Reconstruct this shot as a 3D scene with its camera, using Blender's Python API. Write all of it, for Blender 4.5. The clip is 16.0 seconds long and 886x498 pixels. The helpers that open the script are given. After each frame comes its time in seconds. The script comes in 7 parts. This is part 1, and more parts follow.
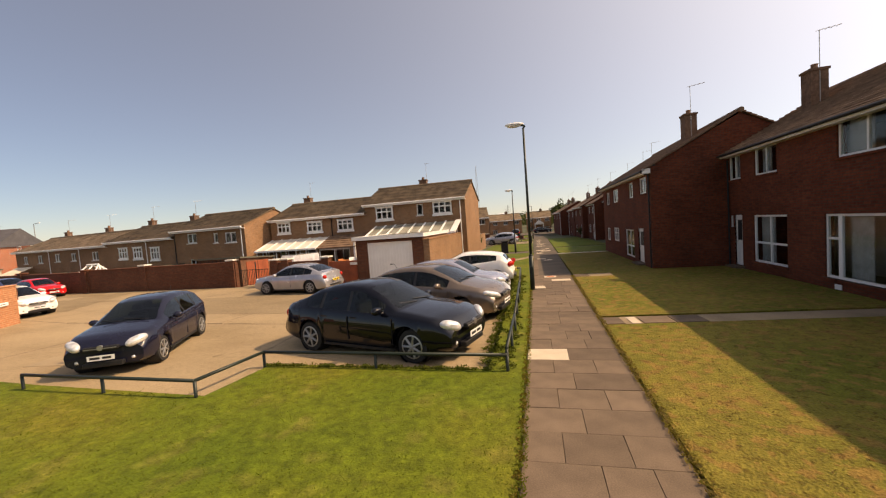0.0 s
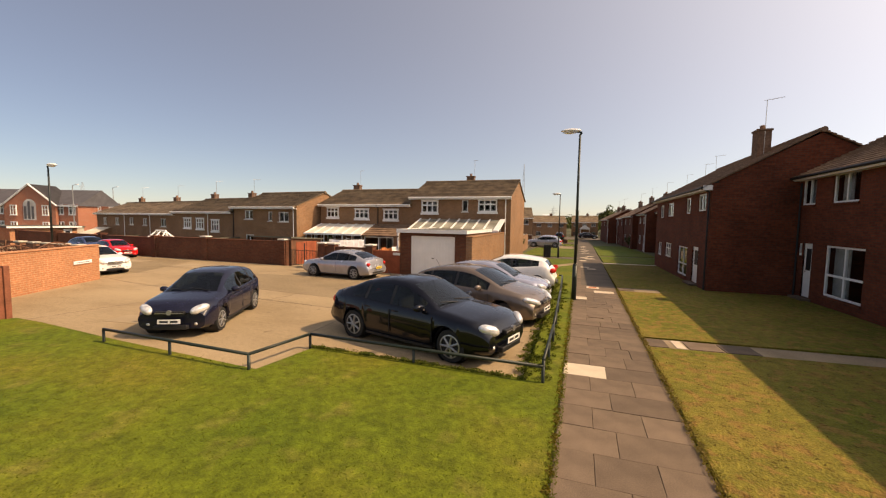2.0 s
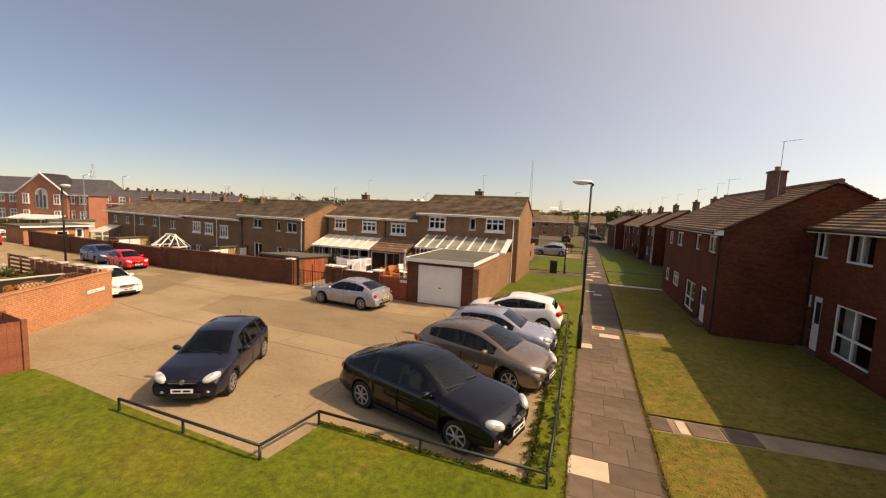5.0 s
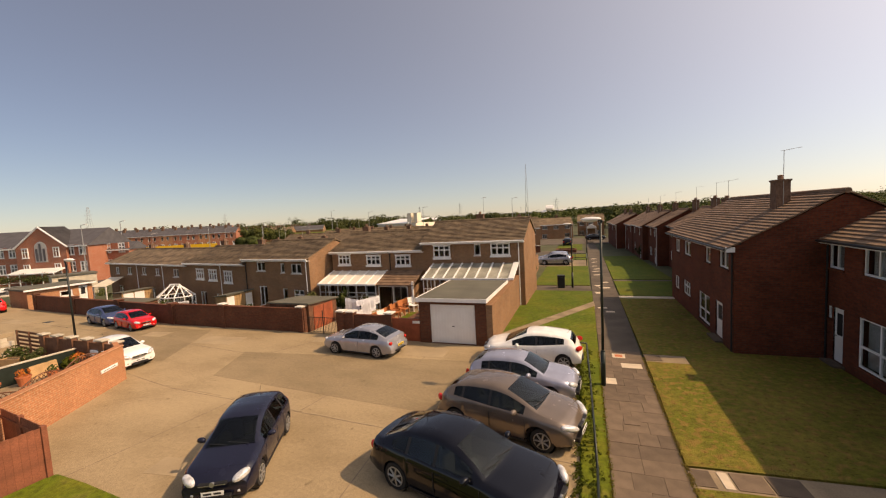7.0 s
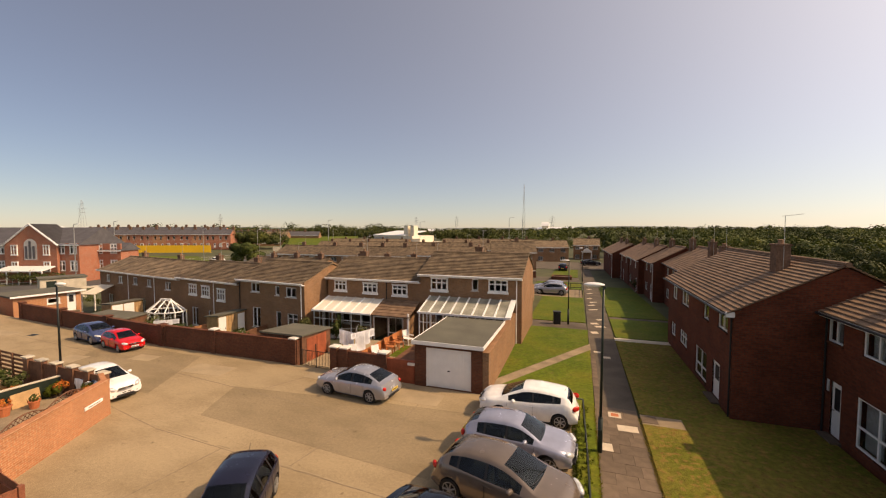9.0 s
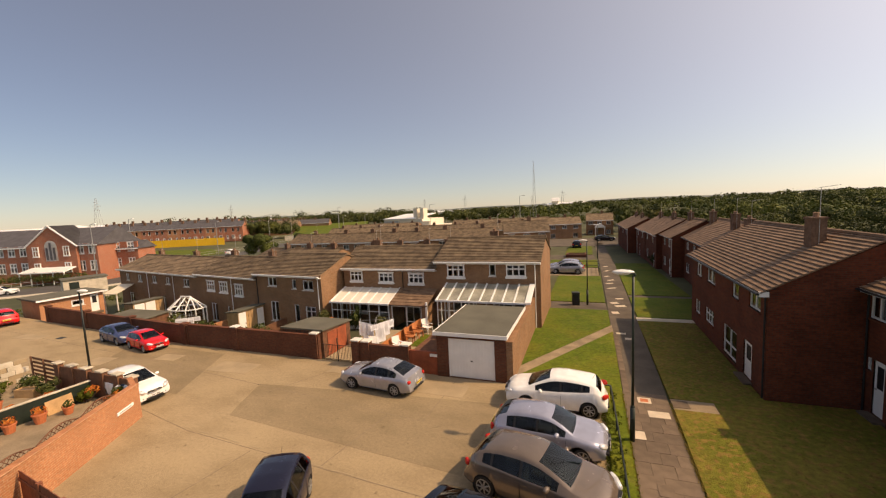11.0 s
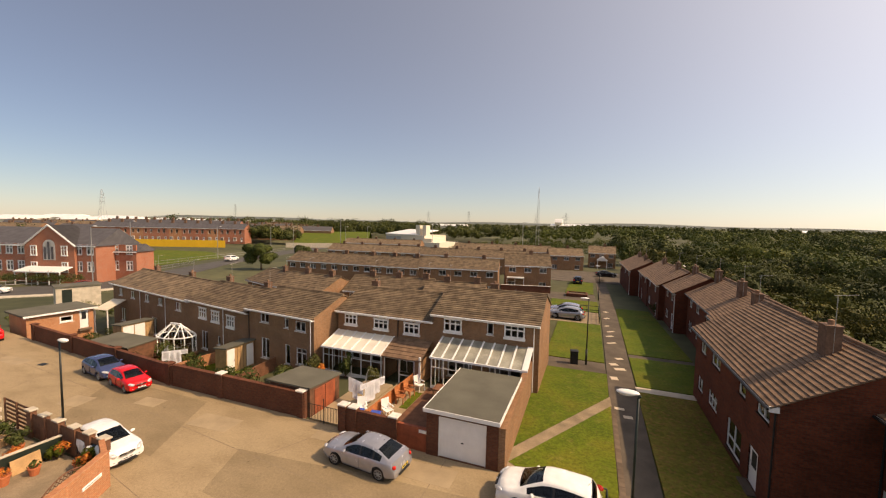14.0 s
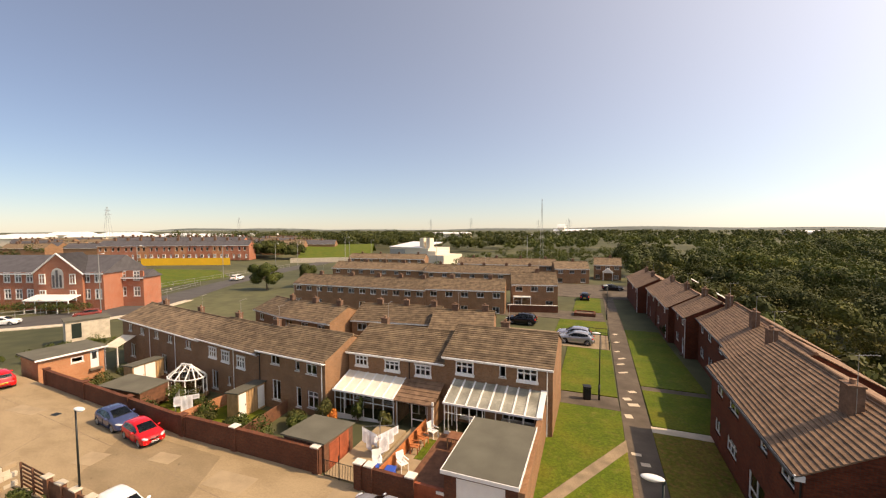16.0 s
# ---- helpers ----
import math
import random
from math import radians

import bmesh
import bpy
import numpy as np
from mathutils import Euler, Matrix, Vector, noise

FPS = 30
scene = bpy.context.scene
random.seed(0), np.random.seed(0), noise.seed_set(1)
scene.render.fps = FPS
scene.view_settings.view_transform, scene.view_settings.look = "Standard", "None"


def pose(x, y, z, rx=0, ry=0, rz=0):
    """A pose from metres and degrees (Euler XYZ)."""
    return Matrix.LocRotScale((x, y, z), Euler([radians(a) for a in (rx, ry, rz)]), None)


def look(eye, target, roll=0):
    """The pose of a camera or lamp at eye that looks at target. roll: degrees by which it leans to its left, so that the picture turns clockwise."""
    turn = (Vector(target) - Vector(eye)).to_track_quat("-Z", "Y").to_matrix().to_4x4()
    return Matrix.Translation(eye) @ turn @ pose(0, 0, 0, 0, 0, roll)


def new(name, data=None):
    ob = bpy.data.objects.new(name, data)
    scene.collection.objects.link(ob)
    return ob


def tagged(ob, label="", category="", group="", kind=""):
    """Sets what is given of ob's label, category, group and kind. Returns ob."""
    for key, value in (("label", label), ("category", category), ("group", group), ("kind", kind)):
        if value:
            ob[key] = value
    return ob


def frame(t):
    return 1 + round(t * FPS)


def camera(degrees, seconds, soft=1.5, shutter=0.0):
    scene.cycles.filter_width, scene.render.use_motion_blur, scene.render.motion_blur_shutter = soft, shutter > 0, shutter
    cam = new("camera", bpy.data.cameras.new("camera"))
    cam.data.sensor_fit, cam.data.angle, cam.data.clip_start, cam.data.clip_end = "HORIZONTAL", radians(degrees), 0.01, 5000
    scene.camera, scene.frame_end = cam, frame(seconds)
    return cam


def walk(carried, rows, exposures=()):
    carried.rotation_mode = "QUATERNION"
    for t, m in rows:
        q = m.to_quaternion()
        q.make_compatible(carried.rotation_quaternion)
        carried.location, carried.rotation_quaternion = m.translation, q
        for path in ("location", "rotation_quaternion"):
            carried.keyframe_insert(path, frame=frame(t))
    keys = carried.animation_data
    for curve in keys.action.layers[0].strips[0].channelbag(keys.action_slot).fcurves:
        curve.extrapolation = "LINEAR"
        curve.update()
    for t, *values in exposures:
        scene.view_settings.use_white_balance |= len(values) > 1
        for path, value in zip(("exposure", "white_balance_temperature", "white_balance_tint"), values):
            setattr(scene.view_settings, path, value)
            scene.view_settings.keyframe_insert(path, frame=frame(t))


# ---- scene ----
cam = camera(97.1, 16.0, soft=1.2)
PATH = [
    (0, (0.731, 0.449, 2.567), (0.263, 2.39, 2.447), -4.2),
    (0.5, (0.726, 0.433, 2.489), (0.038, 2.309, 2.407), 3.5),
    (1, (0.712, 0.394, 2.46), (-0.032, 2.248, 2.362), 1.4),
    (1.5, (0.683, 0.334, 2.534), (-0.019, 2.203, 2.404), -0.4),
    (2, (0.642, 0.288, 2.761), (-0.019, 2.17, 2.615), 0.9),
    (2.5, (0.596, 0.284, 3.032), (-0.082, 2.164, 2.969), -3.1),
    (3, (0.688, 0.295, 3.328), (0.006, 2.17, 3.196), 1.8),
    (3.5, (0.749, 0.286, 3.574), (0.07, 2.16, 3.412), 3.1),
    (5.8, (0.321, 0.369, 5.173), (-0.378, 2.232, 4.968), 1.1),
    (6, (0.303, 0.328, 5.224), (-0.395, 2.194, 5.054), 0.5),
    (6.5, (0.103, 0.382, 5.835), (-0.595, 2.246, 5.64), -1.0),
    (7, (-0.003, 0.454, 6.247), (-0.687, 2.326, 6.085), -3.1),
    (7.5, (0.018, 0.532, 6.667), (-0.683, 2.396, 6.489), 0.2),
    (8, (-0.043, 0.61, 7.198), (-0.715, 2.481, 6.977), 0.9),
    (8.2, (-0.092, 0.578, 7.347), (-0.77, 2.456, 7.241), 0.8),
    (10.3, (-0.634, 0.765, 8.3), (-1.252, 2.657, 8.108), -1.8),
    (10.5, (-0.681, 0.824, 8.329), (-1.312, 2.712, 8.137), -9.9),
    (11, (-0.787, 0.894, 8.236), (-1.494, 2.754, 8.032), -2.8),
    (11.5, (-0.729, 1.128, 8.519), (-1.511, 2.961, 8.343), -1.7),
    (12, (-0.73, 1.336, 8.968), (-1.45, 3.192, 8.778), 2.1),
    (12.5, (-0.753, 1.477, 9.425), (-1.434, 3.35, 9.264), 1.6),
    (13, (-0.787, 1.641, 9.95), (-1.5, 3.499, 9.751), 2.0),
    (13.5, (-0.89, 1.717, 10.45), (-1.611, 3.573, 10.267), 1.1),
    (14, (-1.026, 1.779, 11.016), (-1.738, 3.642, 10.874), 1.2),
    (14.5, (-1.177, 1.827, 11.668), (-1.831, 3.71, 11.5), 0.4),
    (15, (-1.33, 1.832, 12.325), (-1.978, 3.717, 12.159), 0.4),
    (15.5, (-1.405, 1.837, 12.931), (-2.127, 3.697, 12.793), 0.5),
    (16, (-1.516, 1.763, 13.474), (-2.244, 3.623, 13.367), -0.2),
]
EXPOSURES = [(0.0, 0.06, 7300, 18), (3.5, 0.06, 7400, 18), (7.0, -0.16, 7300, 19), (12.5, -0.16, 7200, 18), (14.5, -0.02, 7000, 17), (16.0, 0.2, 6800, 16)]
walk(cam, [(t, look(eye, target, roll)) for t, eye, target, roll in PATH], EXPOSURES)

# ---- light ----
AUREOLE = 0.33
SUN_ELEV, SUN_AZ = 44.8, 10.0          # azimuth: degrees from +x towards +y
world = bpy.data.worlds.new("sky")
scene.world = world
world.use_nodes = True
wn = world.node_tree
sky = wn.nodes.new("ShaderNodeTexSky")
sky.sky_type, sky.sun_disc = 'NISHITA', False
sky.sun_elevation, sky.sun_rotation = radians(SUN_ELEV), radians(90 - SUN_AZ)
sky.air_density, sky.dust_density, sky.ozone_density = 1.0, 0.1, 5.0
wn.links.new(sky.outputs[0], wn.nodes["Background"].inputs[0])
wn.nodes["Background"].inputs[1].default_value = 0.083
SUN_DIR = Vector((math.cos(radians(SUN_ELEV)) * math.cos(radians(SUN_AZ)), math.cos(radians(SUN_ELEV)) * math.sin(radians(SUN_AZ)), math.sin(radians(SUN_ELEV))))
# summer haze: the same sun through turbid air
haze = wn.nodes.new("ShaderNodeTexSky")
haze.sky_type, haze.turbidity, haze.ground_albedo, haze.sun_direction = 'HOSEK_WILKIE', 6.5, 0.2, SUN_DIR
haze_bg, both = wn.nodes.new("ShaderNodeBackground"), wn.nodes.new("ShaderNodeAddShader")
haze_bg.inputs[1].default_value = 0.10
wn.links.new(haze.outputs[0], haze_bg.inputs[0])
wn.links.new(wn.nodes["Background"].outputs[0], both.inputs[0])
wn.links.new(haze_bg.outputs[0], both.inputs[1])
# light scattered forwards by the low summer haze: brightest towards the sun (Henyey-Greenstein, g = 0.6), thinning with height
toward = wn.nodes.new("ShaderNodeVectorMath")
toward.operation, toward.inputs[1].default_value = 'DOT_PRODUCT', SUN_DIR
way = wn.nodes.new("ShaderNodeTexCoord").outputs["Generated"]
wn.links.new(way, toward.inputs[0])
lobe, fall, power, height, thin, layer = (wn.nodes.new("ShaderNodeMath") for k in range(6))
upward = wn.nodes.new("ShaderNodeSeparateXYZ")
wn.links.new(way, upward.inputs[0])
height.operation = 'MULTIPLY'
wn.links.new(upward.outputs[2], height.inputs[0])
wn.links.new(upward.outputs[2], height.inputs[1])
thin.operation, thin.inputs[1].default_value, thin.inputs[2].default_value = 'MULTIPLY_ADD', 1.5, 1.0
wn.links.new(height.outputs[0], thin.inputs[0])
layer.operation = 'DIVIDE'
lobe.operation, lobe.inputs[1].default_value, lobe.inputs[2].default_value = 'MULTIPLY_ADD', -1.2, 1.36
fall.operation, fall.inputs[1].default_value = 'POWER', -1.5
power.operation, power.inputs[1].default_value = 'MULTIPLY', AUREOLE
wn.links.new(toward.outputs["Value"], lobe.inputs[0])
wn.links.new(lobe.outputs[0], fall.inputs[0])
wn.links.new(fall.outputs[0], power.inputs[0])
glow, total = wn.nodes.new("ShaderNodeBackground"), wn.nodes.new("ShaderNodeAddShader")
glow.inputs[0].default_value = (1.0, 0.91, 0.76, 1)
wn.links.new(power.outputs[0], layer.inputs[0])
wn.links.new(thin.outputs[0], layer.inputs[1])
wn.links.new(layer.outputs[0], glow.inputs[1])
wn.links.new(both.outputs[0], total.inputs[0])
wn.links.new(glow.outputs[0], total.inputs[1])
wn.links.new(total.outputs[0], wn.nodes["World Output"].inputs[0])
sun = new("sun", bpy.data.lights.new("sun", "SUN"))
sun.data.energy, sun.data.angle, sun.data.color = 5.0, radians(0.6), (1.0, 0.76, 0.48)
sun.matrix_world = look(SUN_DIR * 50, (0, 0, 0))


# ---- materials ----
def shell(name, rough, metal=0.0, spec=0.4):
    m = bpy.data.materials.new(name)
    m.use_nodes = True
    nt = m.node_tree
    b = nt.nodes["Principled BSDF"]
    b.inputs["Roughness"].default_value, b.inputs["Metallic"].default_value = rough, metal
    b.inputs["Specular IOR Level"].default_value = spec
    return m, nt, b


def noise_node(nt, vec, scale, detail=4):
    n = nt.nodes.new("ShaderNodeTexNoise")
    n.inputs["Scale"].default_value, n.inputs["Detail"].default_value = scale, detail
    nt.links.new(vec, n.inputs["Vector"])
    return n.outputs[0]


def ramp(nt, fac, *stops):
    r = nt.nodes.new("ShaderNodeValToRGB")
    e = r.color_ramp.elements
    while len(e) < len(stops):
        e.new(0.5)
    for i, (p, c) in enumerate(stops):
        e[i].position, e[i].color = p, (*c, 1)
    nt.links.new(fac, r.inputs[0])
    return r.outputs[0]


def blend(nt, mode, fac, a, b):
    x = nt.nodes.new("ShaderNodeMix")
    x.data_type, x.blend_type = 'RGBA', mode
    x.inputs[0].default_value = fac if isinstance(fac, float) else 0.5
    if not isinstance(fac, float):
        nt.links.new(fac, x.inputs[0])
    nt.links.new(a, x.inputs[6])
    if isinstance(b, tuple):
        x.inputs[7].default_value = (*b, 1)
    else:
        nt.links.new(b, x.inputs[7])
    return x.outputs[2]


def bumped(nt, b, height, strength, dist):
    bp = nt.nodes.new("ShaderNodeBump")
    bp.inputs["Strength"].default_value, bp.inputs["Distance"].default_value = strength, dist
    nt.links.new(height, bp.inputs["Height"])
    nt.links.new(bp.outputs[0], b.inputs["Normal"])


def scaled(c, k):
    return tuple(min(1.0, v * k) for v in c)


def mat(name, base, rough=0.8, metal=0.0, var=0.15, scale=3.0, fine=40.0, bump=0.15, spec=0.4, tint=None, piece=0.0):
    """Mottled surface at two scales; piece: how much whole pieces differ."""
    m, nt, b = shell(name, rough, metal, spec)
    vec = nt.nodes.new("ShaderNodeTexCoord").outputs["Object"]
    n1, n2 = noise_node(nt, vec, scale, 5), noise_node(nt, vec, fine, 3)
    col = ramp(nt, n1, (0.3, scaled(base, 1 - var)), (0.7, scaled(tint or base, 1 + var)))
    col = blend(nt, 'OVERLAY', min(1.0, 0.15 + var), col, n2)
    if piece:
        oi = nt.nodes.new("ShaderNodeObjectInfo").outputs["Random"]
        ge = nt.nodes.new("ShaderNodeNewGeometry").outputs["Random Per Island"]
        for src in (oi, ge):
            col = blend(nt, 'MULTIPLY', 1.0, col, ramp(nt, src, (0.0, (1 - piece,) * 3), (1.0, (1.0, 1.0, 1.0))))
    nt.links.new(col, b.inputs["Base Color"])
    if bump:
        bumped(nt, b, n2, bump, 0.02)
    return m


def brick_mat(name, c1, c2, mortar, stain=0.35):
    m, nt, b = shell(name, 0.92, spec=0.25)
    vec = nt.nodes.new("ShaderNodeTexCoord").outputs["Object"]
    sp, cb, ad = nt.nodes.new("ShaderNodeSeparateXYZ"), nt.nodes.new("ShaderNodeCombineXYZ"), nt.nodes.new("ShaderNodeMath")
    nt.links.new(vec, sp.inputs[0])
    nt.links.new(sp.outputs[0], ad.inputs[0]), nt.links.new(sp.outputs[1], ad.inputs[1])
    nt.links.new(ad.outputs[0], cb.inputs[0]), nt.links.new(sp.outputs[2], cb.inputs[1])
    t = nt.nodes.new("ShaderNodeTexBrick")
    t.inputs["Scale"].default_value, t.inputs["Brick Width"].default_value, t.inputs["Row Height"].default_value = 1.0, 0.225, 0.075
    t.inputs["Mortar Size"].default_value, t.inputs["Bias"].default_value = 0.010, -0.1
    for k, c in (("Color1", c1), ("Color2", c2), ("Mortar", mortar)):
        t.inputs[k].default_value = (*c, 1)
    nt.links.new(cb.outputs[0], t.inputs["Vector"])
    n1, n2 = noise_node(nt, vec, 0.7, 6), noise_node(nt, vec, 9.0, 4)
    col = blend(nt, 'MULTIPLY', 1.0, t.outputs["Color"], ramp(nt, n1, (0.3, (1 - stain,) * 3), (0.7, (1.0, 1.0, 1.0))))
    col = blend(nt, 'OVERLAY', 0.45, col, n2)
    nt.links.new(col, b.inputs["Base Color"])
    bumped(nt, b, t.outputs["Fac"], -0.5, 0.006)
    return m


def paint_mat(name, base, flake=0.0):
    """Car lacquer: glossy coat over a coloured base, with road dust."""
    m, nt, b = shell(name, 0.3, flake, 0.12)
    b.inputs["Coat Weight"].default_value, b.inputs["Coat Roughness"].default_value = 0.7, 0.02
    vec = nt.nodes.new("ShaderNodeTexCoord").outputs["Object"]
    n = noise_node(nt, vec, 2.5, 6)
    nt.links.new(ramp(nt, n, (0.35, scaled(base, 0.92)), (0.75, scaled(base, 1.12))), b.inputs["Base Color"])
    nt.links.new(ramp(nt, n, (0.3, (0.16,) * 3), (0.8, (0.32,) * 3)), b.inputs["Roughness"])
    return m


def glass_mat(name, tint=(0.9, 0.95, 0.95), rough=0.02):
    m, nt, b = shell(name, rough, spec=0.5)
    b.inputs["Base Color"].default_value = (*tint, 1)
    b.inputs["Transmission Weight"].default_value = 1.0
    b.inputs["IOR"].default_value = 1.255
    return m


def lawn_mat(name="lawn_grass", k=1.0, g=1.0):
    m, nt, b = shell(name, 0.9, spec=0.2)
    vec = nt.nodes.new("ShaderNodeTexCoord").outputs["Object"]
    big, mid, small = noise_node(nt, vec, 0.35, 5), noise_node(nt, vec, 1.7, 6), noise_node(nt, vec, 38.0, 3)
    col = ramp(nt, big, (0.32, (0.074, 0.106, 0.005)), (0.5, (0.103, 0.128, 0.007)), (0.72, (0.148, 0.134, 0.012)))
    dry = ramp(nt, mid, (0.56, (0.0,) * 3), (0.74, (0.35,) * 3))
    col = blend(nt, 'MIX', dry, col, (0.230, 0.165, 0.050))
    col = blend(nt, 'OVERLAY', 0.6, col, noise_node(nt, vec, 5.5, 5))
    col = blend(nt, 'OVERLAY', 0.55, col, noise_node(nt, vec, 13.0, 4))
    col = blend(nt, 'OVERLAY', 0.4, col, small)
    if k != 1.0:
        col = blend(nt, 'MULTIPLY', 1.0, col, (k, k * g, k))
    nt.links.new(col, b.inputs["Base Color"])
    bumped(nt, b, small, 0.4, 0.03)
    return m


def dry_lawn_mat():
    m, nt, b = shell("dry_lawn", 0.95, spec=0.2)
    vec = nt.nodes.new("ShaderNodeTexCoord").outputs["Object"]
    big, mid, small = noise_node(nt, vec, 0.5, 5), noise_node(nt, vec, 4.2, 8), noise_node(nt, vec, 30.0, 3)
    col = ramp(nt, big, (0.35, (0.125, 0.130, 0.014)), (0.65, (0.200, 0.160, 0.028)))
    dry = ramp(nt, mid, (0.52, (0.0,) * 3), (0.60, (0.85,) * 3))
    col = blend(nt, 'MIX', dry, col, (0.225, 0.140, 0.036))
    col = blend(nt, 'OVERLAY', 0.6, col, noise_node(nt, vec, 5.5, 5))
    clump = noise_node(nt, vec, 11.0, 6)
    col = blend(nt, 'MULTIPLY', 1.0, col, ramp(nt, clump, (0.56, (1.0, 1.0, 1.0)), (0.68, (0.55, 0.48, 0.42))))
    col = blend(nt, 'OVERLAY', 0.6, col, small)
    nt.links.new(col, b.inputs["Base Color"])
    bumped(nt, b, small, 0.8, 0.05)
    return m


def concrete_mat(name="parking_concrete", k=1.0):
    m, nt, b = shell(name, 0.92, spec=0.25)
    vec = nt.nodes.new("ShaderNodeTexCoord").outputs["Object"]
    drag = nt.nodes.new("ShaderNodeMapping")
    drag.inputs["Rotation"].default_value, drag.inputs["Scale"].default_value = (0, 0, radians(24)), (0.55, 1.05, 1.0)
    nt.links.new(vec, drag.inputs[0])
    big, mid, small = noise_node(nt, vec, 0.16, 6), noise_node(nt, drag.outputs[0], 0.75, 5), noise_node(nt, vec, 42.0, 4)
    col = ramp(nt, big, (0.3, scaled((0.290, 0.217, 0.126), k)), (0.7, scaled((0.345, 0.262, 0.156), k)))
    col = blend(nt, 'MULTIPLY', 1.0, col, ramp(nt, mid, (0.34, (0.84, 0.83, 0.81)), (0.52, (1.0, 1.0, 1.0)), (0.68, (1.07, 1.07, 1.06))))
    spots = ramp(nt, noise_node(nt, vec, 3.2, 10), (0.24, (0.55, 0.53, 0.50)), (0.34, (1.0, 1.0, 1.0)))
    col = blend(nt, 'MULTIPLY', 1.0, col, spots)
    col = blend(nt, 'OVERLAY', 0.25, col, noise_node(nt, vec, 9.0, 6))
    col = blend(nt, 'OVERLAY', 0.6, col, small)
    nt.links.new(col, b.inputs["Base Color"])
    bumped(nt, b, small, 0.35, 0.02)
    return m


def leaf_mat(name, a, bcol, dark=0.55, tone=True, thin_=0.12):
    m, nt, b = shell(name, 0.75, spec=0.25)
    ge = nt.nodes.new("ShaderNodeNewGeometry").outputs["Random Per Island"]
    vec = nt.nodes.new("ShaderNodeTexCoord").outputs["Object"]
    col = ramp(nt, ge, (0.0, scaled(a, dark)), (0.55, a), (1.0, bcol))
    if tone:
        col = blend(nt, 'MULTIPLY', 1.0, col, ramp(nt, noise_node(nt, vec, 0.11, 2), (0.36, (0.6, 0.64, 0.66)), (0.5, (1.0, 1.0, 1.0)), (0.66, (1.5, 1.36, 1.05))))
    nt.links.new(col, b.inputs["Base Color"])
    thin, mix = nt.nodes.new("ShaderNodeBsdfTranslucent"), nt.nodes.new("ShaderNodeMixShader")
    mix.inputs[0].default_value = thin_
    nt.links.new(col, thin.inputs[0])
    nt.links.new(b.outputs[0], mix.inputs[1])
    nt.links.new(thin.outputs[0], mix.inputs[2])
    nt.links.new(mix.outputs[0], nt.nodes["Material Output"].inputs[0])
    return m


LAWN, DRY_LAWN, CONCRETE = lawn_mat(), dry_lawn_mat(), concrete_mat()
LAWN_G = lawn_mat("shorn_green_lawn", 0.80, 1.08)
BLADES = leaf_mat("grass_blades", (0.114, 0.140, 0.007), (0.150, 0.156, 0.011), 0.85, False, 0.5)
DRY_BLADES = leaf_mat("dry_grass_blades", (0.215, 0.185, 0.024), (0.300, 0.200, 0.052), 0.7, False, 0.5)
SLAB = mat("paving_slab", (0.180, 0.130, 0.088), 0.9, var=0.2, scale=2.5, fine=60, piece=0.34)
PALE_SLAB = mat("pale_new_slab", (0.560, 0.470, 0.350), 0.85, var=0.1, scale=3, fine=60)
TARMAC = mat("worn_tarmac", (0.098, 0.078, 0.057), 0.95, var=0.3, scale=0.7, fine=50)
ROAD = mat("asphalt", (0.075, 0.070, 0.066), 0.9, var=0.2, scale=0.3, fine=20)
EARTH = mat("trodden_earth", (0.250, 0.190, 0.120), 0.95, var=0.25, scale=1.2, fine=30)
LAND = mat("rough_land", (0.050, 0.060, 0.024), 0.95, var=0.35, scale=0.03, fine=0.4, tint=(0.085, 0.083, 0.036))
# hill grass paled towards grey: the distance haze is put into its colour
HILL = mat("hazed_hill_grass", (0.110, 0.125, 0.110), 0.95, var=0.25, scale=0.004, fine=0.03, bump=0.0)
JOINT = mat("dark_joint", (0.22, 0.165, 0.108), 0.95, var=0.3)
PATCH = mat("repair_patch", (0.320, 0.244, 0.148), 0.9, var=0.15, scale=1)
BRICK_R = brick_mat("red_brick", (0.185, 0.044, 0.018), (0.112, 0.026, 0.012), (0.098, 0.048, 0.030))
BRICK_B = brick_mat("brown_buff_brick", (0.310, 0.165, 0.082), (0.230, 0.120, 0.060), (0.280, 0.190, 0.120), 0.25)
BRICK_O = brick_mat("orange_brick", (0.480, 0.205, 0.095), (0.400, 0.165, 0.075), (0.480, 0.290, 0.170), 0.2)
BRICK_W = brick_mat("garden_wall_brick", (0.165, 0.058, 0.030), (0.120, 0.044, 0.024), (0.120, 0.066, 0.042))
BRICK_S = brick_mat("school_brick", (0.420, 0.140, 0.075), (0.350, 0.115, 0.060), (0.380, 0.240, 0.170), 0.2)
TILE = mat("concrete_roof_tile", (0.172, 0.120, 0.073), 0.9, var=0.32, scale=1.6, fine=22, piece=0.28, tint=(0.232, 0.166, 0.100))
TILE_R = mat("brown_red_roof_tile", (0.215, 0.130, 0.078), 0.9, var=0.25, scale=2.2, fine=22, piece=0.22, tint=(0.265, 0.165, 0.100))
SLATE = mat("grey_slate", (0.085, 0.080, 0.085), 0.7, var=0.2, scale=1, fine=8)
WHITE = mat("white_upvc", (0.780, 0.770, 0.740), 0.4, var=0.05, scale=2, bump=0.03)
CREAM = mat("cream_paint", (0.700, 0.620, 0.480), 0.6, var=0.08)
LEAD = mat("grey_lead", (0.200, 0.190, 0.180), 0.6, var=0.15)
FELT = mat("green_grey_felt", (0.110, 0.104, 0.078), 0.95, var=0.16, scale=0.7, fine=60)
POLYC = mat("polycarbonate_sheet", (0.720, 0.680, 0.580), 0.35, var=0.06, scale=1.5)
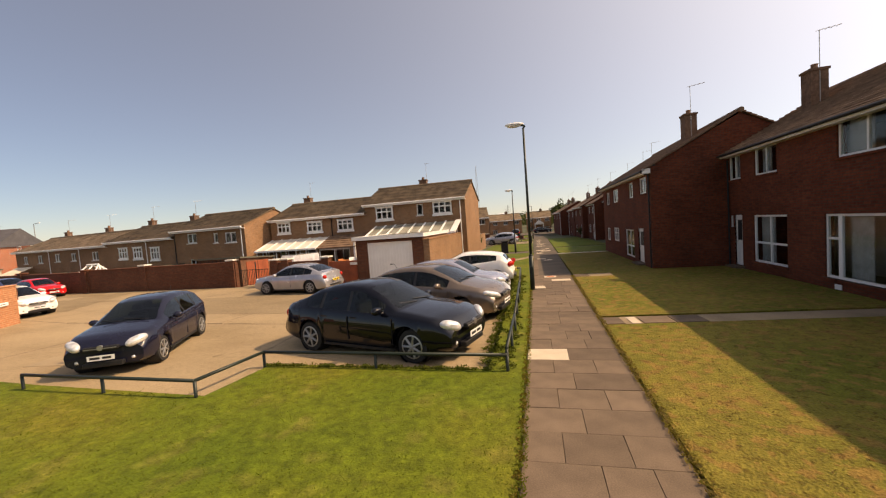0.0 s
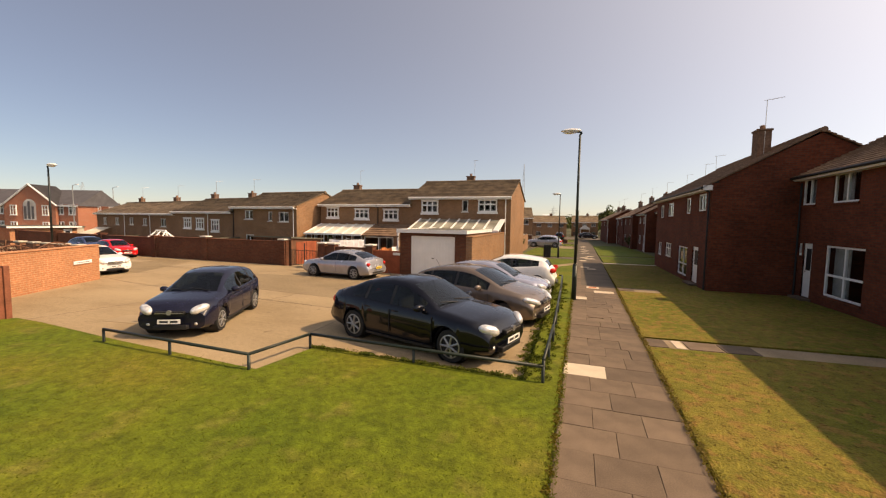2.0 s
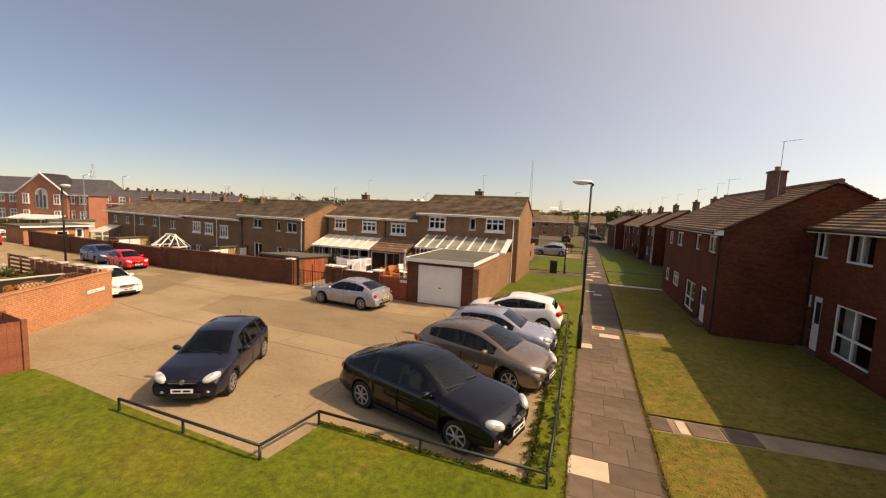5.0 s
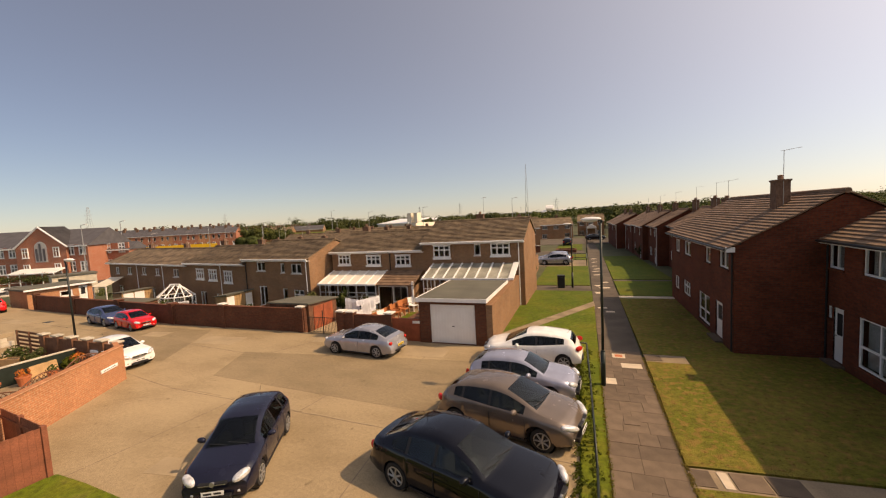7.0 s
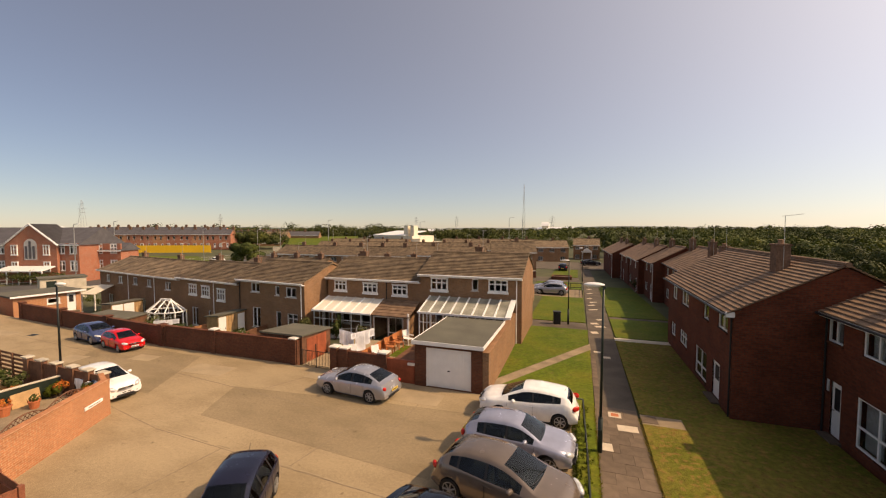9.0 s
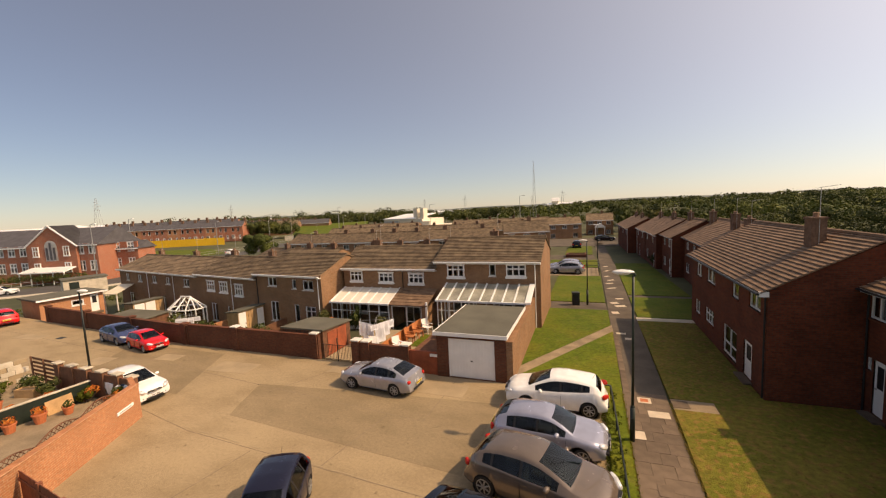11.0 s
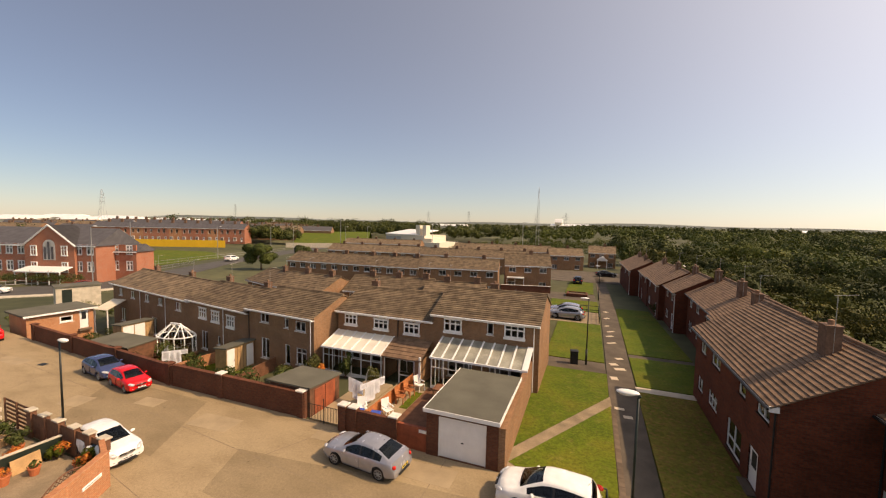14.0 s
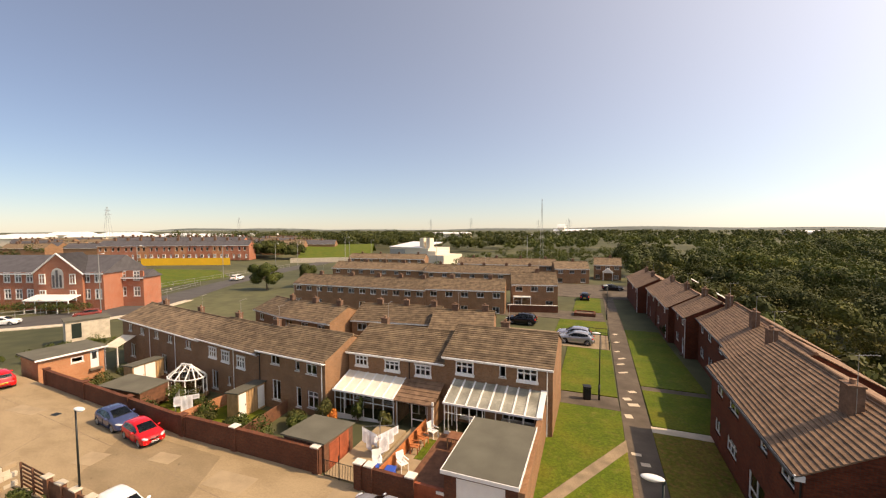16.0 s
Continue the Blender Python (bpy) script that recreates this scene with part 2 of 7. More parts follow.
DARK = mat("black_ironwork", (0.014, 0.018, 0.016), 0.45, var=0.2, scale=4)
GREENP = mat("dark_green_paint", (0.015, 0.023, 0.017), 0.45, var=0.25, scale=4)
GREYM = mat("galvanised_metal", (0.380, 0.370, 0.350), 0.45, 0.7, var=0.15)
FILM = mat("grey_roof_glazing", (0.300, 0.290, 0.235), 0.25, var=0.35, scale=0.9, fine=12, bump=0.0)
WOOD_R = mat("red_stained_boards", (0.330, 0.085, 0.035), 0.75, var=0.25, scale=2.5, piece=0.15)
WOOD_B = mat("brown_fence_boards", (0.210, 0.095, 0.050), 0.8, var=0.3, scale=3, piece=0.25)
OLDCONC = concrete_mat("older_concrete", 0.78)
WOOD_O = mat("orange_stained_boards", (0.480, 0.170, 0.055), 0.75, var=0.2, scale=3, piece=0.15)
WOOD_RB = mat("red_brown_boards", (0.255, 0.088, 0.045), 0.8, var=0.3, scale=3, piece=0.2)
WOOD_P = mat("pale_timber", (0.480, 0.300, 0.140), 0.75, var=0.2, scale=3, piece=0.15)
CONC_W = mat("white_coping", (0.680, 0.640, 0.570), 0.8, var=0.12, scale=3)
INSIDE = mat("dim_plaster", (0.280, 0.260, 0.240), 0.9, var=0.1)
CURTAIN = mat("net_curtain", (0.300, 0.295, 0.285), 0.9, var=0.15, scale=6)
GLASS = glass_mat("window_glass")
CARGLASS = glass_mat("tinted_car_glass", (0.16, 0.21, 0.20), 0.0)
CARGLASS.node_tree.nodes["Principled BSDF"].inputs["IOR"].default_value = 1.45
LAMPGLASS = mat("frosted_lamp_bowl", (0.780, 0.780, 0.760), 0.25, var=0.04)
RUBBER = mat("tyre_rubber", (0.018, 0.018, 0.018), 0.85, var=0.2)
ALLOY = mat("alloy_wheel", (0.420, 0.415, 0.400), 0.38, 0.8, var=0.08)
TRIM = mat("black_plastic", (0.012, 0.012, 0.013), 0.55, var=0.15)
LENS = mat("headlamp_lens", (0.720, 0.725, 0.720), 0.10, 0.4, var=0.35, scale=9)
REDLENS = mat("red_lamp_lens", (0.550, 0.020, 0.012), 0.18, var=0.1)
PLATE_W = mat("white_plate", (0.780, 0.780, 0.760), 0.5, var=0.03)
PLATE_Y = mat("yellow_plate", (0.780, 0.560, 0.050), 0.5, var=0.03)
# chimney brick darkened in colour for the stacks' unlit, backlit sides
CHIM = mat("backlit_chimney_brick", (0.150, 0.088, 0.056), 0.95, var=0.3, scale=3, fine=12)
POT = mat("weathered_clay_pot", (0.240, 0.140, 0.085), 0.9, var=0.25)
TERRA = mat("terracotta", (0.480, 0.150, 0.060), 0.85, var=0.2)
CLOTH = mat("white_laundry", (0.800, 0.800, 0.820), 0.9, var=0.05)
BLUECLOTH = mat("pale_blue_laundry", (0.420, 0.470, 0.620), 0.9, var=0.08)
BLUEP = mat("blue_plastic", (0.030, 0.080, 0.420), 0.45, var=0.1)
STONE = mat("pale_stone", (0.500, 0.440, 0.340), 0.85, var=0.2, scale=1.5)
YELLOW = mat("yellow_hoarding", (0.820, 0.470, 0.020), 0.7, var=0.05, scale=0.3)
LEAF_D = leaf_mat("dark_leaves", (0.050, 0.062, 0.015), (0.088, 0.096, 0.022), 0.8)
LEAF_M = leaf_mat("mid_leaves", (0.060, 0.080, 0.016), (0.108, 0.116, 0.024), 0.8)
LEAF_O = leaf_mat("olive_leaves", (0.075, 0.080, 0.018), (0.135, 0.118, 0.030))
LEAF_W = leaf_mat("weed_leaves", (0.105, 0.130, 0.014), (0.160, 0.175, 0.026), 0.7, False, 0.5)
LEAF_LIT = leaf_mat("leaf_litter", (0.240, 0.185, 0.055), (0.310, 0.230, 0.075), 0.85, False, 0.4)
BARK = mat("bark", (0.120, 0.085, 0.060), 0.95, var=0.3, scale=4)
LEAF_FLOWER = leaf_mat("orange_blooms", (0.450, 0.120, 0.020), (0.600, 0.250, 0.040), 0.7, False)


# ---- building helpers ----
def mesh_of(name, bm, material, smooth=False):
    me = bpy.data.meshes.new(name)
    bm.to_mesh(me)
    bm.free()
    me.materials.append(material)
    if smooth:
        me.polygons.foreach_set("use_smooth", [True] * len(me.polygons))
    return me


def part(name, bm, material, parent=None, label="", smooth=False, at=None):
    """Links a bmesh as ONE mesh object, under a thing or a part."""
    ob = new(name, mesh_of(name, bm, material, smooth))
    if parent is not None:
        ob.parent = parent
    if at is not None:
        ob.matrix_basis = at
    if label:
        tagged(ob, label)
    return ob


def box(bm, x0, y0, z0, x1, y1, z1):
    vs = [bm.verts.new(p) for p in ((x0, y0, z0), (x1, y0, z0), (x1, y1, z0), (x0, y1, z0), (x0, y0, z1), (x1, y0, z1), (x1, y1, z1), (x0, y1, z1))]
    for f in ((3, 2, 1, 0), (4, 5, 6, 7), (0, 1, 5, 4), (1, 2, 6, 5), (2, 3, 7, 6), (3, 0, 4, 7)):
        bm.faces.new([vs[i] for i in f])
    return bm


def boxed(*boxes, bevel=0.0):
    bm = bmesh.new()
    for b in boxes:
        box(bm, *b)
    if bevel:
        bmesh.ops.bevel(bm, geom=bm.edges[:], offset=bevel, segments=1, affect='EDGES')
    return bm


def tube(bm, a, b, r0, r1=None, n=10):
    """A round bar from a to b."""
    a, b = Vector(a), Vector(b)
    r1 = r0 if r1 is None else r1
    q = (b - a).to_track_quat('Z', 'Y').to_matrix()
    rings = []
    for p, r in ((a, r0), (b, r1)):
        rings.append([bm.verts.new(p + q @ Vector((r * math.cos(2 * math.pi * i / n), r * math.sin(2 * math.pi * i / n), 0))) for i in range(n)])
    for i in range(n):
        j = (i + 1) % n
        bm.faces.new((rings[0][i], rings[0][j], rings[1][j], rings[1][i]))
    bm.faces.new(rings[0][::-1])
    bm.faces.new(rings[1])
    return bm


def tubes(*runs, n=10):
    bm = bmesh.new()
    for r in runs:
        tube(bm, *r, n=n)
    return bm


def lathe(profile, n=20, axis='Z'):
    """A turned shape from (radius, height) pairs."""
    bm = bmesh.new()
    rings = []
    for r, h in profile:
        ring = []
        for i in range(n):
            c, s = math.cos(2 * math.pi * i / n) * r, math.sin(2 * math.pi * i / n) * r
            ring.append(bm.verts.new((c, s, h) if axis == 'Z' else (c, h, s)))
        rings.append(ring)
    for a, b in zip(rings, rings[1:]):
        for i in range(n):
            j = (i + 1) % n
            bm.faces.new((a[i], a[j], b[j], b[i]))
    bm.faces.new(rings[0][::-1])
    bm.faces.new(rings[-1])
    bmesh.ops.recalc_face_normals(bm, faces=bm.faces[:])
    return bm


def prism(outline, z0, z1):
    """A slab with a plan outline."""
    bm = bmesh.new()
    lo = [bm.verts.new((x, y, z0)) for x, y in outline]
    hi = [bm.verts.new((x, y, z1)) for x, y in outline]
    n = len(outline)
    bm.faces.new(hi)
    bm.faces.new(lo[::-1])
    for i in range(n):
        bm.faces.new((lo[i], lo[(i + 1) % n], hi[(i + 1) % n], hi[i]))
    bmesh.ops.recalc_face_normals(bm, faces=bm.faces[:])
    return bm


def profile_x(outline, x0, x1):
    """A (y, z) outline drawn out along x."""
    bm = bmesh.new()
    lo = [bm.verts.new((x0, y, z)) for y, z in outline]
    hi = [bm.verts.new((x1, y, z)) for y, z in outline]
    n = len(outline)
    bm.faces.new(hi)
    bm.faces.new(lo[::-1])
    for i in range(n):
        bm.faces.new((lo[i], lo[(i + 1) % n], hi[(i + 1) % n], hi[i]))
    bmesh.ops.recalc_face_normals(bm, faces=bm.faces[:])
    return bm


def thing(name, m=None, label="", category="", group="", kind=""):
    e = new(name)
    e.empty_display_size = 0.2
    if m is not None:
        e.matrix_basis = m
    return tagged(e, label, category, group, kind)


def frame_of(p0, p1, z=0.0):
    """Local frame of a facade: X from p0 to p1, -Y outwards; and its length."""
    a = math.degrees(math.atan2(p1[1] - p0[1], p1[0] - p0[0]))
    return pose(p0[0], p0[1], z, 0, 0, a), math.hypot(p1[0] - p0[0], p1[1] - p0[1])


def smooth01(v):
    v = max(0.0, min(1.0, v))
    return v * v * (3 - 2 * v)


def gz(x, y):
    """Height of the land: level round the court, falling away behind it and to the west."""
    z = -0.012 * max(0.0, min(110.0, y - 16.0))
    z -= 2.6 * smooth01((-x - 50.0) / 45.0)
    z -= 4.5 * smooth01((x - 18.0) / 12.0) * (1 - smooth01((y - 150.0) / 120.0))
    if y > 18.9:
        z -= min(2.0, 0.068 * max(0.0, -x - 13.5)) * smooth01((y - 19.0) / 2.0) * (1 - smooth01((-x - 50.0) / 45.0))
    return z


def leaves_mesh(name, blobs, per, size, material, rng, flat=0.0):
    """Many small leaf blades spread over the skins of ellipsoid clumps (x, y, z, rx, ry, rz)."""
    b = np.array(blobs)
    n = len(b) * per
    idx = np.repeat(np.arange(len(b)), per)
    d = rng.normal(size=(n, 3))
    d /= np.linalg.norm(d, axis=1)[:, None]
    r = rng.uniform(0.72, 1.06, n)
    c = b[idx, :3] + d * b[idx, 3:6] * r[:, None]
    u = rng.normal(size=(n, 3))
    u -= 0.95 * (u * d).sum(axis=1)[:, None] * d
    u /= np.linalg.norm(u, axis=1)[:, None]
    v = np.cross(u, d + 0.22 * rng.normal(size=(n, 3)))
    v /= np.linalg.norm(v, axis=1)[:, None] + 1e-6
    s = size * rng.uniform(0.5, 1.25, n)[:, None]
    quad = np.stack([c - u * s - v * s * 0.25, c + v * s * -0.7, c + u * s + v * s * 0.25, c + v * s * 0.7], axis=1)
    me = bpy.data.meshes.new(name)
    me.from_pydata(quad.reshape(-1, 3).tolist(), [], np.arange(n * 4).reshape(-1, 4).tolist())
    me.materials.append(material)
    return me


def tree(x, y, h, spread, material, label, z=None, seed=1, per=110, size=0.28, group=""):
    rng = np.random.default_rng(seed)
    z = gz(x, y) if z is None else z
    e = thing("tree", pose(x, y, z), label, "tree", group)
    trunk = bmesh.new()
    tube(trunk, (0, 0, -0.3), (0, 0, h * 0.45), h * 0.03, h * 0.018)
    blobs = []
    for i in range(9):
        a, k = rng.uniform(0, 6.28), rng.uniform(0.2, 0.75)
        p = (spread * k * math.cos(a), spread * k * math.sin(a), h * rng.uniform(0.36, 0.82))
        tube(trunk, (0, 0, h * rng.uniform(0.25, 0.42)), p, h * 0.012, h * 0.004, n=6)
        blobs.append((*p, spread * rng.uniform(0.3, 0.5), spread * rng.uniform(0.3, 0.5), h * rng.uniform(0.14, 0.24)))
    part("trunk", trunk, BARK, e)
    crown = new("crown", leaves_mesh("crown", blobs, per, size, material, rng))
    crown.parent = e
    return e


def shrub(x, y, h, spread, material, label, z=None, seed=1, size=0.09, per=120):
    rng = np.random.default_rng(seed)
    z = gz(x, y) if z is None else z
    e = thing("shrub", pose(x, y, z), label, "shrub")
    blobs = [(spread * rng.uniform(-0.6, 0.6), spread * rng.uniform(-0.6, 0.6), h * rng.uniform(0.3, 0.75), spread * 0.45, spread * 0.45, h * 0.28) for i in range(6)]
    for b in blobs:
        part("stem", tube(bmesh.new(), (b[0] * 0.2, b[1] * 0.2, -0.1), (b[0], b[1], b[2]), 0.02, 0.008, n=5), BARK, e)
    o = new("foliage", leaves_mesh("foliage", blobs, per, size, material, rng))
    o.parent = e
    return e


# ---- setting: land, court, paths ----
def land():
    xs = [-3000, -1500, -700, -350] + list(range(-200, -60, 20)) + [-60 + 2.5 * i for i in range(39)] + [37.5, 40, 60, 90, 150, 300, 700, 1500, 3000]
    ys = [-1500, -500, -150, -60, -25] + [-12 + 3 * i for i in range(10)] + [18.9, 19.0, 19.6, 20.3, 21.0, 23, 26, 30, 35, 42, 50, 60, 72, 85, 100, 120, 150, 200, 300, 500, 900, 1600, 3600]
    bm = bmesh.new()
    grid = [[bm.verts.new((x, y, gz(x, y) - 0.06)) for x in xs] for y in ys]
    for r0, r1 in zip(grid, grid[1:]):
        for i in range(len(xs) - 1):
            bm.faces.new((r0[i], r0[i + 1], r1[i + 1], r1[i]))
    return bm


def sheet(name, outline, top, thick, material, label, category, step=None):
    """A patch of surface that follows the land."""
    bm = bmesh.new()
    vs = [bm.verts.new((x, y, top + (gz(x, y) if step else 0.0))) for x, y in outline]
    bm.faces.new(vs)
    if step:
        for ax in (0, 1):
            lo = min(p[ax] for p in outline)
            hi = max(p[ax] for p in outline)
            k = lo + step
            while k < hi:
                co, no = [0, 0, 0], [0, 0, 0]
                co[ax], no[ax] = k, 1
                bmesh.ops.bisect_plane(bm, geom=bm.verts[:] + bm.edges[:] + bm.faces[:], plane_co=co, plane_no=no)
                k += step
        for v in bm.verts:
            v.co.z = top + gz(v.co.x, v.co.y)
    bmesh.ops.recalc_face_normals(bm, faces=bm.faces[:])
    if sum(f.normal.z for f in bm.faces) < 0:
        bmesh.ops.reverse_faces(bm, faces=bm.faces[:])
    g = bmesh.ops.extrude_face_region(bm, geom=bm.faces[:])
    for v in g["geom"]:
        if isinstance(v, bmesh.types.BMVert):
            v.co.z -= thick
    bmesh.ops.recalc_face_normals(bm, faces=bm.faces[:])
    return tagged(part(name, bm, material), label, category, kind="structure")


tagged(part("ground", land(), LAND), "rough grassy land reaching the horizon", "ground", kind="structure")
COURT = [(-13.0, 5.95), (-8.98, 5.78), (-4.82, 5.72), (-4.62, 7.2), (-0.24, 7.1), (-0.32, 18.55), (-3.7, 18.75), (-4.5, 18.45), (-15.3, 18.62), (-26.0, 18.62), (-46.0, 20.2), (-56.0, 21.0), (-56.0, 11.5), (-30.0, 12.0), (-20.2, 11.9), (-18.9, 11.2), (-16.95, 7.45), (-16.3, 6.3), (-13.3, 5.93)]
court = sheet("parking_court", COURT, 0.0, 0.35, CONCRETE, "sunlit worn concrete parking court with joints", "parking court")
sheet("lawn_south", [(-40, -25), (0.41, -25), (0.41, 6.9), (0.45, 27.0), (-4.2, 19.1), (-3.7, 18.78), (-0.30, 18.58), (-0.22, 7.06), (-4.6, 7.16), (-4.8, 5.68), (-9.0, 5.88), (-10.8, 6.02), (-12.1, 6.11), (-13.25, 6.13), (-13.42, 6.0), (-13.5, 5.6), (-40, 5.0)], 0.03, 0.4, LAWN, "mown green grass lawn beside the footpath", "lawn")
sheet("lawn_middle", [(-4.55, 20.0), (0.4, 28.4), (0.42, 33.0), (-4.55, 33.0)], 0.03, 0.4, LAWN_G, "mown green grass lawn beside a garden wall", "lawn", 4)
sheet("lawn_north", [(-4.4, 35.6), (0.3, 35.6), (0.2, 49.0), (-4.4, 49.0)], 0.03, 0.4, LAWN_G, "mown grass lawn in front of parked cars", "lawn", 4)
sheet("lawn_far", [(-6.5, 56.0), (0.2, 56.0), (0.0, 64.0), (-6.5, 64.0)], 0.03, 0.4, LAWN_G, "small far grass lawn", "lawn", 4)
sheet("lawn_distant", [(-5.0, 71.0), (-0.5, 71.0), (-0.6, 86.0), (-5.0, 86.0)], 0.03, 0.4, LAWN_G, "distant grass lawn", "lawn", 5)
sheet("lawn_house_front", [(2.14, -25), (8.6, -25), (8.6, 10.37), (2.14, 9.88)], 0.03, 0.4, DRY_LAWN, "dry yellowing lawn in front of brick houses", "lawn")
sheet("lawn_house_middle", [(2.14, 10.69), (8.6, 11.17), (8.6, 19.3), (5.65, 19.3), (5.65, 30.4), (2.2, 30.4), (2.2, 18.55), (3.75, 18.5), (3.75, 17.6), (2.2, 17.6)], 0.03, 0.4, DRY_LAWN, "partly shaded lawn in front of brick houses", "lawn", 5)
sheet("lawn_house_north", [(2.3, 31.4), (7.2, 31.4), (7.2, 38.0), (2.3, 38.0)], 0.03, 0.4, LAWN_G, "shaded grass lawn with sunlit corner", "lawn", 4)
sheet("lawn_house_far", [(2.3, 39.0), (7.2, 39.0), (6.4, 60.0), (2.3, 60.0)], 0.03, 0.4, LAWN_G, "shaded strip of lawn", "lawn", 5)
sheet("path_west", [(0.42, -12), (2.12, -12), (2.12, 18.62), (0.42, 18.62)], -0.035, 0.3, JOINT, "sandy bed under the footpath slabs", "footpath", 6)
sheet("path_north", [(0.46, 18.64), (2.12, 18.64), (2.18, 27.0), (2.3, 60.0), (1.6, 95.0), (-0.2, 95.0), (0.35, 60.0)], 0.0, 0.3, TARMAC, "patched tarmac footpath", "footpath", 6)
sheet("path_house", [(2.13, 9.92), (8.6, 10.42), (8.6, 11.12), (2.13, 10.65)], 0.0, 0.3, EARTH, "narrow paved path leading to a house", "footpath")
sheet("path_doors", [(2.2, 17.62), (3.74, 17.62), (3.74, 18.48), (2.2, 18.48)], 0.0, 0.3, EARTH, "worn paving with grass growing through", "footpath")
sheet("path_cross", [(2.2, 30.45), (7.2, 30.55), (7.2, 31.35), (2.2, 31.35)], 0.0, 0.3, STONE, "pale cross path to a house", "footpath", 4)
sheet("path_cross_far", [(2.3, 38.05), (7.2, 38.1), (7.2, 38.95), (2.3, 38.95)], 0.0, 0.3, TARMAC, "cross path to the house doors", "footpath", 4)
sheet("path_diagonal", [(-4.45, 18.55), (-3.75, 18.78), (-4.1, 19.15), (0.5, 27.0), (0.45, 28.4), (-4.5, 19.9)], 0.02, 0.4, EARTH, "earth desire path worn across the lawn", "footpath")
sheet("path_lane", [(-4.5, 33.1), (0.4, 33.1), (0.3, 35.5), (-4.5, 35.5)], 0.0, 0.3, TARMAC, "tarmac lane beside a bin", "lane", 4)
sheet("lane_cars", [(-30, 49.2), (0.2, 49.2), (0.2, 55.8), (-30, 55.8)], 0.0, 0.3, EARTH, "concrete parking lane between terraces", "lane", 6)
sheet("lane_far", [(-16, 64.2), (0.0, 64.2), (-0.4, 70.8), (-16, 70.8)], 0.0, 0.3, TARMAC, "far parking lane", "lane", 6)
sheet("lane_end", [(-14, 86.5), (8, 86.5), (8, 108), (-14, 108)], 0.0, 0.3, TARMAC, "lane at the end of the footpath", "lane", 6)


def strip(name, a, b, w, material, parent, z=0.004):
    m, l = frame_of(a, b, z)
    return part(name, boxed((0, -w / 2, -0.02, l, w / 2, 0.0)), material, parent, at=m)


for a, b in (((-25.0, 12.6), (-15.8, 10.95)), ((-15.8, 10.95), (-0.3, 10.1)), ((-26.0, 16.0), (-7.0, 14.1)), ((-15.3, 14.3), (-13.2, 18.4)), ((-9.2, 10.6), (-8.6, 14.2)), ((-21.0, 11.9), (-24.5, 18.4)), ((-13.0, 6.1), (-12.2, 10.7)), ((-34, 13), (-37, 19.0)), ((-26, 16), (-46, 17.5)), ((-7.0, 14.1), (-6.9, 18.1)), ((-5.4, 7.4), (-5.6, 10.4))):
    strip("joint", a, b, 0.028, JOINT, court)
for x, y, w, d, a in ((-19.5, 16.4, 2.6, 1.3, 4), (-12.2, 17.7, 3.4, 0.9, 2), (-25.0, 16.6, 1.6, 0.9, 6), (-7.6, 16.9, 3.0, 1.2, 0), (-29.0, 15.0, 1.5, 1.2, 10), (-10.2, 7.3, 1.8, 0.7, 8), (-41, 17.0, 3.0, 1.0, 5)):
    part("repair_patch", prism([(-w / 2, -d / 2), (w / 2, -d / 2), (w / 2, d / 2), (-w / 2, d / 2)], -0.02, 0.006), PATCH, court, at=pose(x, y, 0, 0, 0, a))
for k in range(13):
    u = -16.3 + k * .95
    strip("bay_line", (u, 11.12 - (u + 16.3) * .066), (u + .42 + .2 * (k % 3), 11.09 - (u + 16.3) * .066), 0.05, PATCH, court, 0.008)
part("old_surfacing", prism([(-15.2, 12.35), (-4.6, 11.55), (-4.4, 16.2), (-8.6, 15.9), (-16.3, 15.1)], -0.02, 0.0035), OLDCONC, court, "darker older stretch of concrete")
part("old_surfacing", prism([(-27.5, 13.4), (-19.5, 13.1), (-22.0, 17.9), (-30.5, 17.9)], -0.02, 0.0035), OLDCONC, court, "darker older stretch of concrete")
for a, b in (((-0.5, 9.25), (-1.6, 9.35)), ((-0.6, 12.6), (-2.2, 12.75))):
    strip("bay_line", a, b, 0.09, PATCH, court, 0.008)
for x, y in ((-27.9, 17.6), (-38.0, 17.4)):
    part("drain_cover", boxed((-0.3, -0.22, -0.02, 0.3, 0.22, 0.007)), DARK, court, at=pose(x, y, 0, 0, 0, 6))


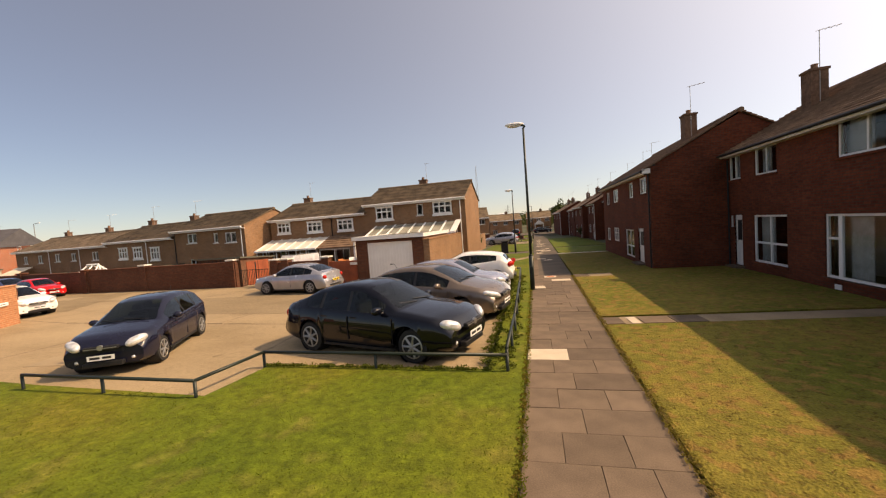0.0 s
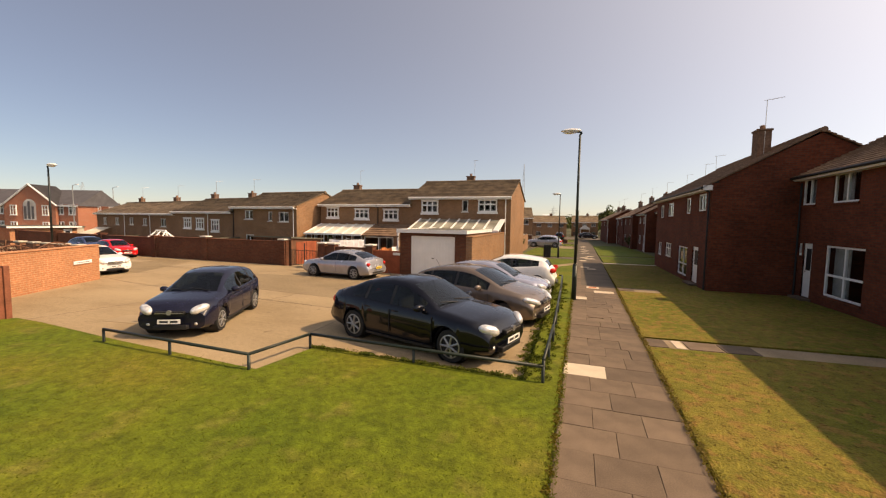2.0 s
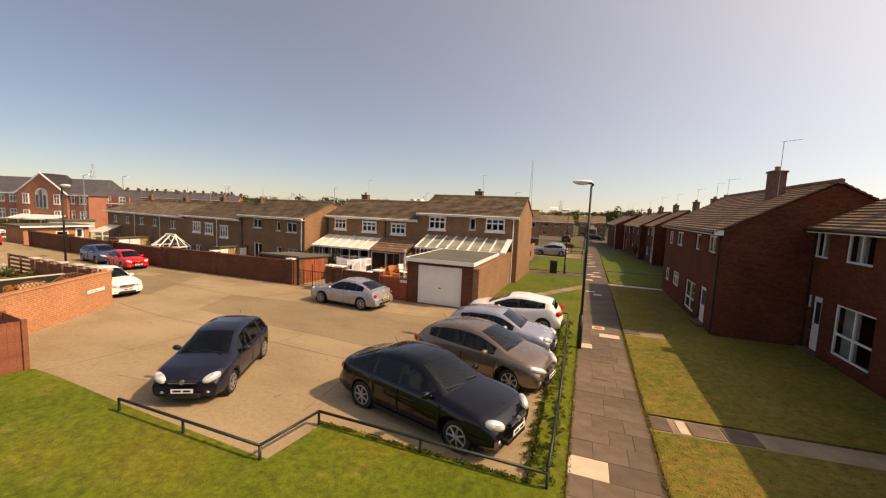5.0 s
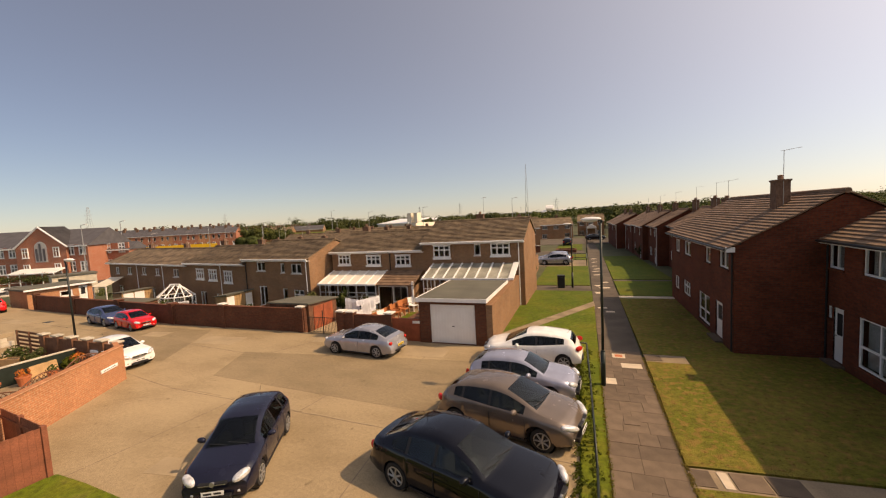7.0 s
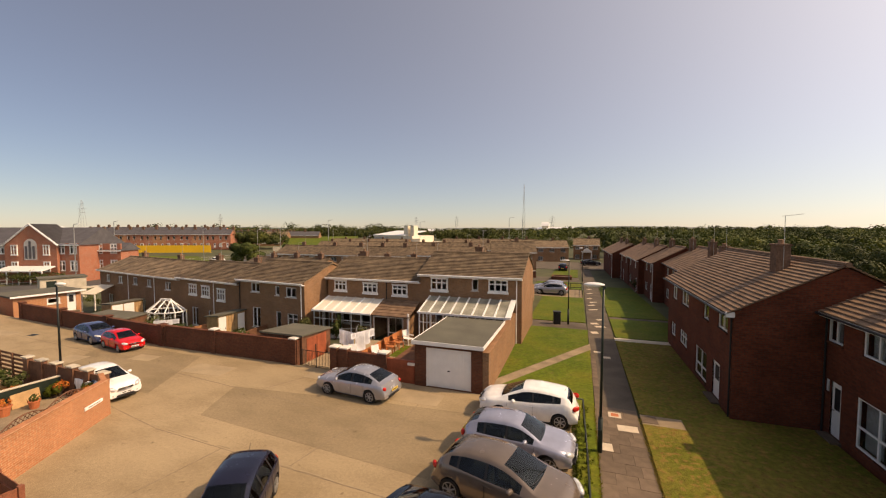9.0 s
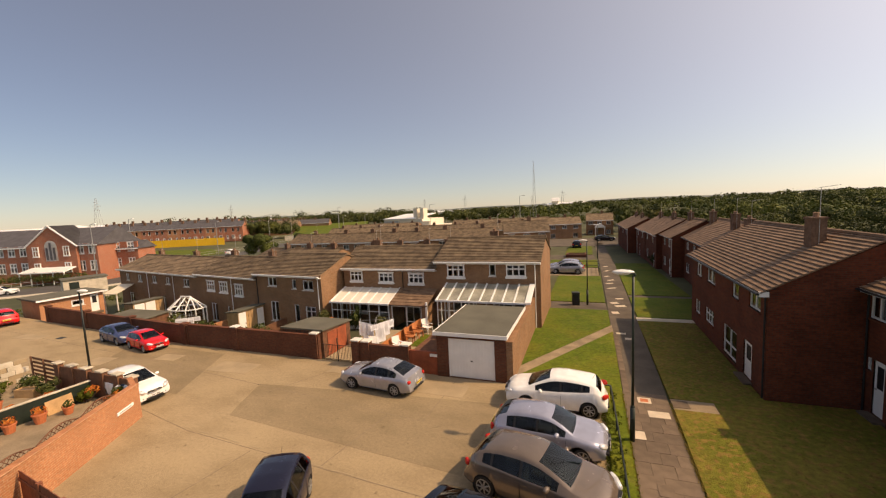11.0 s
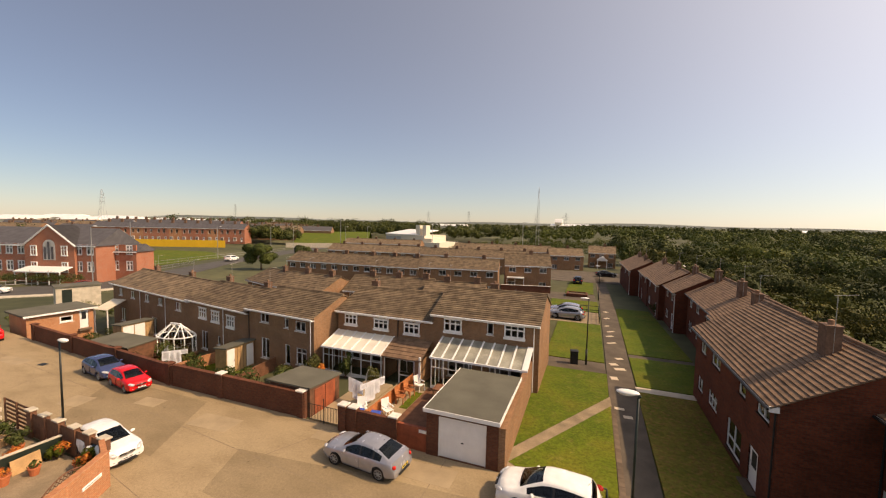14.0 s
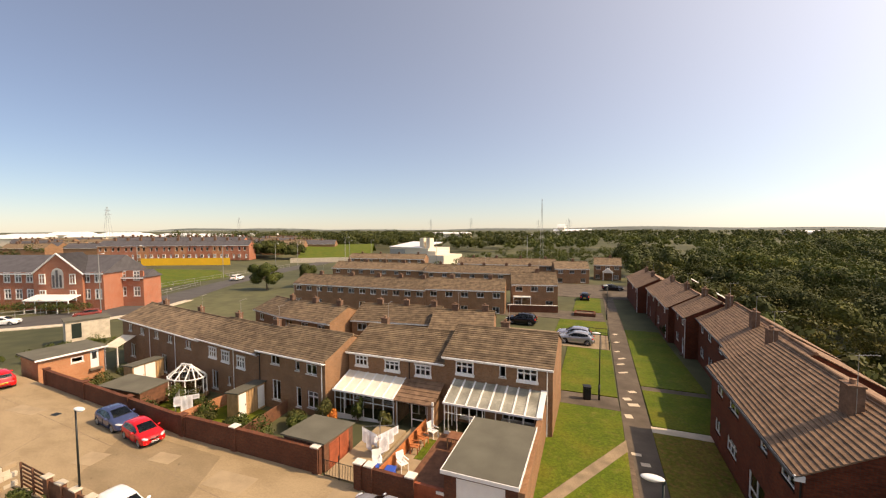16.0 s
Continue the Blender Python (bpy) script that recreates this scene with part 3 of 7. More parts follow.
# ---- houses ----
def facade(w, h, t, holes, z0=-0.7):
    """A wall of thickness t with openings (u0, u1, z0, z1) right through it."""
    us = sorted({0.0, w, *[v for q in holes for v in q[:2]]})
    zs = sorted({z0, h, *[v for q in holes for v in q[2:4]]})
    bm = bmesh.new()
    nu, nz = len(us) - 1, len(zs) - 1
    grid = {}

    def v(i, j, k):
        if (i, j, k) not in grid:
            grid[i, j, k] = bm.verts.new((us[i], t * k, zs[j]))
        return grid[i, j, k]

    def solid(i, j):
        if not (0 <= i < nu and 0 <= j < nz):
            return False
        um, zm = (us[i] + us[i + 1]) / 2, (zs[j] + zs[j + 1]) / 2
        return not any(q[0] < um < q[1] and q[2] < zm < q[3] for q in holes)

    for i in range(nu):
        for j in range(nz):
            if solid(i, j):
                bm.faces.new((v(i, j, 0), v(i + 1, j, 0), v(i + 1, j + 1, 0), v(i, j + 1, 0)))
                bm.faces.new((v(i, j + 1, 1), v(i + 1, j + 1, 1), v(i + 1, j, 1), v(i, j, 1)))
                for di, dj, a, b in ((-1, 0, (i, j), (i, j + 1)), (1, 0, (i + 1, j + 1), (i + 1, j)), (0, -1, (i + 1, j), (i, j)), (0, 1, (i, j + 1), (i + 1, j + 1))):
                    if not solid(i + di, j + dj):
                        bm.faces.new((v(*a, 0), v(*b, 0), v(*b, 1), v(*a, 1)))
    return bm


def window(parent, u0, u1, z0, z1, cols=2, transom=0.0, proud=0.0, curtain=False, bar=0.068, sill=None):
    """Frame, sill and panes in an opening; proud pushes a bow out of the wall."""
    y0 = 0.05 - proud
    d = 0.07
    bar = max(bar, 0.09) if proud else bar
    bars = [(u0, y0, z0, u0 + bar, y0 + d, z1), (u1 - bar, y0, z0, u1, y0 + d, z1), (u0 + bar, y0, z0, u1 - bar, y0 + d, z0 + bar), (u0 + bar, y0, z1 - bar, u1 - bar, y0 + d, z1)]
    iw = (u1 - u0 - 2 * bar - (cols - 1) * bar) / cols
    panes = []
    zt = z0 + (z1 - z0) * transom if transom else None
    for i in range(cols):
        a = u0 + bar + i * (iw + bar)
        if i:
            bars.append((a - bar, y0 + 0.002, z0 + bar, a, y0 + d - 0.002, z1 - bar))
        spans = [(z0 + bar, zt - bar / 2), (zt + bar / 2, z1 - bar)] if zt else [(z0 + bar, z1 - bar)]
        if zt:
            bars.append((a, y0 + 0.004, zt - bar / 2, a + iw, y0 + d - 0.004, zt + bar / 2))
        panes += [(a, s, a + iw, e) for s, e in spans]
    f = part("window_frame", boxed(*bars), WHITE, parent)
    part("sill", boxed((u0 - 0.05, min(-0.06, y0 - 0.05), z0 - (0.14 if proud else 0.06), u1 + 0.05, 0.06, z0)), sill or (CONC_W if not proud else WHITE), f)
    if proud:
        for a in (u0, u1 - 0.04):
            part("cheek", boxed((a, y0 + d, z0, a + 0.04, 0.0, z1)), WHITE, f)
        part("hood", boxed((u0 - 0.04, y0 - 0.05, z1, u1 + 0.04, 0.0, z1 + 0.06)), WHITE, f)
    for a, s, b, e in panes:
        p = part("pane", boxed((a, y0 + 0.03, s, b, y0 + 0.042, e)), GLASS, f)
        p.visible_shadow = False
    if curtain:
        part("curtain", boxed((u0 + bar, 0.26, z0 + 0.02, u0 + (u1 - u0) * 0.45, 0.28, z1 - 0.02)), CURTAIN, f)
    return f


def door(parent, u0, u1, z0, z1, glazed=True, material=None):
    material = material or WHITE
    d = part("door", boxed((u0, 0.06, z0, u1, 0.12, z1), bevel=0.008), material, parent, "white panelled front door")
    part("door_frame", boxed((u0 - 0.05, 0.02, z0, u0, 0.14, z1), (u1, 0.02, z0, u1 + 0.05, 0.14, z1), (u0 - 0.05, 0.02, z1, u1 + 0.05, 0.14, z1 + 0.05)), WHITE, d)
    if glazed:
        w = u1 - u0
        part("pane", boxed((u0 + w * 0.25, 0.05, z0 + (z1 - z0) * 0.5, u1 - w * 0.25, 0.062, z0 + (z1 - z0) * 0.9)), TRIM, d)
    part("handle", boxed((u0 + 0.06, 0.03, z0 + 0.95, u0 + 0.16, 0.06, z0 + 0.98)), GREYM, d)
    part("step", boxed((u0 - 0.15, -0.32, z0 - 0.2, u1 + 0.15, 0.02, z0 - 0.01)), SLAB, d)
    return d


def slope(parent, w, y_eave, y_ridge, z_eave, z_ridge, material, n, split, t=0.045, over=0.08):
    """A roof slope of stepped tile courses, as single course parts or as one mesh."""
    run, rise = y_ridge - y_eave, z_ridge - z_eave
    if not split:
        top = []
        for i in range(n):
            a, b = i / n, (i + 1) / n
            top += [(y_eave + run * a, z_eave + rise * a + t), (y_eave + run * b - 0.001 * (1 if run > 0 else -1), z_eave + rise * b + 0.008)]
        return part("roof_slope", profile_x(top + [(y_ridge, z_ridge - 0.03), (y_eave, z_eave - 0.02)], -over, w + over), material, parent)
    for i in range(n):
        a, b = i / n, (i + 1) / n + (0.012 if i < n - 1 else 0.0)
        ya, yb, za, zb = y_eave + run * a, y_eave + run * b, z_eave + rise * a, z_eave + rise * b
        bm = bmesh.new()
        t = 0.068
        wob = 0.004 * math.sin(i * 2.3)
        lo = [(-over, ya, za + t + wob), (w + over, ya, za + t - wob), (w + over, yb, zb + 0.008), (-over, yb, zb + 0.008)]
        vs = [bm.verts.new(p) for p in lo] + [bm.verts.new((p[0], p[1], za - 0.012 if k < 2 else zb - 0.02)) for k, p in enumerate(lo)]
        for f in ((0, 1, 2, 3), (7, 6, 5, 4), (0, 4, 5, 1), (1, 5, 6, 2), (2, 6, 7, 3), (3, 7, 4, 0)):
            bm.faces.new([vs[k] for k in f])
        bmesh.ops.recalc_face_normals(bm, faces=bm.faces[:])
        part("tile_course", bm, material, parent)


def chimney(parent, u, y, z, h, brick, w=0.75, d=0.5, pots=2, aerial=True):
    c = part("chimney", boxed((u - w / 2, y - d / 2, z - 0.8, u + w / 2, y + d / 2, z + h), (u - w / 2 - 0.04, y - d / 2 - 0.04, z + h, u + w / 2 + 0.04, y + d / 2 + 0.04, z + h + 0.08)), brick, parent)
    for i in range(pots):
        x = u + (i - (pots - 1) / 2) * 0.32
        bm = lathe([(0.11, z + h + 0.08), (0.1, z + h + 0.25), (0.12, z + h + 0.27), (0.07, z + h + 0.29)], 10)
        bmesh.ops.translate(bm, verts=bm.verts[:], vec=(x, y, 0))
        part("pot", bm, POT, c)
    if aerial:
        t, q = z + h + 1.35, u + w / 2
        part("aerial", tubes(((q, y, z), (q, y, t), 0.013), ((q, y - 0.12, t - 0.03), (q + 0.06, y + 0.62, t + 0.06), 0.009), *[((q - 0.11, y + k, t - 0.015 + 0.12 * k), (q + 0.13, y + k, t - 0.015 + 0.12 * k), 0.006) for k in (0.05, 0.22, 0.38, 0.56)], n=6), GREYM, c)
    return c


def house(name, p0, p1, depth, base, eave, rise, brick, tile, label, wins=(), doors=(), chims=(), split=False, n=13, pipes=(), plain=False, group="", over=0.3, box_end=False):
    """A gabled two-storey house: p0, p1 are the ends of its front as seen from outside."""
    m, w = frame_of(p0, p1, base)
    h = eave - base
    e = thing(name, m, label, "house", group)
    t = 0.24
    holes = [(q[0], q[1], q[2] - base, q[3] - base) for q in wins] + [(q[0], q[1], q[2] - base, q[3] - base) for q in doors]
    part("front_wall", facade(w, h, t, holes), brick, e)
    gab = [(t, -0.7), (depth, -0.7), (depth, h), (depth / 2, h + rise - 0.1), (t, h + (rise - 0.1) * 2 * t / depth)]
    part("gable_wall", profile_x(gab, 0, t), brick, e)
    part("gable_wall", profile_x(gab, w - t, w), brick, e)
    part("back_wall", boxed((t, depth - t, -0.7, w - t, depth, h)), brick, e)
    if holes:
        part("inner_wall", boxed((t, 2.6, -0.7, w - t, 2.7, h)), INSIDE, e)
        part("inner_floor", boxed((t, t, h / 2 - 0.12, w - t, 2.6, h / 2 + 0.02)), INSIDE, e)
    r = part("roof", profile_x([(0.02, h), (depth - 0.02, h), (depth / 2, h + rise - 0.12)], 0.03, w - 0.03), TRIM, e)
    k = rise / (depth / 2)
    slope(r, w, -over, depth / 2, h - over * k, h + rise, tile, n, split)
    slope(r, w, depth + over, depth / 2, h - over * k, h + rise, tile, n, False)
    part("ridge", tubes(((-0.1, depth / 2, h + rise + 0.01), (w + 0.1, depth / 2, h + rise + 0.01), 0.11), n=8), tile, r)
    zf = h - over * k
    fh = 0.1 if brick is BRICK_R else 0.16
    part("fascia", boxed((-0.06, -over - 0.02, zf - fh, w + 0.06, -over + 0.02, zf + 0.0), (-0.06, -over + 0.02, zf - fh, w + 0.06, 0.0, zf - 0.13)), WHITE, r)
    if box_end:
        part("box_end", boxed((w, -over - 0.02, zf - 0.13, w + 0.08, 0.0, zf + 0.08)), WHITE, r)
    if not plain:
        part("gutter", tubes(((-0.06, -over - 0.07, zf - 0.03), (w + 0.06, -over - 0.07, zf - 0.03), 0.05), n=8), TRIM if brick is BRICK_R else WHITE, r)
    for u, mt in pipes:
        part("downpipe", tubes(((u, -0.06, -0.3), (u, -0.06, h - 0.35), 0.035), ((u, -0.06, h - 0.35), (u, -over - 0.05, zf - 0.06), 0.035), n=8), mt, e)
    for q in wins:
        window(e, q[0], q[1], q[2] - base, q[3] - base, *q[4:], sill=BRICK_R if brick is BRICK_R else None)
    for q in doors:
        door(e, q[0], q[1], q[2] - base, q[3] - base, *q[4:])
    for u, y, ch, *opt in chims:
        z = h + (y + over) * k - over * k if y <= depth / 2 else h + (depth - y) * k
        chimney(e, u, y, z, ch, CHIM, *opt)
    return e


# east row, seen from the footpath: u runs from the far end towards the near end
RR = "red brick houses along the footpath"
house("row_house", (8.7, 19.4), (8.7, 8.2), 7.0, 0.0, 4.78, 1.95, BRICK_R, TILE_R, "red brick house with white windows and a front door in shade",
      wins=[(0.05, 1.0, 3.55, 4.55, 2, 0, 0, True), (2.0, 3.4, 3.55, 4.55, 2, 0, 0, True), (6.1, 8.0, 3.6, 4.62, 2, 0, 0, True), (1.85, 3.9, 0.35, 2.1, 2, 0.42, 0, True), (5.6, 6.12, 0.3, 2.1, 1, 0.62), (6.12, 7.9, 0.3, 2.1, 1, 0.0, 0, True), (0.05, 0.34, 1.62, 2.1, 1)],
      doors=[(0.42, 1.05, 0.08, 2.12)], chims=[(1.95, 1.95, 1.15, 0.55, 0.52, 1)], split=True, n=19, group=RR, box_end=False)
near_house = [o for o in scene.objects if o.name.startswith("row_house")][0]
part("air_vent", boxed((6.0, -0.025, 0.02, 6.26, 0.0, 0.16), bevel=0.006), WHITE, near_house, "white plastic air vent")
part("downpipe", tubes(((0.08, -0.06, -0.2), (0.08, -0.06, 4.4), 0.035), n=8), TRIM, near_house)
house("row_house", (8.7, 8.2), (8.7, -4.0), 7.0, 0.0, 4.78, 1.95, BRICK_R, TILE_R, "red brick house continuing the shaded row", wins=[(2.0, 3.6, 3.6, 4.62), (1.6, 3.6, 0.35, 2.1, 2, 0.4), (7, 8.6, 3.6, 4.62)], n=16, group=RR)
house("row_house", (5.7, 31.6), (5.7, 19.4), 7.0, -0.1, 4.48, 1.95, BRICK_R, TILE_R, "end-of-block red brick house with brown tiled roof and tall chimney",
      wins=[(1.2, 2.4, 3.15, 3.98, 2), (3.6, 5.2, 3.2, 4.02, 2), (8.05, 8.95, 3.28, 4.08, 1), (10.25, 11.5, 3.35, 4.12, 2), (1.0, 2.2, 0.68, 1.55, 2), (3.4, 5.1, 0.76, 1.62, 3, 0.6), (6.85, 8.85, 0.12, 1.6, 2, 0.4)],
      doors=[(9.75, 10.75, 0.05, 1.72), ], chims=[(9.25, 2.6, 1.1, 0.62, 0.52, 1)], split=True, n=20, pipes=[(12.1, TRIM)], group=RR, box_end=True)
house("row_house", (7.9, 37.6), (7.7, 31.6), 6.4, -0.3, 4.15, 1.7, BRICK_R, TILE_R, "set-back red brick house with tiled roof", wins=[(1.0, 2.2, 2.9, 3.7), (3.6, 4.8, 2.9, 3.7), (1.0, 2.4, 0.6, 1.6)], chims=[(2.9, 2.0, 1.2)], n=17, group=RR)
house("row_house", (8.6, 49.0), (8.3, 37.6), 6.2, -0.45, 4.15, 1.7, BRICK_R, TILE_R, "red brick house in the shaded row", wins=[(1, 2.2, 2.8, 3.6), (4, 5.4, 2.8, 3.6), (8, 9.2, 2.8, 3.6), (1, 2.6, 0.4, 1.4), (4.4, 6.2, 0.4, 1.4)], doors=[(7.4, 8.2, -0.3, 1.5)], chims=[(8.7, 2.2, 1.2), (0.6, 2.4, 1.1)], n=17, group=RR)
house("row_house", (7.45, 55.4), (7.5, 49.2), 6.2, -0.5, 4.0, 1.7, BRICK_R, TILE_R, "projecting red brick house with white downpipe", wins=[(1, 2.2, 2.7, 3.5), (3.8, 5.0, 2.7, 3.5), (1, 2.6, 0.3, 1.3)], doors=[(4.4, 5.2, -0.4, 1.4)], chims=[(1.0, 2.8, 0.8)], n=16, pipes=[(6.0, WHITE)], group=RR)
house("row_house", (6.7, 64.6), (6.8, 55.4), 6.2, -0.6, 3.85, 1.7, BRICK_R, TILE_R, "far red brick house in the row", wins=[(1, 2.2, 2.5, 3.3), (5.8, 7.0, 2.5, 3.3), (1, 2.6, 0.1, 1.2)], doors=[(7.0, 7.8, -0.5, 1.3)], chims=[(4.5, 2.8, 0.8)], n=16, group=RR, plain=True)
house("row_house", (6.5, 73.6), (6.6, 64.6), 6.2, -0.7, 3.7, 1.7, BRICK_R, TILE_R, "far red brick house in the row", wins=[(1, 2.2, 2.4, 3.2), (5.8, 7.0, 2.4, 3.2)], doors=[(3.0, 3.8, -0.6, 1.2)], chims=[(4.5, 2.8, 0.8)], n=10, group=RR, plain=True, pipes=[(0.4, WHITE)])
house("row_house", (4.6, 90.0), (5.1, 73.6), 6.2, -0.9, 3.5, 1.6, BRICK_R, TILE_R, "distant red brick house closing the row", wins=[(1, 2.2, 2.2, 3.0), (8, 9.4, 2.2, 3.0), (13, 14.2, 2.2, 3.0)], doors=[(14.8, 15.7, -0.8, 1.0)], chims=[(5, 2.8, 0.8), (12, 2.8, 0.8)], n=9, group=RR, plain=True, pipes=[(16.0, WHITE)])

# terrace behind the court
TT = "stepped terrace behind the parking court"
house("terrace_house", (-11.45, 27.3), (-3.95, 27.3), 6.6, -0.25, 4.55, 1.3, BRICK_B, TILE, "brown brick terrace house with white bow windows and a glazed lean-to",
      wins=[(0.9, 2.2, 3.3, 4.2, 3, 0.62, 0.16), (3.98, 4.45, 3.4, 4.22, 1), (5.2, 6.55, 3.4, 4.25, 3, 0.62, 0.16), (1.2, 3.0, 0.1, 1.9, 3), (4.2, 6.4, 0.5, 1.9, 3)], chims=[(3.6, 3.7, 0.55, 0.6, 0.45, 1)], split=True, n=16, pipes=[(7.15, WHITE)], group=TT)
house("terrace_house", (-19.5, 27.3), (-11.45, 27.3), 6.6, -0.5, 4.0, 1.25, BRICK_B, TILE, "brown brick terrace house with three white bow windows",
      wins=[(0.65, 1.75, 2.86, 3.66, 3, 0.62, 0.14), (3.25, 4.5, 2.8, 3.55, 3, 0.62, 0.14), (5.8, 7.05, 2.75, 3.53, 3, 0.62, 0.16), (0.6, 2.0, 0.2, 1.5, 2), (3.0, 4.6, 0.2, 1.5, 2), (5.4, 6.6, -0.3, 1.4, 2)], chims=[(1.2, 3.7, 0.6, 0.6, 0.45, 1)], split=True, n=16, pipes=[(5.3, TRIM)], group=TT)
house("terrace_house", (-27.2, 25.75), (-20.0, 25.0), 6.2, -0.5, 3.72, 1.2, BRICK_B, TILE, "projecting brown brick terrace house with lit end gable",
      wins=[(1.4, 2.4, 2.6, 3.35, 2), (4.15, 4.6, 2.5, 3.25, 1), (5.3, 6.4, 2.45, 3.22, 2), (1.5, 2.45, -0.3, 1.35, 2), (4.2, 4.75, -0.35, 1.22, 1), (5.4, 6.5, -0.15, 1.15, 2, 0.7)], split=True, n=16, pipes=[(6.95, WHITE), (0.1, TRIM)], group=TT)
house("terrace_house", (-36.4, 27.4), (-27.3, 25.85), 6.2, -1.4, 3.3, 1.2, BRICK_B, TILE, "brown brick terrace house with white bow windows",
      wins=[(1.7, 2.9, 1.7, 2.62, 3, 0.6, 0.12), (3.75, 4.95, 1.65, 2.6, 3, 0.6, 0.12), (6.1, 7.25, 1.5, 2.5, 3, 0.6, 0.12), (2.0, 3.0, -1.2, 0.5, 2), (4.6, 5.0, -0.4, 0.4, 1)], chims=[(1.0, 3.4, 0.6, 0.6, 0.45, 1), (7.0, 3.4, 0.6, 0.6, 0.45, 1)], split=True, n=16, pipes=[(5.6, WHITE)], group=TT)
house("terrace_house", (-53.6, 30.6), (-36.4, 27.5), 6.2, -2.0, 3.1, 1.2, BRICK_B, TILE, "long brown brick terrace with small white windows",
      wins=[(1.6, 2.5, 1.7, 2.5), (4.6, 5.6, 1.7, 2.5), (8.0, 9.0, 1.75, 2.55), (11.0, 11.9, 1.75, 2.5), (14.6, 15.7, 1.7, 2.5), (2.0, 3.2, -1.2, 0.3), (9.5, 10.6, -1.6, 0.3), (14.0, 15.2, -1.0, 0.2)], chims=[(3, 3.4, 0.6, 0.6, 0.45, 1), (11, 3.4, 0.6, 0.6, 0.45, 1)], n=13, pipes=[(7.0, WHITE), (12.6, WHITE)], group=TT)

# rows further off
FR = "far brown brick terraces"
def far_house(p0, p1, base, eave, rise, label, wins, chims, n=9, tile=None, depth=6.2, lower=True):
    w = math.hypot(p1[0] - p0[0], p1[1] - p0[1])
    ws = []
    for i in range(wins):
        u = w * (i + 0.5) / wins
        ws.append((u - 0.6, u + 0.6, eave - 1.35, eave - 0.5))
        if lower and i % 2 == 0:
            ws.append((u - 0.7, u + 0.5, base + 0.5, base + 1.6))
    house("terrace_house", p0, p1, depth, base, eave, rise, BRICK_B, tile or TILE, label, wins=ws, chims=[(w * (i + 0.5) / chims + 0.7, depth / 2, 0.6, 0.7, 0.45, 1, i % 2 == 0) for i in range(chims)], n=n, group=FR, plain=True)


far_house((-45.0, 42.0), (-38.0, 39.6), -1.6, 2.6, 1.2, "dark brown brick terrace under a tiled roof", 2, 1)
far_house((-38.0, 39.4), (-29.8, 38.3), -1.5, 2.7, 1.3, "brown brick terrace with lit end gable", 3, 2)
far_house((-28.8, 41.2), (-18.4, 42.6), -1.2, 2.6, 1.3, "brown brick terrace under a tiled roof", 4, 3)
far_house((-18.4, 40.6), (-11.6, 41.8), -1.0, 2.6, 1.4, "brown brick terrace with lit end gable", 2, 2)
far_house((-56.0, 61.5), (-42.0, 62.0), -1.5, 3.0, 1.4, "long brown brick terrace", 6, 2)
far_house((-42.0, 62.0), (-28.6, 62.6), -1.4, 3.0, 1.4, "long brown brick terrace", 6, 3)
far_house((-28.6, 62.8), (-15.4, 65.0), -1.2, 3.2, 1.4, "brown brick terrace with white windows", 5, 2)
far_house((-15.4, 70.5), (-7.6, 72.3), -1.0, 3.6, 1.7, "brown brick end house with glazed porch and garden wall", 3, 1)
far_house((-70.0, 92), (-42.0, 94), -2.2, 2.6, 1.5, "distant brown terrace with tiled roof", 8, 5, 7)
far_house((-42.0, 92), (-14.0, 95), -2.0, 2.6, 1.5, "distant brown terrace with tiled roof", 8, 5, 7)
far_house((-40.0, 112), (-12.0, 114), -2.0, 3.0, 1.5, "distant terrace with chimneys", 8, 4, 7)
far_house((-11.5, 108), (-3.0, 110), -1.4, 2.8, 1.6, "distant brick house facing the lane", 3, 1, 8)
far_house((-2.0, 121), (5.2, 121), -1.5, 3.0, 1.7, "distant brick house with white porch", 3, 1, 8)
far_house((-90.0, 128), (-60.0, 132), -2.8, 2.2, 1.5, "distant brown terrace with tiled roof", 8, 4, 6)


# ---- cars ----
def lerp(table, x):
    for (a, va), (b, vb) in zip(table, table[1:]):
        if x <= b:
            return va + (vb - va) * max(0.0, min(1.0, (x - a) / (b - a)))
    return table[-1][1]


COMPACT = dict(L=4.2, W=1.76, top=[(0, .66), (.03, .76), (.12, .83), (.35, .90), (.7, .95), (1.08, 1.0), (1.5, 1.22), (1.86, 1.40), (2.1, 1.455), (2.5, 1.485), (3.1, 1.465), (3.5, 1.41), (3.78, 1.33), (3.95, 1.15), (4.07, .98), (4.15, .9), (4.2, .6)],
               belt=[(0, .60), (.1, .74), (.4, .85), (1.05, .92), (2.5, .95), (3.5, 1.0), (3.95, .99), (4.1, .92), (4.2, .55)], wheels=(.86, 3.44), screen=(1.1, 1.9), back=(3.8, 4.04), side=(1.34, 3.7), pillars=(2.36, 3.2), r=.315, lamp=(.23, .115, .105), tail=(.12, .09, .17), tail_z=.88)
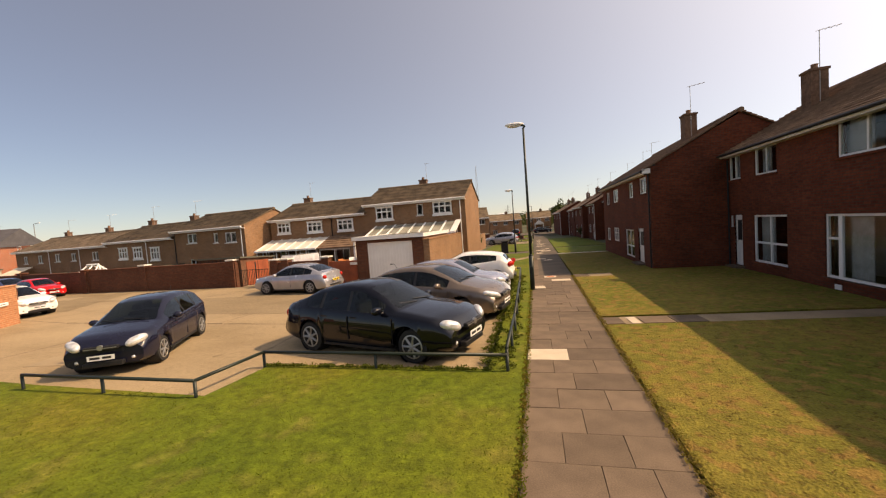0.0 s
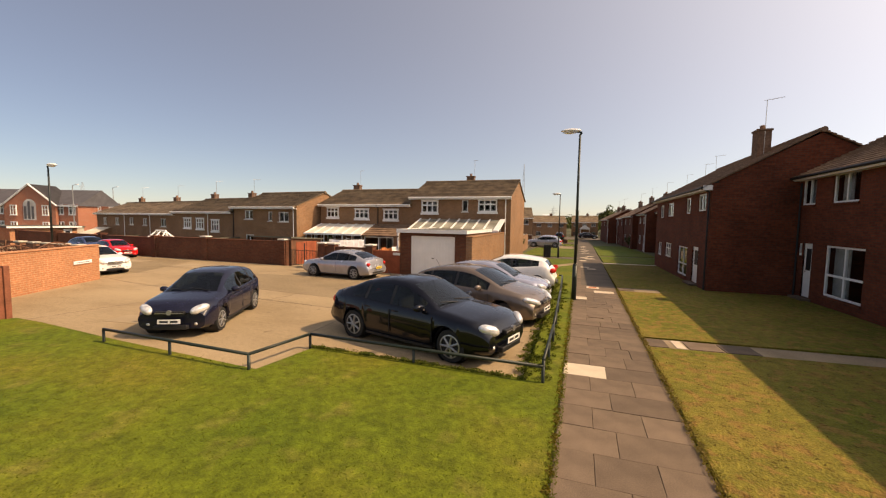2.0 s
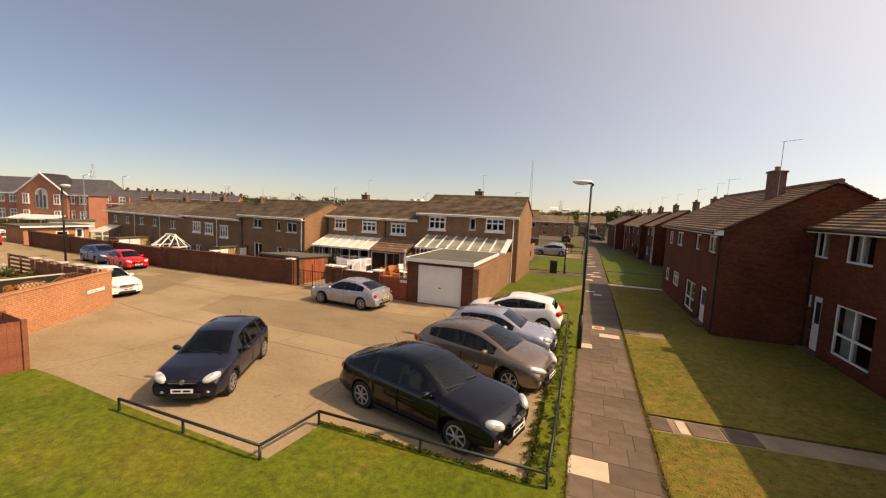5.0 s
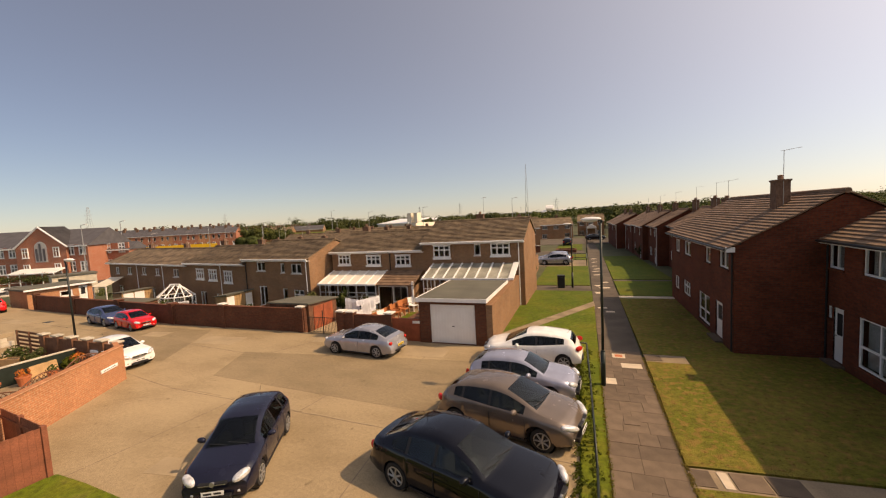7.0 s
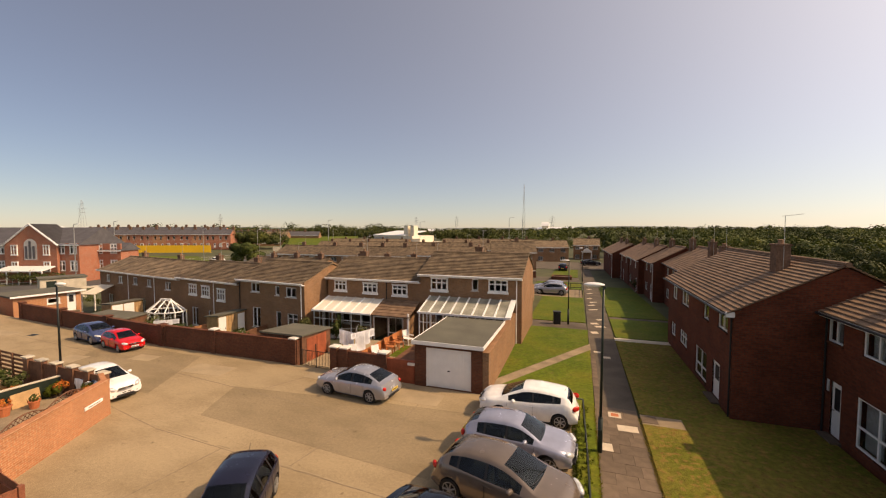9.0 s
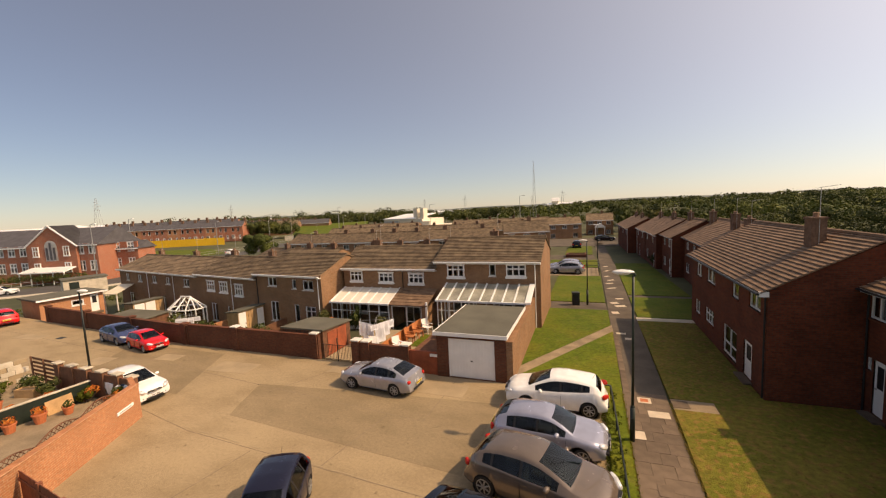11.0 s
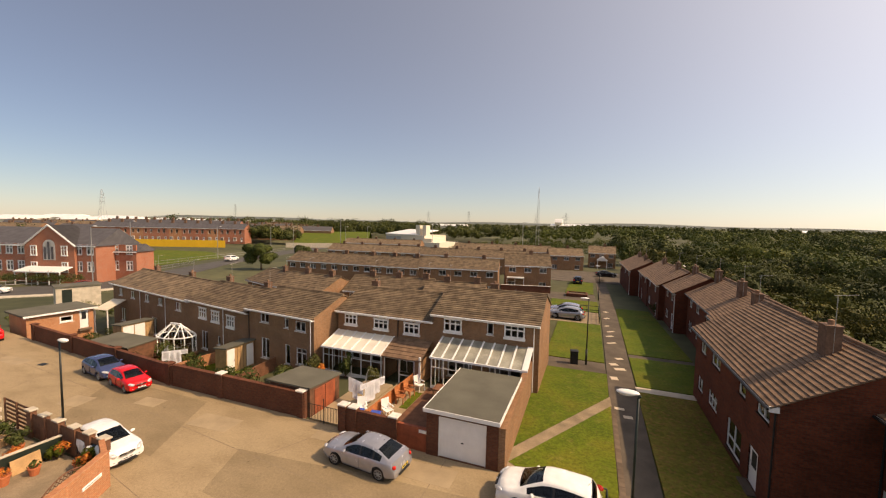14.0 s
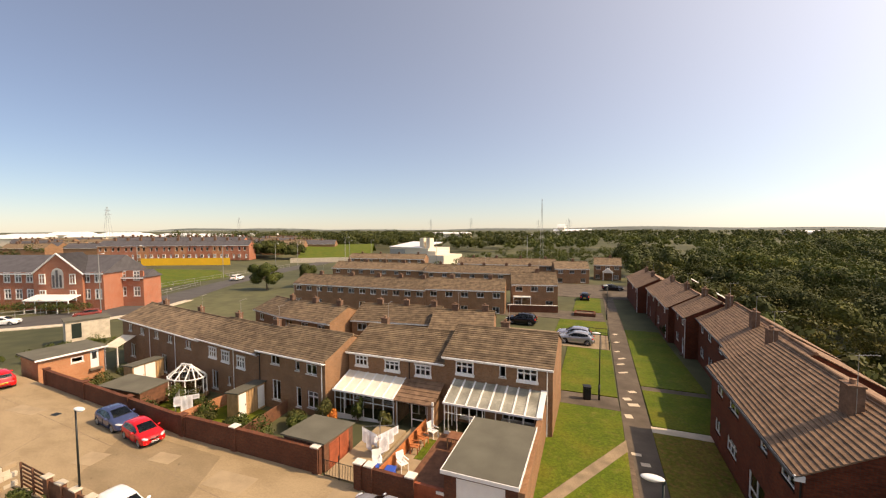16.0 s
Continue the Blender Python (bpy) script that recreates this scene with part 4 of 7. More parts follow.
SALOON = dict(L=4.6, W=1.80, top=[(0, .64), (.03, .73), (.12, .80), (.4, .87), (.8, .93), (1.25, .98), (1.65, 1.2), (2.02, 1.375), (2.3, 1.435), (2.7, 1.45), (3.1, 1.42), (3.5, 1.33), (3.85, 1.19), (4.15, 1.07), (4.48, 1.03), (4.56, .95), (4.6, .6)],
              belt=[(0, .58), (.1, .72), (.4, .83), (1.2, .91), (2.6, .94), (3.6, .98), (4.15, .98), (4.5, .94), (4.6, .55)], wheels=(.93, 3.63), screen=(1.28, 2.06), back=(3.42, 4.1), side=(1.52, 3.75), pillars=(2.5, 3.28), r=.325, lamp=(.22, .105, .105), tail=(.10, .10, .10), tail_z=.86)
ROUND_HATCH = dict(L=4.3, W=1.80, top=[(0, .64), (.03, .74), (.12, .81), (.4, .90), (.75, .97), (1.0, 1.02), (1.5, 1.25), (1.9, 1.41), (2.2, 1.46), (2.6, 1.475), (3.1, 1.44), (3.5, 1.36), (3.8, 1.24), (4.05, 1.06), (4.2, .95), (4.27, .88), (4.3, .6)],
                   belt=[(0, .58), (.1, .73), (.4, .85), (1.05, .92), (2.4, .97), (3.3, 1.04), (3.8, 1.08), (4.1, .98), (4.3, .55)], wheels=(.9, 3.54), screen=(1.05, 1.94), back=(3.62, 4.0), side=(1.32, 3.6), pillars=(2.42, 3.3), r=.325, lamp=(.28, .105, .085), tail=(.12, .10, .11), tail_z=.9)
OLD_HATCH = dict(L=4.1, W=1.71, top=[(0, .62), (.03, .71), (.12, .78), (.4, .86), (.8, .92), (1.08, .97), (1.45, 1.18), (1.78, 1.35), (2.05, 1.41), (2.5, 1.425), (3.0, 1.40), (3.35, 1.34), (3.7, 1.2), (3.95, 1.02), (4.04, .92), (4.1, .6)],
                 belt=[(0, .56), (.1, .70), (.4, .81), (1.05, .90), (2.5, .92), (3.5, .95), (3.9, .94), (4.1, .55)], wheels=(.84, 3.45), screen=(1.1, 1.82), back=(3.42, 3.92), side=(1.3, 3.4), pillars=(2.3, 3.1), r=.305, lamp=(.20, .105, .10), tail=(.09, .08, .16), tail_z=.84)
SPORT_HATCH = dict(L=4.36, W=1.82, top=[(0, .64), (.03, .75), (.12, .83), (.4, .92), (.75, .98), (1.0, 1.02), (1.5, 1.24), (1.95, 1.42), (2.25, 1.47), (2.7, 1.475), (3.2, 1.43), (3.7, 1.35), (3.92, 1.26), (4.12, 1.05), (4.26, .96), (4.32, .88), (4.36, .6)],
                   belt=[(0, .58), (.1, .74), (.4, .86), (1.05, .93), (2.4, .98), (3.3, 1.06), (3.8, 1.12), (4.1, .99), (4.36, .55)], wheels=(.92, 3.57), screen=(1.05, 1.98), back=(3.86, 4.1), side=(1.32, 3.62), pillars=(2.45, 3.3), r=.325, lamp=(.28, .095, .085), tail=(.17, .09, .12), tail_z=.98)


def blob(c, r, yaw, pitch):
    """A lens-shaped lamp glass."""
    bm = bmesh.new()
    bmesh.ops.create_uvsphere(bm, u_segments=16, v_segments=8, radius=1.0)
    m = pose(*c, 0, pitch, yaw)
    for v in bm.verts:
        q = Vector((abs(v.co.x) ** .8 * (1 if v.co.x > 0 else -1) * r[0], v.co.y * r[1], v.co.z * r[2]))
        v.co = m @ q
    return bm


def open_ring(profile, n, axis):
    """A turned ring without end faces."""
    bm = lathe(profile, n, axis)
    bmesh.ops.delete(bm, geom=[f for f in bm.faces if len(f.verts) > 4], context='FACES')
    return bm


def wheel_well(r, d):
    """An open drum: the dark inside of a wheel arch."""
    bm = bmesh.new()
    n = 24
    rings = [[bm.verts.new((math.cos(2 * math.pi * i / n) * r, y, math.sin(2 * math.pi * i / n) * r)) for i in range(n)] for y in (-d, 0)]
    for i in range(n):
        bm.faces.new((rings[0][i], rings[0][(i + 1) % n], rings[1][(i + 1) % n], rings[1][i]))
    bm.faces.new(rings[0])
    return bm


def car(x, y, yaw, spec, paint, label, alloy=True, rim=None, z=0.0, scale=1.0, name="car", strip_side=False):
    """A car standing at (x, y): its nose points along the yaw."""
    e = thing(name, pose(x, y, z, 0, 0, yaw) @ Matrix.Diagonal((scale, scale, scale, 1)), label, "car", "parked cars")
    L, half, r = spec["L"], spec["W"] / 2, spec["r"]
    s0, s1 = spec["side"]
    p = spec["pillars"]
    R = r + .055
    cuts = {0.0, .03, .07, .12, .18, .25, L - .25, L - .18, L - .12, L - .07, L - .03, L, *spec["screen"], *spec["back"], s0, s1}
    for q in p:
        cuts |= {q - .04, q + .04}
    for c in spec["wheels"]:
        cuts |= {c + R * math.cos(math.pi * i / 12) for i in range(13)}
    for i in range(int(L / .11)):
        cuts.add(.3 + .11 * i if .3 + .11 * i < L - .3 else L)
    xs = sorted(cuts)
    keep = set(spec["screen"] + spec["back"] + (s0, s1, 0.0, L)) | {q + s for q in p for s in (-.04, .04)} | {c + s * R for c in spec["wheels"] for s in (-1, 1)}
    xs = [a for i, a in enumerate(xs) if a in keep or all(abs(a - b) > .018 for b in keep) and (i == 0 or a - xs[i - 1] > .012)]
    rows, buckets = [], {}
    for a in xs:
        zt, zb = lerp(spec["top"], a), lerp(spec["belt"], a)
        w = half * (1 - .13 * max(0.0, 1 - a / .7) ** 2.4 - .10 * max(0.0, 1 - (L - a) / .55) ** 2.4)
        zb = min(zb, zt - .022)
        cabin = max(0.0, min(1.0, (zt - zb) / .42))
        wr = w * (.87 - .18 * cabin)
        lo = .19 + .07 * max(0.0, 1 - a / .5) + .09 * max(0.0, 1 - (L - a) / .6)
        z3 = min(.58, zb - .09)
        z7 = zt - .055 * cabin - .008
        pts = [(w * .84, lo), (w * .955, lo + .05), (w * .985, min(.37, z3 - .07)), (w, z3), (w * .985, zb - .045), (w * .945, zb)]
        pts += [(w * .945 + (wr - w * .945) * .87, zb + (z7 - zb) * .87), (wr, z7), (wr * .87, zt - .010), (wr * .5, zt + .012), (0, zt + .02)]
        for c in spec["wheels"]:
            if abs(a - c) <= R + 1e-6:
                arch = r + math.sqrt(max(0.0, R * R - (a - c) ** 2))
                pts = [((v + .014 if j < 4 else v), max(h, min(arch, zb - .07) + .005 * j)) if j < 5 else (v, h) for j, (v, h) in enumerate(pts)]
        rows.append(pts)
    bow = [(0, .17), (.5, .12), (1.0, .10), (1.9, .10), (2.4, 0), (3.1, 0), (L - .5, -.04), (L, -.10)]

    def P(i, j, sgn):
        v, h = rows[i][j]
        a = xs[i]
        tuck = (.07 * max(0.0, 1 - a / .35) - .07 * max(0.0, 1 - (L - a) / .35)) * min(1.6, ((h - .47) / .24) ** 2)
        return (L / 2 - a - lerp(bow, a) * (v / half) ** 2 - tuck, sgn * v, h)

    def put(kind, q):
        buckets.setdefault(kind, []).append(q)
    for i in range(len(xs) - 1):
        am = (xs[i] + xs[i + 1]) / 2
        cab = lerp(spec["top"], am) - lerp(spec["belt"], am)
        for sgn in (1, -1):
            for j in range(10):
                kind = "body"
                if j == 5 and s0 < am < s1 and cab > .1:
                    post = [n for n, q in enumerate(p) if abs(am - q) < .04]
                    kind = "pillar_%d_%d" % (post[0], sgn) if post else "side_%d_%d" % (sum(am > q for q in p), sgn)
                elif j >= 8 and spec["screen"][0] < am < spec["screen"][1]:
                    kind = "windscreen"
                elif j >= 8 and spec["back"][0] < am < spec["back"][1]:
                    kind = "rear_window"
                q = [P(i, j, sgn), P(i + 1, j, sgn), P(i + 1, j + 1, sgn), P(i, j + 1, sgn)]
                put(kind, q if sgn < 0 else q[::-1])
    for i, rev in ((0, False), (len(xs) - 1, True)):
        for j in range(10):
            q = [P(i, j, 1), P(i, j + 1, 1), P(i, j + 1, -1), P(i, j, -1)]
            put("body", q[::-1] if rev else q)
    body = None
    for kind in sorted(buckets, key=lambda v: v != "body"):
        bm = bmesh.new()
        for q in buckets[kind]:
            pts = [v for n, v in enumerate(q) if v not in q[:n]]
            if len(pts) > 2:
                bm.faces.new([bm.verts.new(v) for v in pts])
        bmesh.ops.remove_doubles(bm, verts=bm.verts[:], dist=.0006)
        bmesh.ops.recalc_face_normals(bm, faces=bm.faces[:])
        if kind == "body":
            for ed in bm.edges:
                if len(ed.link_faces) == 2 and ed.calc_face_angle(0) > .75:
                    ed.smooth = False
            body = part("body", bm, paint, e, smooth=True)
        elif kind.startswith("pillar"):
            part("door_pillar", bm, TRIM, body)
        else:
            g = bmesh.ops.extrude_face_region(bm, geom=bm.faces[:])
            for v in g["geom"]:
                if isinstance(v, bmesh.types.BMVert):
                    v.co = Vector((v.co.x, v.co.y * .994, v.co.z - .003))
            bmesh.ops.recalc_face_normals(bm, faces=bm.faces[:])
            for ed in bm.edges:
                if len(ed.link_faces) == 2 and ed.calc_face_angle(0) > .5:
                    ed.smooth = False
            part("side_window" if kind.startswith("side") else kind, bm, CARGLASS, e, smooth=True).visible_shadow = False
    hw, f = half, L / 2
    # dark cabin seen through the glass
    wi = hw * .80
    part("cabin_lining", boxed((f - 3.75, -wi, .25, f - 1.2, wi, .30), (f - 3.75, wi - .04, .30, f - 1.2, wi, .86), (f - 3.75, -wi, .30, f - 1.2, -wi + .04, .86)), TRIM, e)
    part("dashboard", boxed((f - 1.62, -wi + .05, .55, f - 1.22, wi - .05, .90), bevel=.05), TRIM, e)
    part("parcel_shelf", boxed((f - spec["back"][1] + .1, -wi + .05, .86, f - spec["back"][0] + .1, wi - .05, .89)), TRIM, e)
    for sgn in (1, -1):
        st = part("seat", boxed((f - 2.5, sgn * .36 - .24, .32, f - 1.95, sgn * .36 + .24, .50), (f - 2.56, sgn * .36 - .23, .45, f - 2.42, sgn * .36 + .23, 1.06), bevel=.04), SEAT, e)
        part("headrest", boxed((f - 2.56, sgn * .36 - .12, 1.1, f - 2.46, sgn * .36 + .12, 1.26), bevel=.03), SEAT, st)
    part("rear_bench", boxed((f - 3.42, -wi + .08, .32, f - 2.9, wi - .08, .52), (f - 3.5, -wi + .08, .45, f - 3.36, wi - .08, 1.0), bevel=.04), SEAT, e)
    part("steering_wheel", lathe([(.15, -.012), (.18, -.012), (.18, .012), (.15, .012)], 20), TRIM, e, at=pose(f - 1.78, -.36, .90, 0, 62, 0))
    part("underside", boxed((f - L + .4, -hw * .8, .17, f - .4, hw * .8, .24)), TRIM, e)
    rim = rim or ALLOY
    for a in spec["wheels"]:
        for sgn in (1, -1):
            cx, turn = f - a, 0 if sgn > 0 else 180
            part("wheel_well", wheel_well(R - .012, .34), TRIM, e, at=pose(cx, sgn * (hw - .03), r, 0, 0, turn))
            wh = part("wheel", lathe([(r * .62, -.19), (r * .95, -.19), (r, -.16), (r, -.035), (r * .96, -.005), (r * .72, .0), (r * .68, -.012)], 30, 'Y'), RUBBER, e, at=pose(cx, sgn * (hw - .012), r, 0, 0, turn))
            part("rim", lathe([(r * .70, -.02), (r * .70, .002), (r * .65, .008), (r * .62, -.02), (r * .3, -.03)], 30, 'Y'), TRIM, wh)
            part("rim_lip", open_ring([(r * .70, -.01), (r * .71, .004), (r * .64, .010), (r * .63, -.004)], 30, 'Y'), rim, wh)
            sp = bmesh.new()
            k = 7 if alloy else 9
            for q in range(k):
                an = 2 * math.pi * q / k
                tube(sp, (0, .0, 0), (math.cos(an) * r * .66, .004, math.sin(an) * r * .66), .026, .020, n=6)
            tube(sp, (0, -.03, 0), (0, .012, 0), .06, n=12)
            part("spokes", sp, rim, wh)
    zf = lerp(spec["belt"], .16)
    lw = spec["lamp"]
    for sgn in (1, -1):
        hl = part("headlamp", blob((f - .215, sgn * hw * .70, zf - .035), lw, -sgn * 50, 16), LENS, e, smooth=True)
        part("reflector", blob((f - .21, sgn * hw * .66, zf - .025), (lw[0] * .35, lw[1] * 1.02, lw[2] * .72), -sgn * 46, 16), ALLOY, hl, smooth=True)
        part("tail_lamp", blob((-f + .165, sgn * hw * .80, spec["tail_z"] - .06), (spec["tail"][0], spec["tail"][1] * .72, spec["tail"][2] * .9), sgn * 42, 8), REDLENS, e, smooth=True)
        part("mirror", blob((f - 1.64, sgn * (hw + .07), .99), (.075, .125, .078), sgn * 12, 0), paint, e, smooth=True)
        part("mirror_arm", tubes(((f - 1.6, sgn * (hw - .07), .93), (f - 1.64, sgn * (hw + .03), .96), .022), n=6), TRIM, e)
        for q in (p[0] - .16, p[1] - .12):
            part("door_handle", boxed((f - q - .1, sgn * hw * .985 - .012, .80, f - q + .08, sgn * hw * .985 + .014, .83), bevel=.006), paint, body)
        for q in (1.36, p[0]):
            part("door_seam", boxed((f - q - .004, sgn * hw - .02, .34, f - q + .004, sgn * hw + .0015, .84)), TRIM, body)
        part("sill_strip", boxed((f - spec["wheels"][1] + R + .03, sgn * hw * .97 - .02, .20, f - spec["wheels"][0] - R - .03, sgn * hw * .97 + .004, .25)), TRIM, body)
        if strip_side:
            part("rubbing_strip", boxed((f - spec["wheels"][1] + R + .03, sgn * hw - .01, .50, f - spec["wheels"][0] - R - .03, sgn * hw + .014, .55)), TRIM, body)
        part("fog_lamp", blob((f - .17, sgn * hw * .62, .37), (.05, .055, .045), -sgn * 30, 0), LENS, e, smooth=True)
    part("grille", boxed((f - .16, -hw * .38, zf - .13, f + .002, hw * .38, zf - .055), bevel=.012), TRIM, e)
    part("grille_bar", boxed((f - .1, -hw * .36, zf - .1, f + .007, hw * .36, zf - .085)), ALLOY, e)
    part("lower_intake", boxed((f - .16, -hw * .44, .25, f - .028, hw * .44, .35), bevel=.012), TRIM, e)
    part("badge", tubes(((f - .04, 0, zf - .08), (f + .012, 0, zf - .08), .058), n=14), ALLOY, e)
    fp = part("number_plate", boxed((f + .002, -.26, .41, f + .012, .26, .52)), PLATE_W, e)
    part("plate_bar", boxed((f + .012, -.21, .44, f + .0145, -.02, .49), (f + .012, .03, .44, f + .0145, .2, .49)), TRIM, fp)
    rp = part("number_plate", boxed((-f - .012, -.26, .56, -f - .001, .26, .67)), PLATE_Y, e)
    part("plate_bar", boxed((-f - .0145, -.21, .59, -f - .012, -.02, .64), (-f - .0145, .03, .59, -f - .012, .2, .64)), TRIM, rp)
    part("bumper_strip", boxed((-f - .004, -hw * .5, .34, -f + .08, hw * .5, .41), bevel=.01), TRIM, e)
    wa = spec["screen"][0]
    for y0, y1 in ((.5, -.05), (-.05, -.55)):
        part("wiper", tubes(((f - wa - .02, y0, lerp(spec["top"], wa) + .03), (f - wa - .1, y1, lerp(spec["top"], wa + .1) + .03), .009), n=5), TRIM, e)
    rb = spec["back"][0] - .15
    part("roof_aerial", tubes(((f - rb, 0, lerp(spec["top"], rb) + .01), (f - rb - .14, 0, lerp(spec["top"], rb) + .2), .006), n=5), TRIM, e)
    return e


NAVY = paint_mat("navy_car_paint", (0.010, 0.011, 0.026))
BLACKC = paint_mat("black_blue_car_paint", (0.003, 0.0034, 0.007))
BRONZE = paint_mat("bronze_grey_car_paint", (0.190, 0.150, 0.120), 0.45)
SILVER = paint_mat("silver_car_paint", (0.380, 0.385, 0.420), 0.5)
SILVER_B = paint_mat("blue_silver_car_paint", (0.380, 0.390, 0.470), 0.5)
WHITEC = paint_mat("white_car_paint", (0.800, 0.790, 0.760))
REDC = paint_mat("red_car_paint", (0.600, 0.010, 0.012))
DULLRED = paint_mat("dull_red_car_paint", (0.180, 0.035, 0.025))
BLUEC = paint_mat("blue_car_paint", (0.060, 0.080, 0.180), 0.3)
SEAT = mat("grey_seat_cloth", (0.035, 0.034, 0.033), 0.9, var=0.2, scale=8)
car(-8.76, 8.03, -63.0, COMPACT, NAVY, "navy blue five-door hatchback parked on the concrete", scale=0.91)
car(-2.75, 8.56, -15.6, SALOON, BLACKC, "black saloon car beside the low rail")
car(-2.20, 11.45, -12, ROUND_HATCH, BRONZE, "bronze grey hatchback in the parked line", scale=0.98)
car(-2.20, 13.88, -3, OLD_HATCH, SILVER_B, "silver hatchback in the parked line", scale=0.95, strip_side=True)
car(-2.20, 16.84, 180, SPORT_HATCH, WHITEC, "white hatchback backed against the rail", scale=0.93)
car(-10.15, 16.5, 175, SALOON, SILVER, "silver hatchback saloon in front of the garden wall", scale=0.885)
car(-21.45, 12.5, -6, COMPACT, WHITEC, "white small hatchback beside the yard wall", scale=0.86)
car(-28.45, 17.55, -10, COMPACT, REDC, "red hatchback beside the garden wall", scale=0.78)
car(-32.1, 18.1, -8, ROUND_HATCH, BLUEC, "blue hatchback beside the red car", scale=0.83)
car(-49.5, 18.6, 170, COMPACT, REDC, "red car at the end of the court", scale=0.95)
car(-3.6, 51.0, 176, ROUND_HATCH, SILVER, "silver car parked beside a far lawn", z=gz(-3.6, 51.0))
car(-3.9, 53.2, 176, COMPACT, SILVER_B, "grey car parked behind a silver car", z=gz(-3.9, 53.2))
car(-11.5, 58.6, 178, COMPACT, BLACKC, "dark people carrier parked by a garden wall", z=gz(-11.5, 58.6), scale=1.08)
car(-3.4, 84.0, 90, COMPACT, BLACKC, "dark car parked far along the path", z=gz(-3.4, 84.0))
car(2.2, 99.0, 10, SALOON, BLACKC, "dark car parked near the end houses", z=gz(2.2, 99.0))


# ---- street furniture ----
def street_lamp(x, y, h, yaw, material, label, z=None, lean=0.0):
    z = gz(x, y) if z is None else z
    e = thing("street_lamp", pose(x, y, z, lean, 0, yaw), label, "street lamp", "street lamps")
    part("base", tubes(((0, 0, -0.3), (0, 0, 1.25), 0.085, 0.08), ((0, 0, 1.25), (0, 0, 1.3), 0.08, 0.05), n=14), material, e, smooth=True)
    part("column", tubes(((0, 0, 1.28), (0, 0, h - 0.08), 0.05, 0.036), n=14), material, e, smooth=True)
    part("inspection_door", boxed((-0.05, -0.092, 0.35, 0.05, -0.06, 0.85)), material, e)
    part("bracket", tubes(((0, 0, h - 0.1), (0.06, 0, h - 0.02), 0.034), ((0.06, 0, h - 0.02), (-0.18, 0, h + 0.02), 0.03), n=8), material, e)
    head = bmesh.new()
    bmesh.ops.create_uvsphere(head, u_segments=16, v_segments=8, radius=1.0)
    for v in head.verts:
        v.co = Vector((v.co.x * 0.34 - 0.3, v.co.y * 0.15, h + 0.05 + v.co.z * (0.08 if v.co.z > 0 else 0.05)))
    # hood coloured white to carry the bright glare on its metal
    hd = part("lantern", head, WHITE, e, "pale grey lantern hood", smooth=True)
    bowl = bmesh.new()
    bmesh.ops.create_uvsphere(bowl, u_segments=14, v_segments=8, radius=1.0)
    for v in bowl.verts:
        v.co = Vector((v.co.x * 0.27 - 0.32, v.co.y * 0.12, h + 0.03 + v.co.z * 0.085))
    part("bowl", bowl, LAMPGLASS, hd, smooth=True)
    return e


street_lamp(0.49, 14.95, 5.86, 0, GREENP, "dark green street lamp column with pale lantern beside the path", z=0.0, lean=2.2)
street_lamp(-1.09, 34.6, 5.3, 0, DARK, "dark street lamp beside the far lawn")
street_lamp(-24.0, 12.1, 5.1, 180, DARK, "dark street lamp with pale lantern in the parking court", z=0.0)
street_lamp(0.2, 66.0, 5.2, 0, DARK, "thin far street lamp")


def rail_run(pts, h, r, posts_every, label):
    e = thing("knee_rail", pose(pts[0][0], pts[0][1], 0), label, "rail", "low parking rails")
    ox, oy = pts[0]
    bars = []
    for (ax, ay), (bx, by) in zip(pts, pts[1:]):
        part("rail", tubes(((ax - ox, ay - oy, h), (bx - ox, by - oy, h), r), n=10), GREENP, e, smooth=True)
        l = math.hypot(bx - ax, by - ay)
        k = max(1, round(l / posts_every))
        for i in range(k + (1 if (bx, by) == pts[-1] else 0)):
            f = i / k
            px, py = ax + (bx - ax) * f - ox, ay + (by - ay) * f - oy
            part("post", tubes(((px, py, -0.3), (px, py, h - 0.01), r * 0.95), n=8), GREENP, e, smooth=True)
    return e


rail_run([(-8.98, 5.68), (-4.9, 5.62), (-4.7, 7.06), (0.13, 6.98)], 0.31, 0.03, 2.0, "low dark green tubular rail stepping along the lawn edge")
rail_run([(0.13, 7.0), (0.14, 9.4), (0.06, 14.0), (-0.05, 18.2)], 0.42, 0.03, 1.6, "dark green tubular rail between cars and footpath")
rail_run([(-0.05, 18.2), (-0.75, 18.3)], 0.42, 0.03, 0.7, "short return of the green rail")


def litter_bin(x, y):
    e = thing("litter_bin", pose(x, y, gz(x, y), 0, 0, 10), "black litter bin on the lawn edge", "bin")
    part("body", boxed((-.28, -.26, -.05, .28, .26, 0.95), bevel=.03), TRIM, e)
    part("lid", boxed((-.31, -.29, .95, .31, .29, 1.08), bevel=.04), TRIM, e)
    part("slot", boxed((-.2, -.296, .78, .2, -.262, .92)), DARK, e)


litter_bin(-2.0, 34.5)


# ---- walls round the court ----
def brick_wall(name, p0, p1, z0, z1, t, brick, label, piers=(), coping=None, cap=None):
    m, w = frame_of(p0, p1)
    e = thing(name, m, label, "wall", "garden walls")
    part("wall", boxed((0, 0, z0 - 0.4, w, t, z1)), brick, e)
    if coping:
        part("coping", boxed((-0.02, -0.03, z1, w + 0.02, t + 0.03, z1 + 0.06), bevel=.01), coping, e)
    for u in piers:
        p = part("pier", boxed((u - .2, -.08, z0 - .4, u + .2, t + .08, z1 + .12)), brick, e)
        part("cap", boxed((u - .26, -.14, z1 + .12, u + .26, t + .14, z1 + .2), bevel=.015), cap or CONC_W, p, "white painted pier cap")
    return e


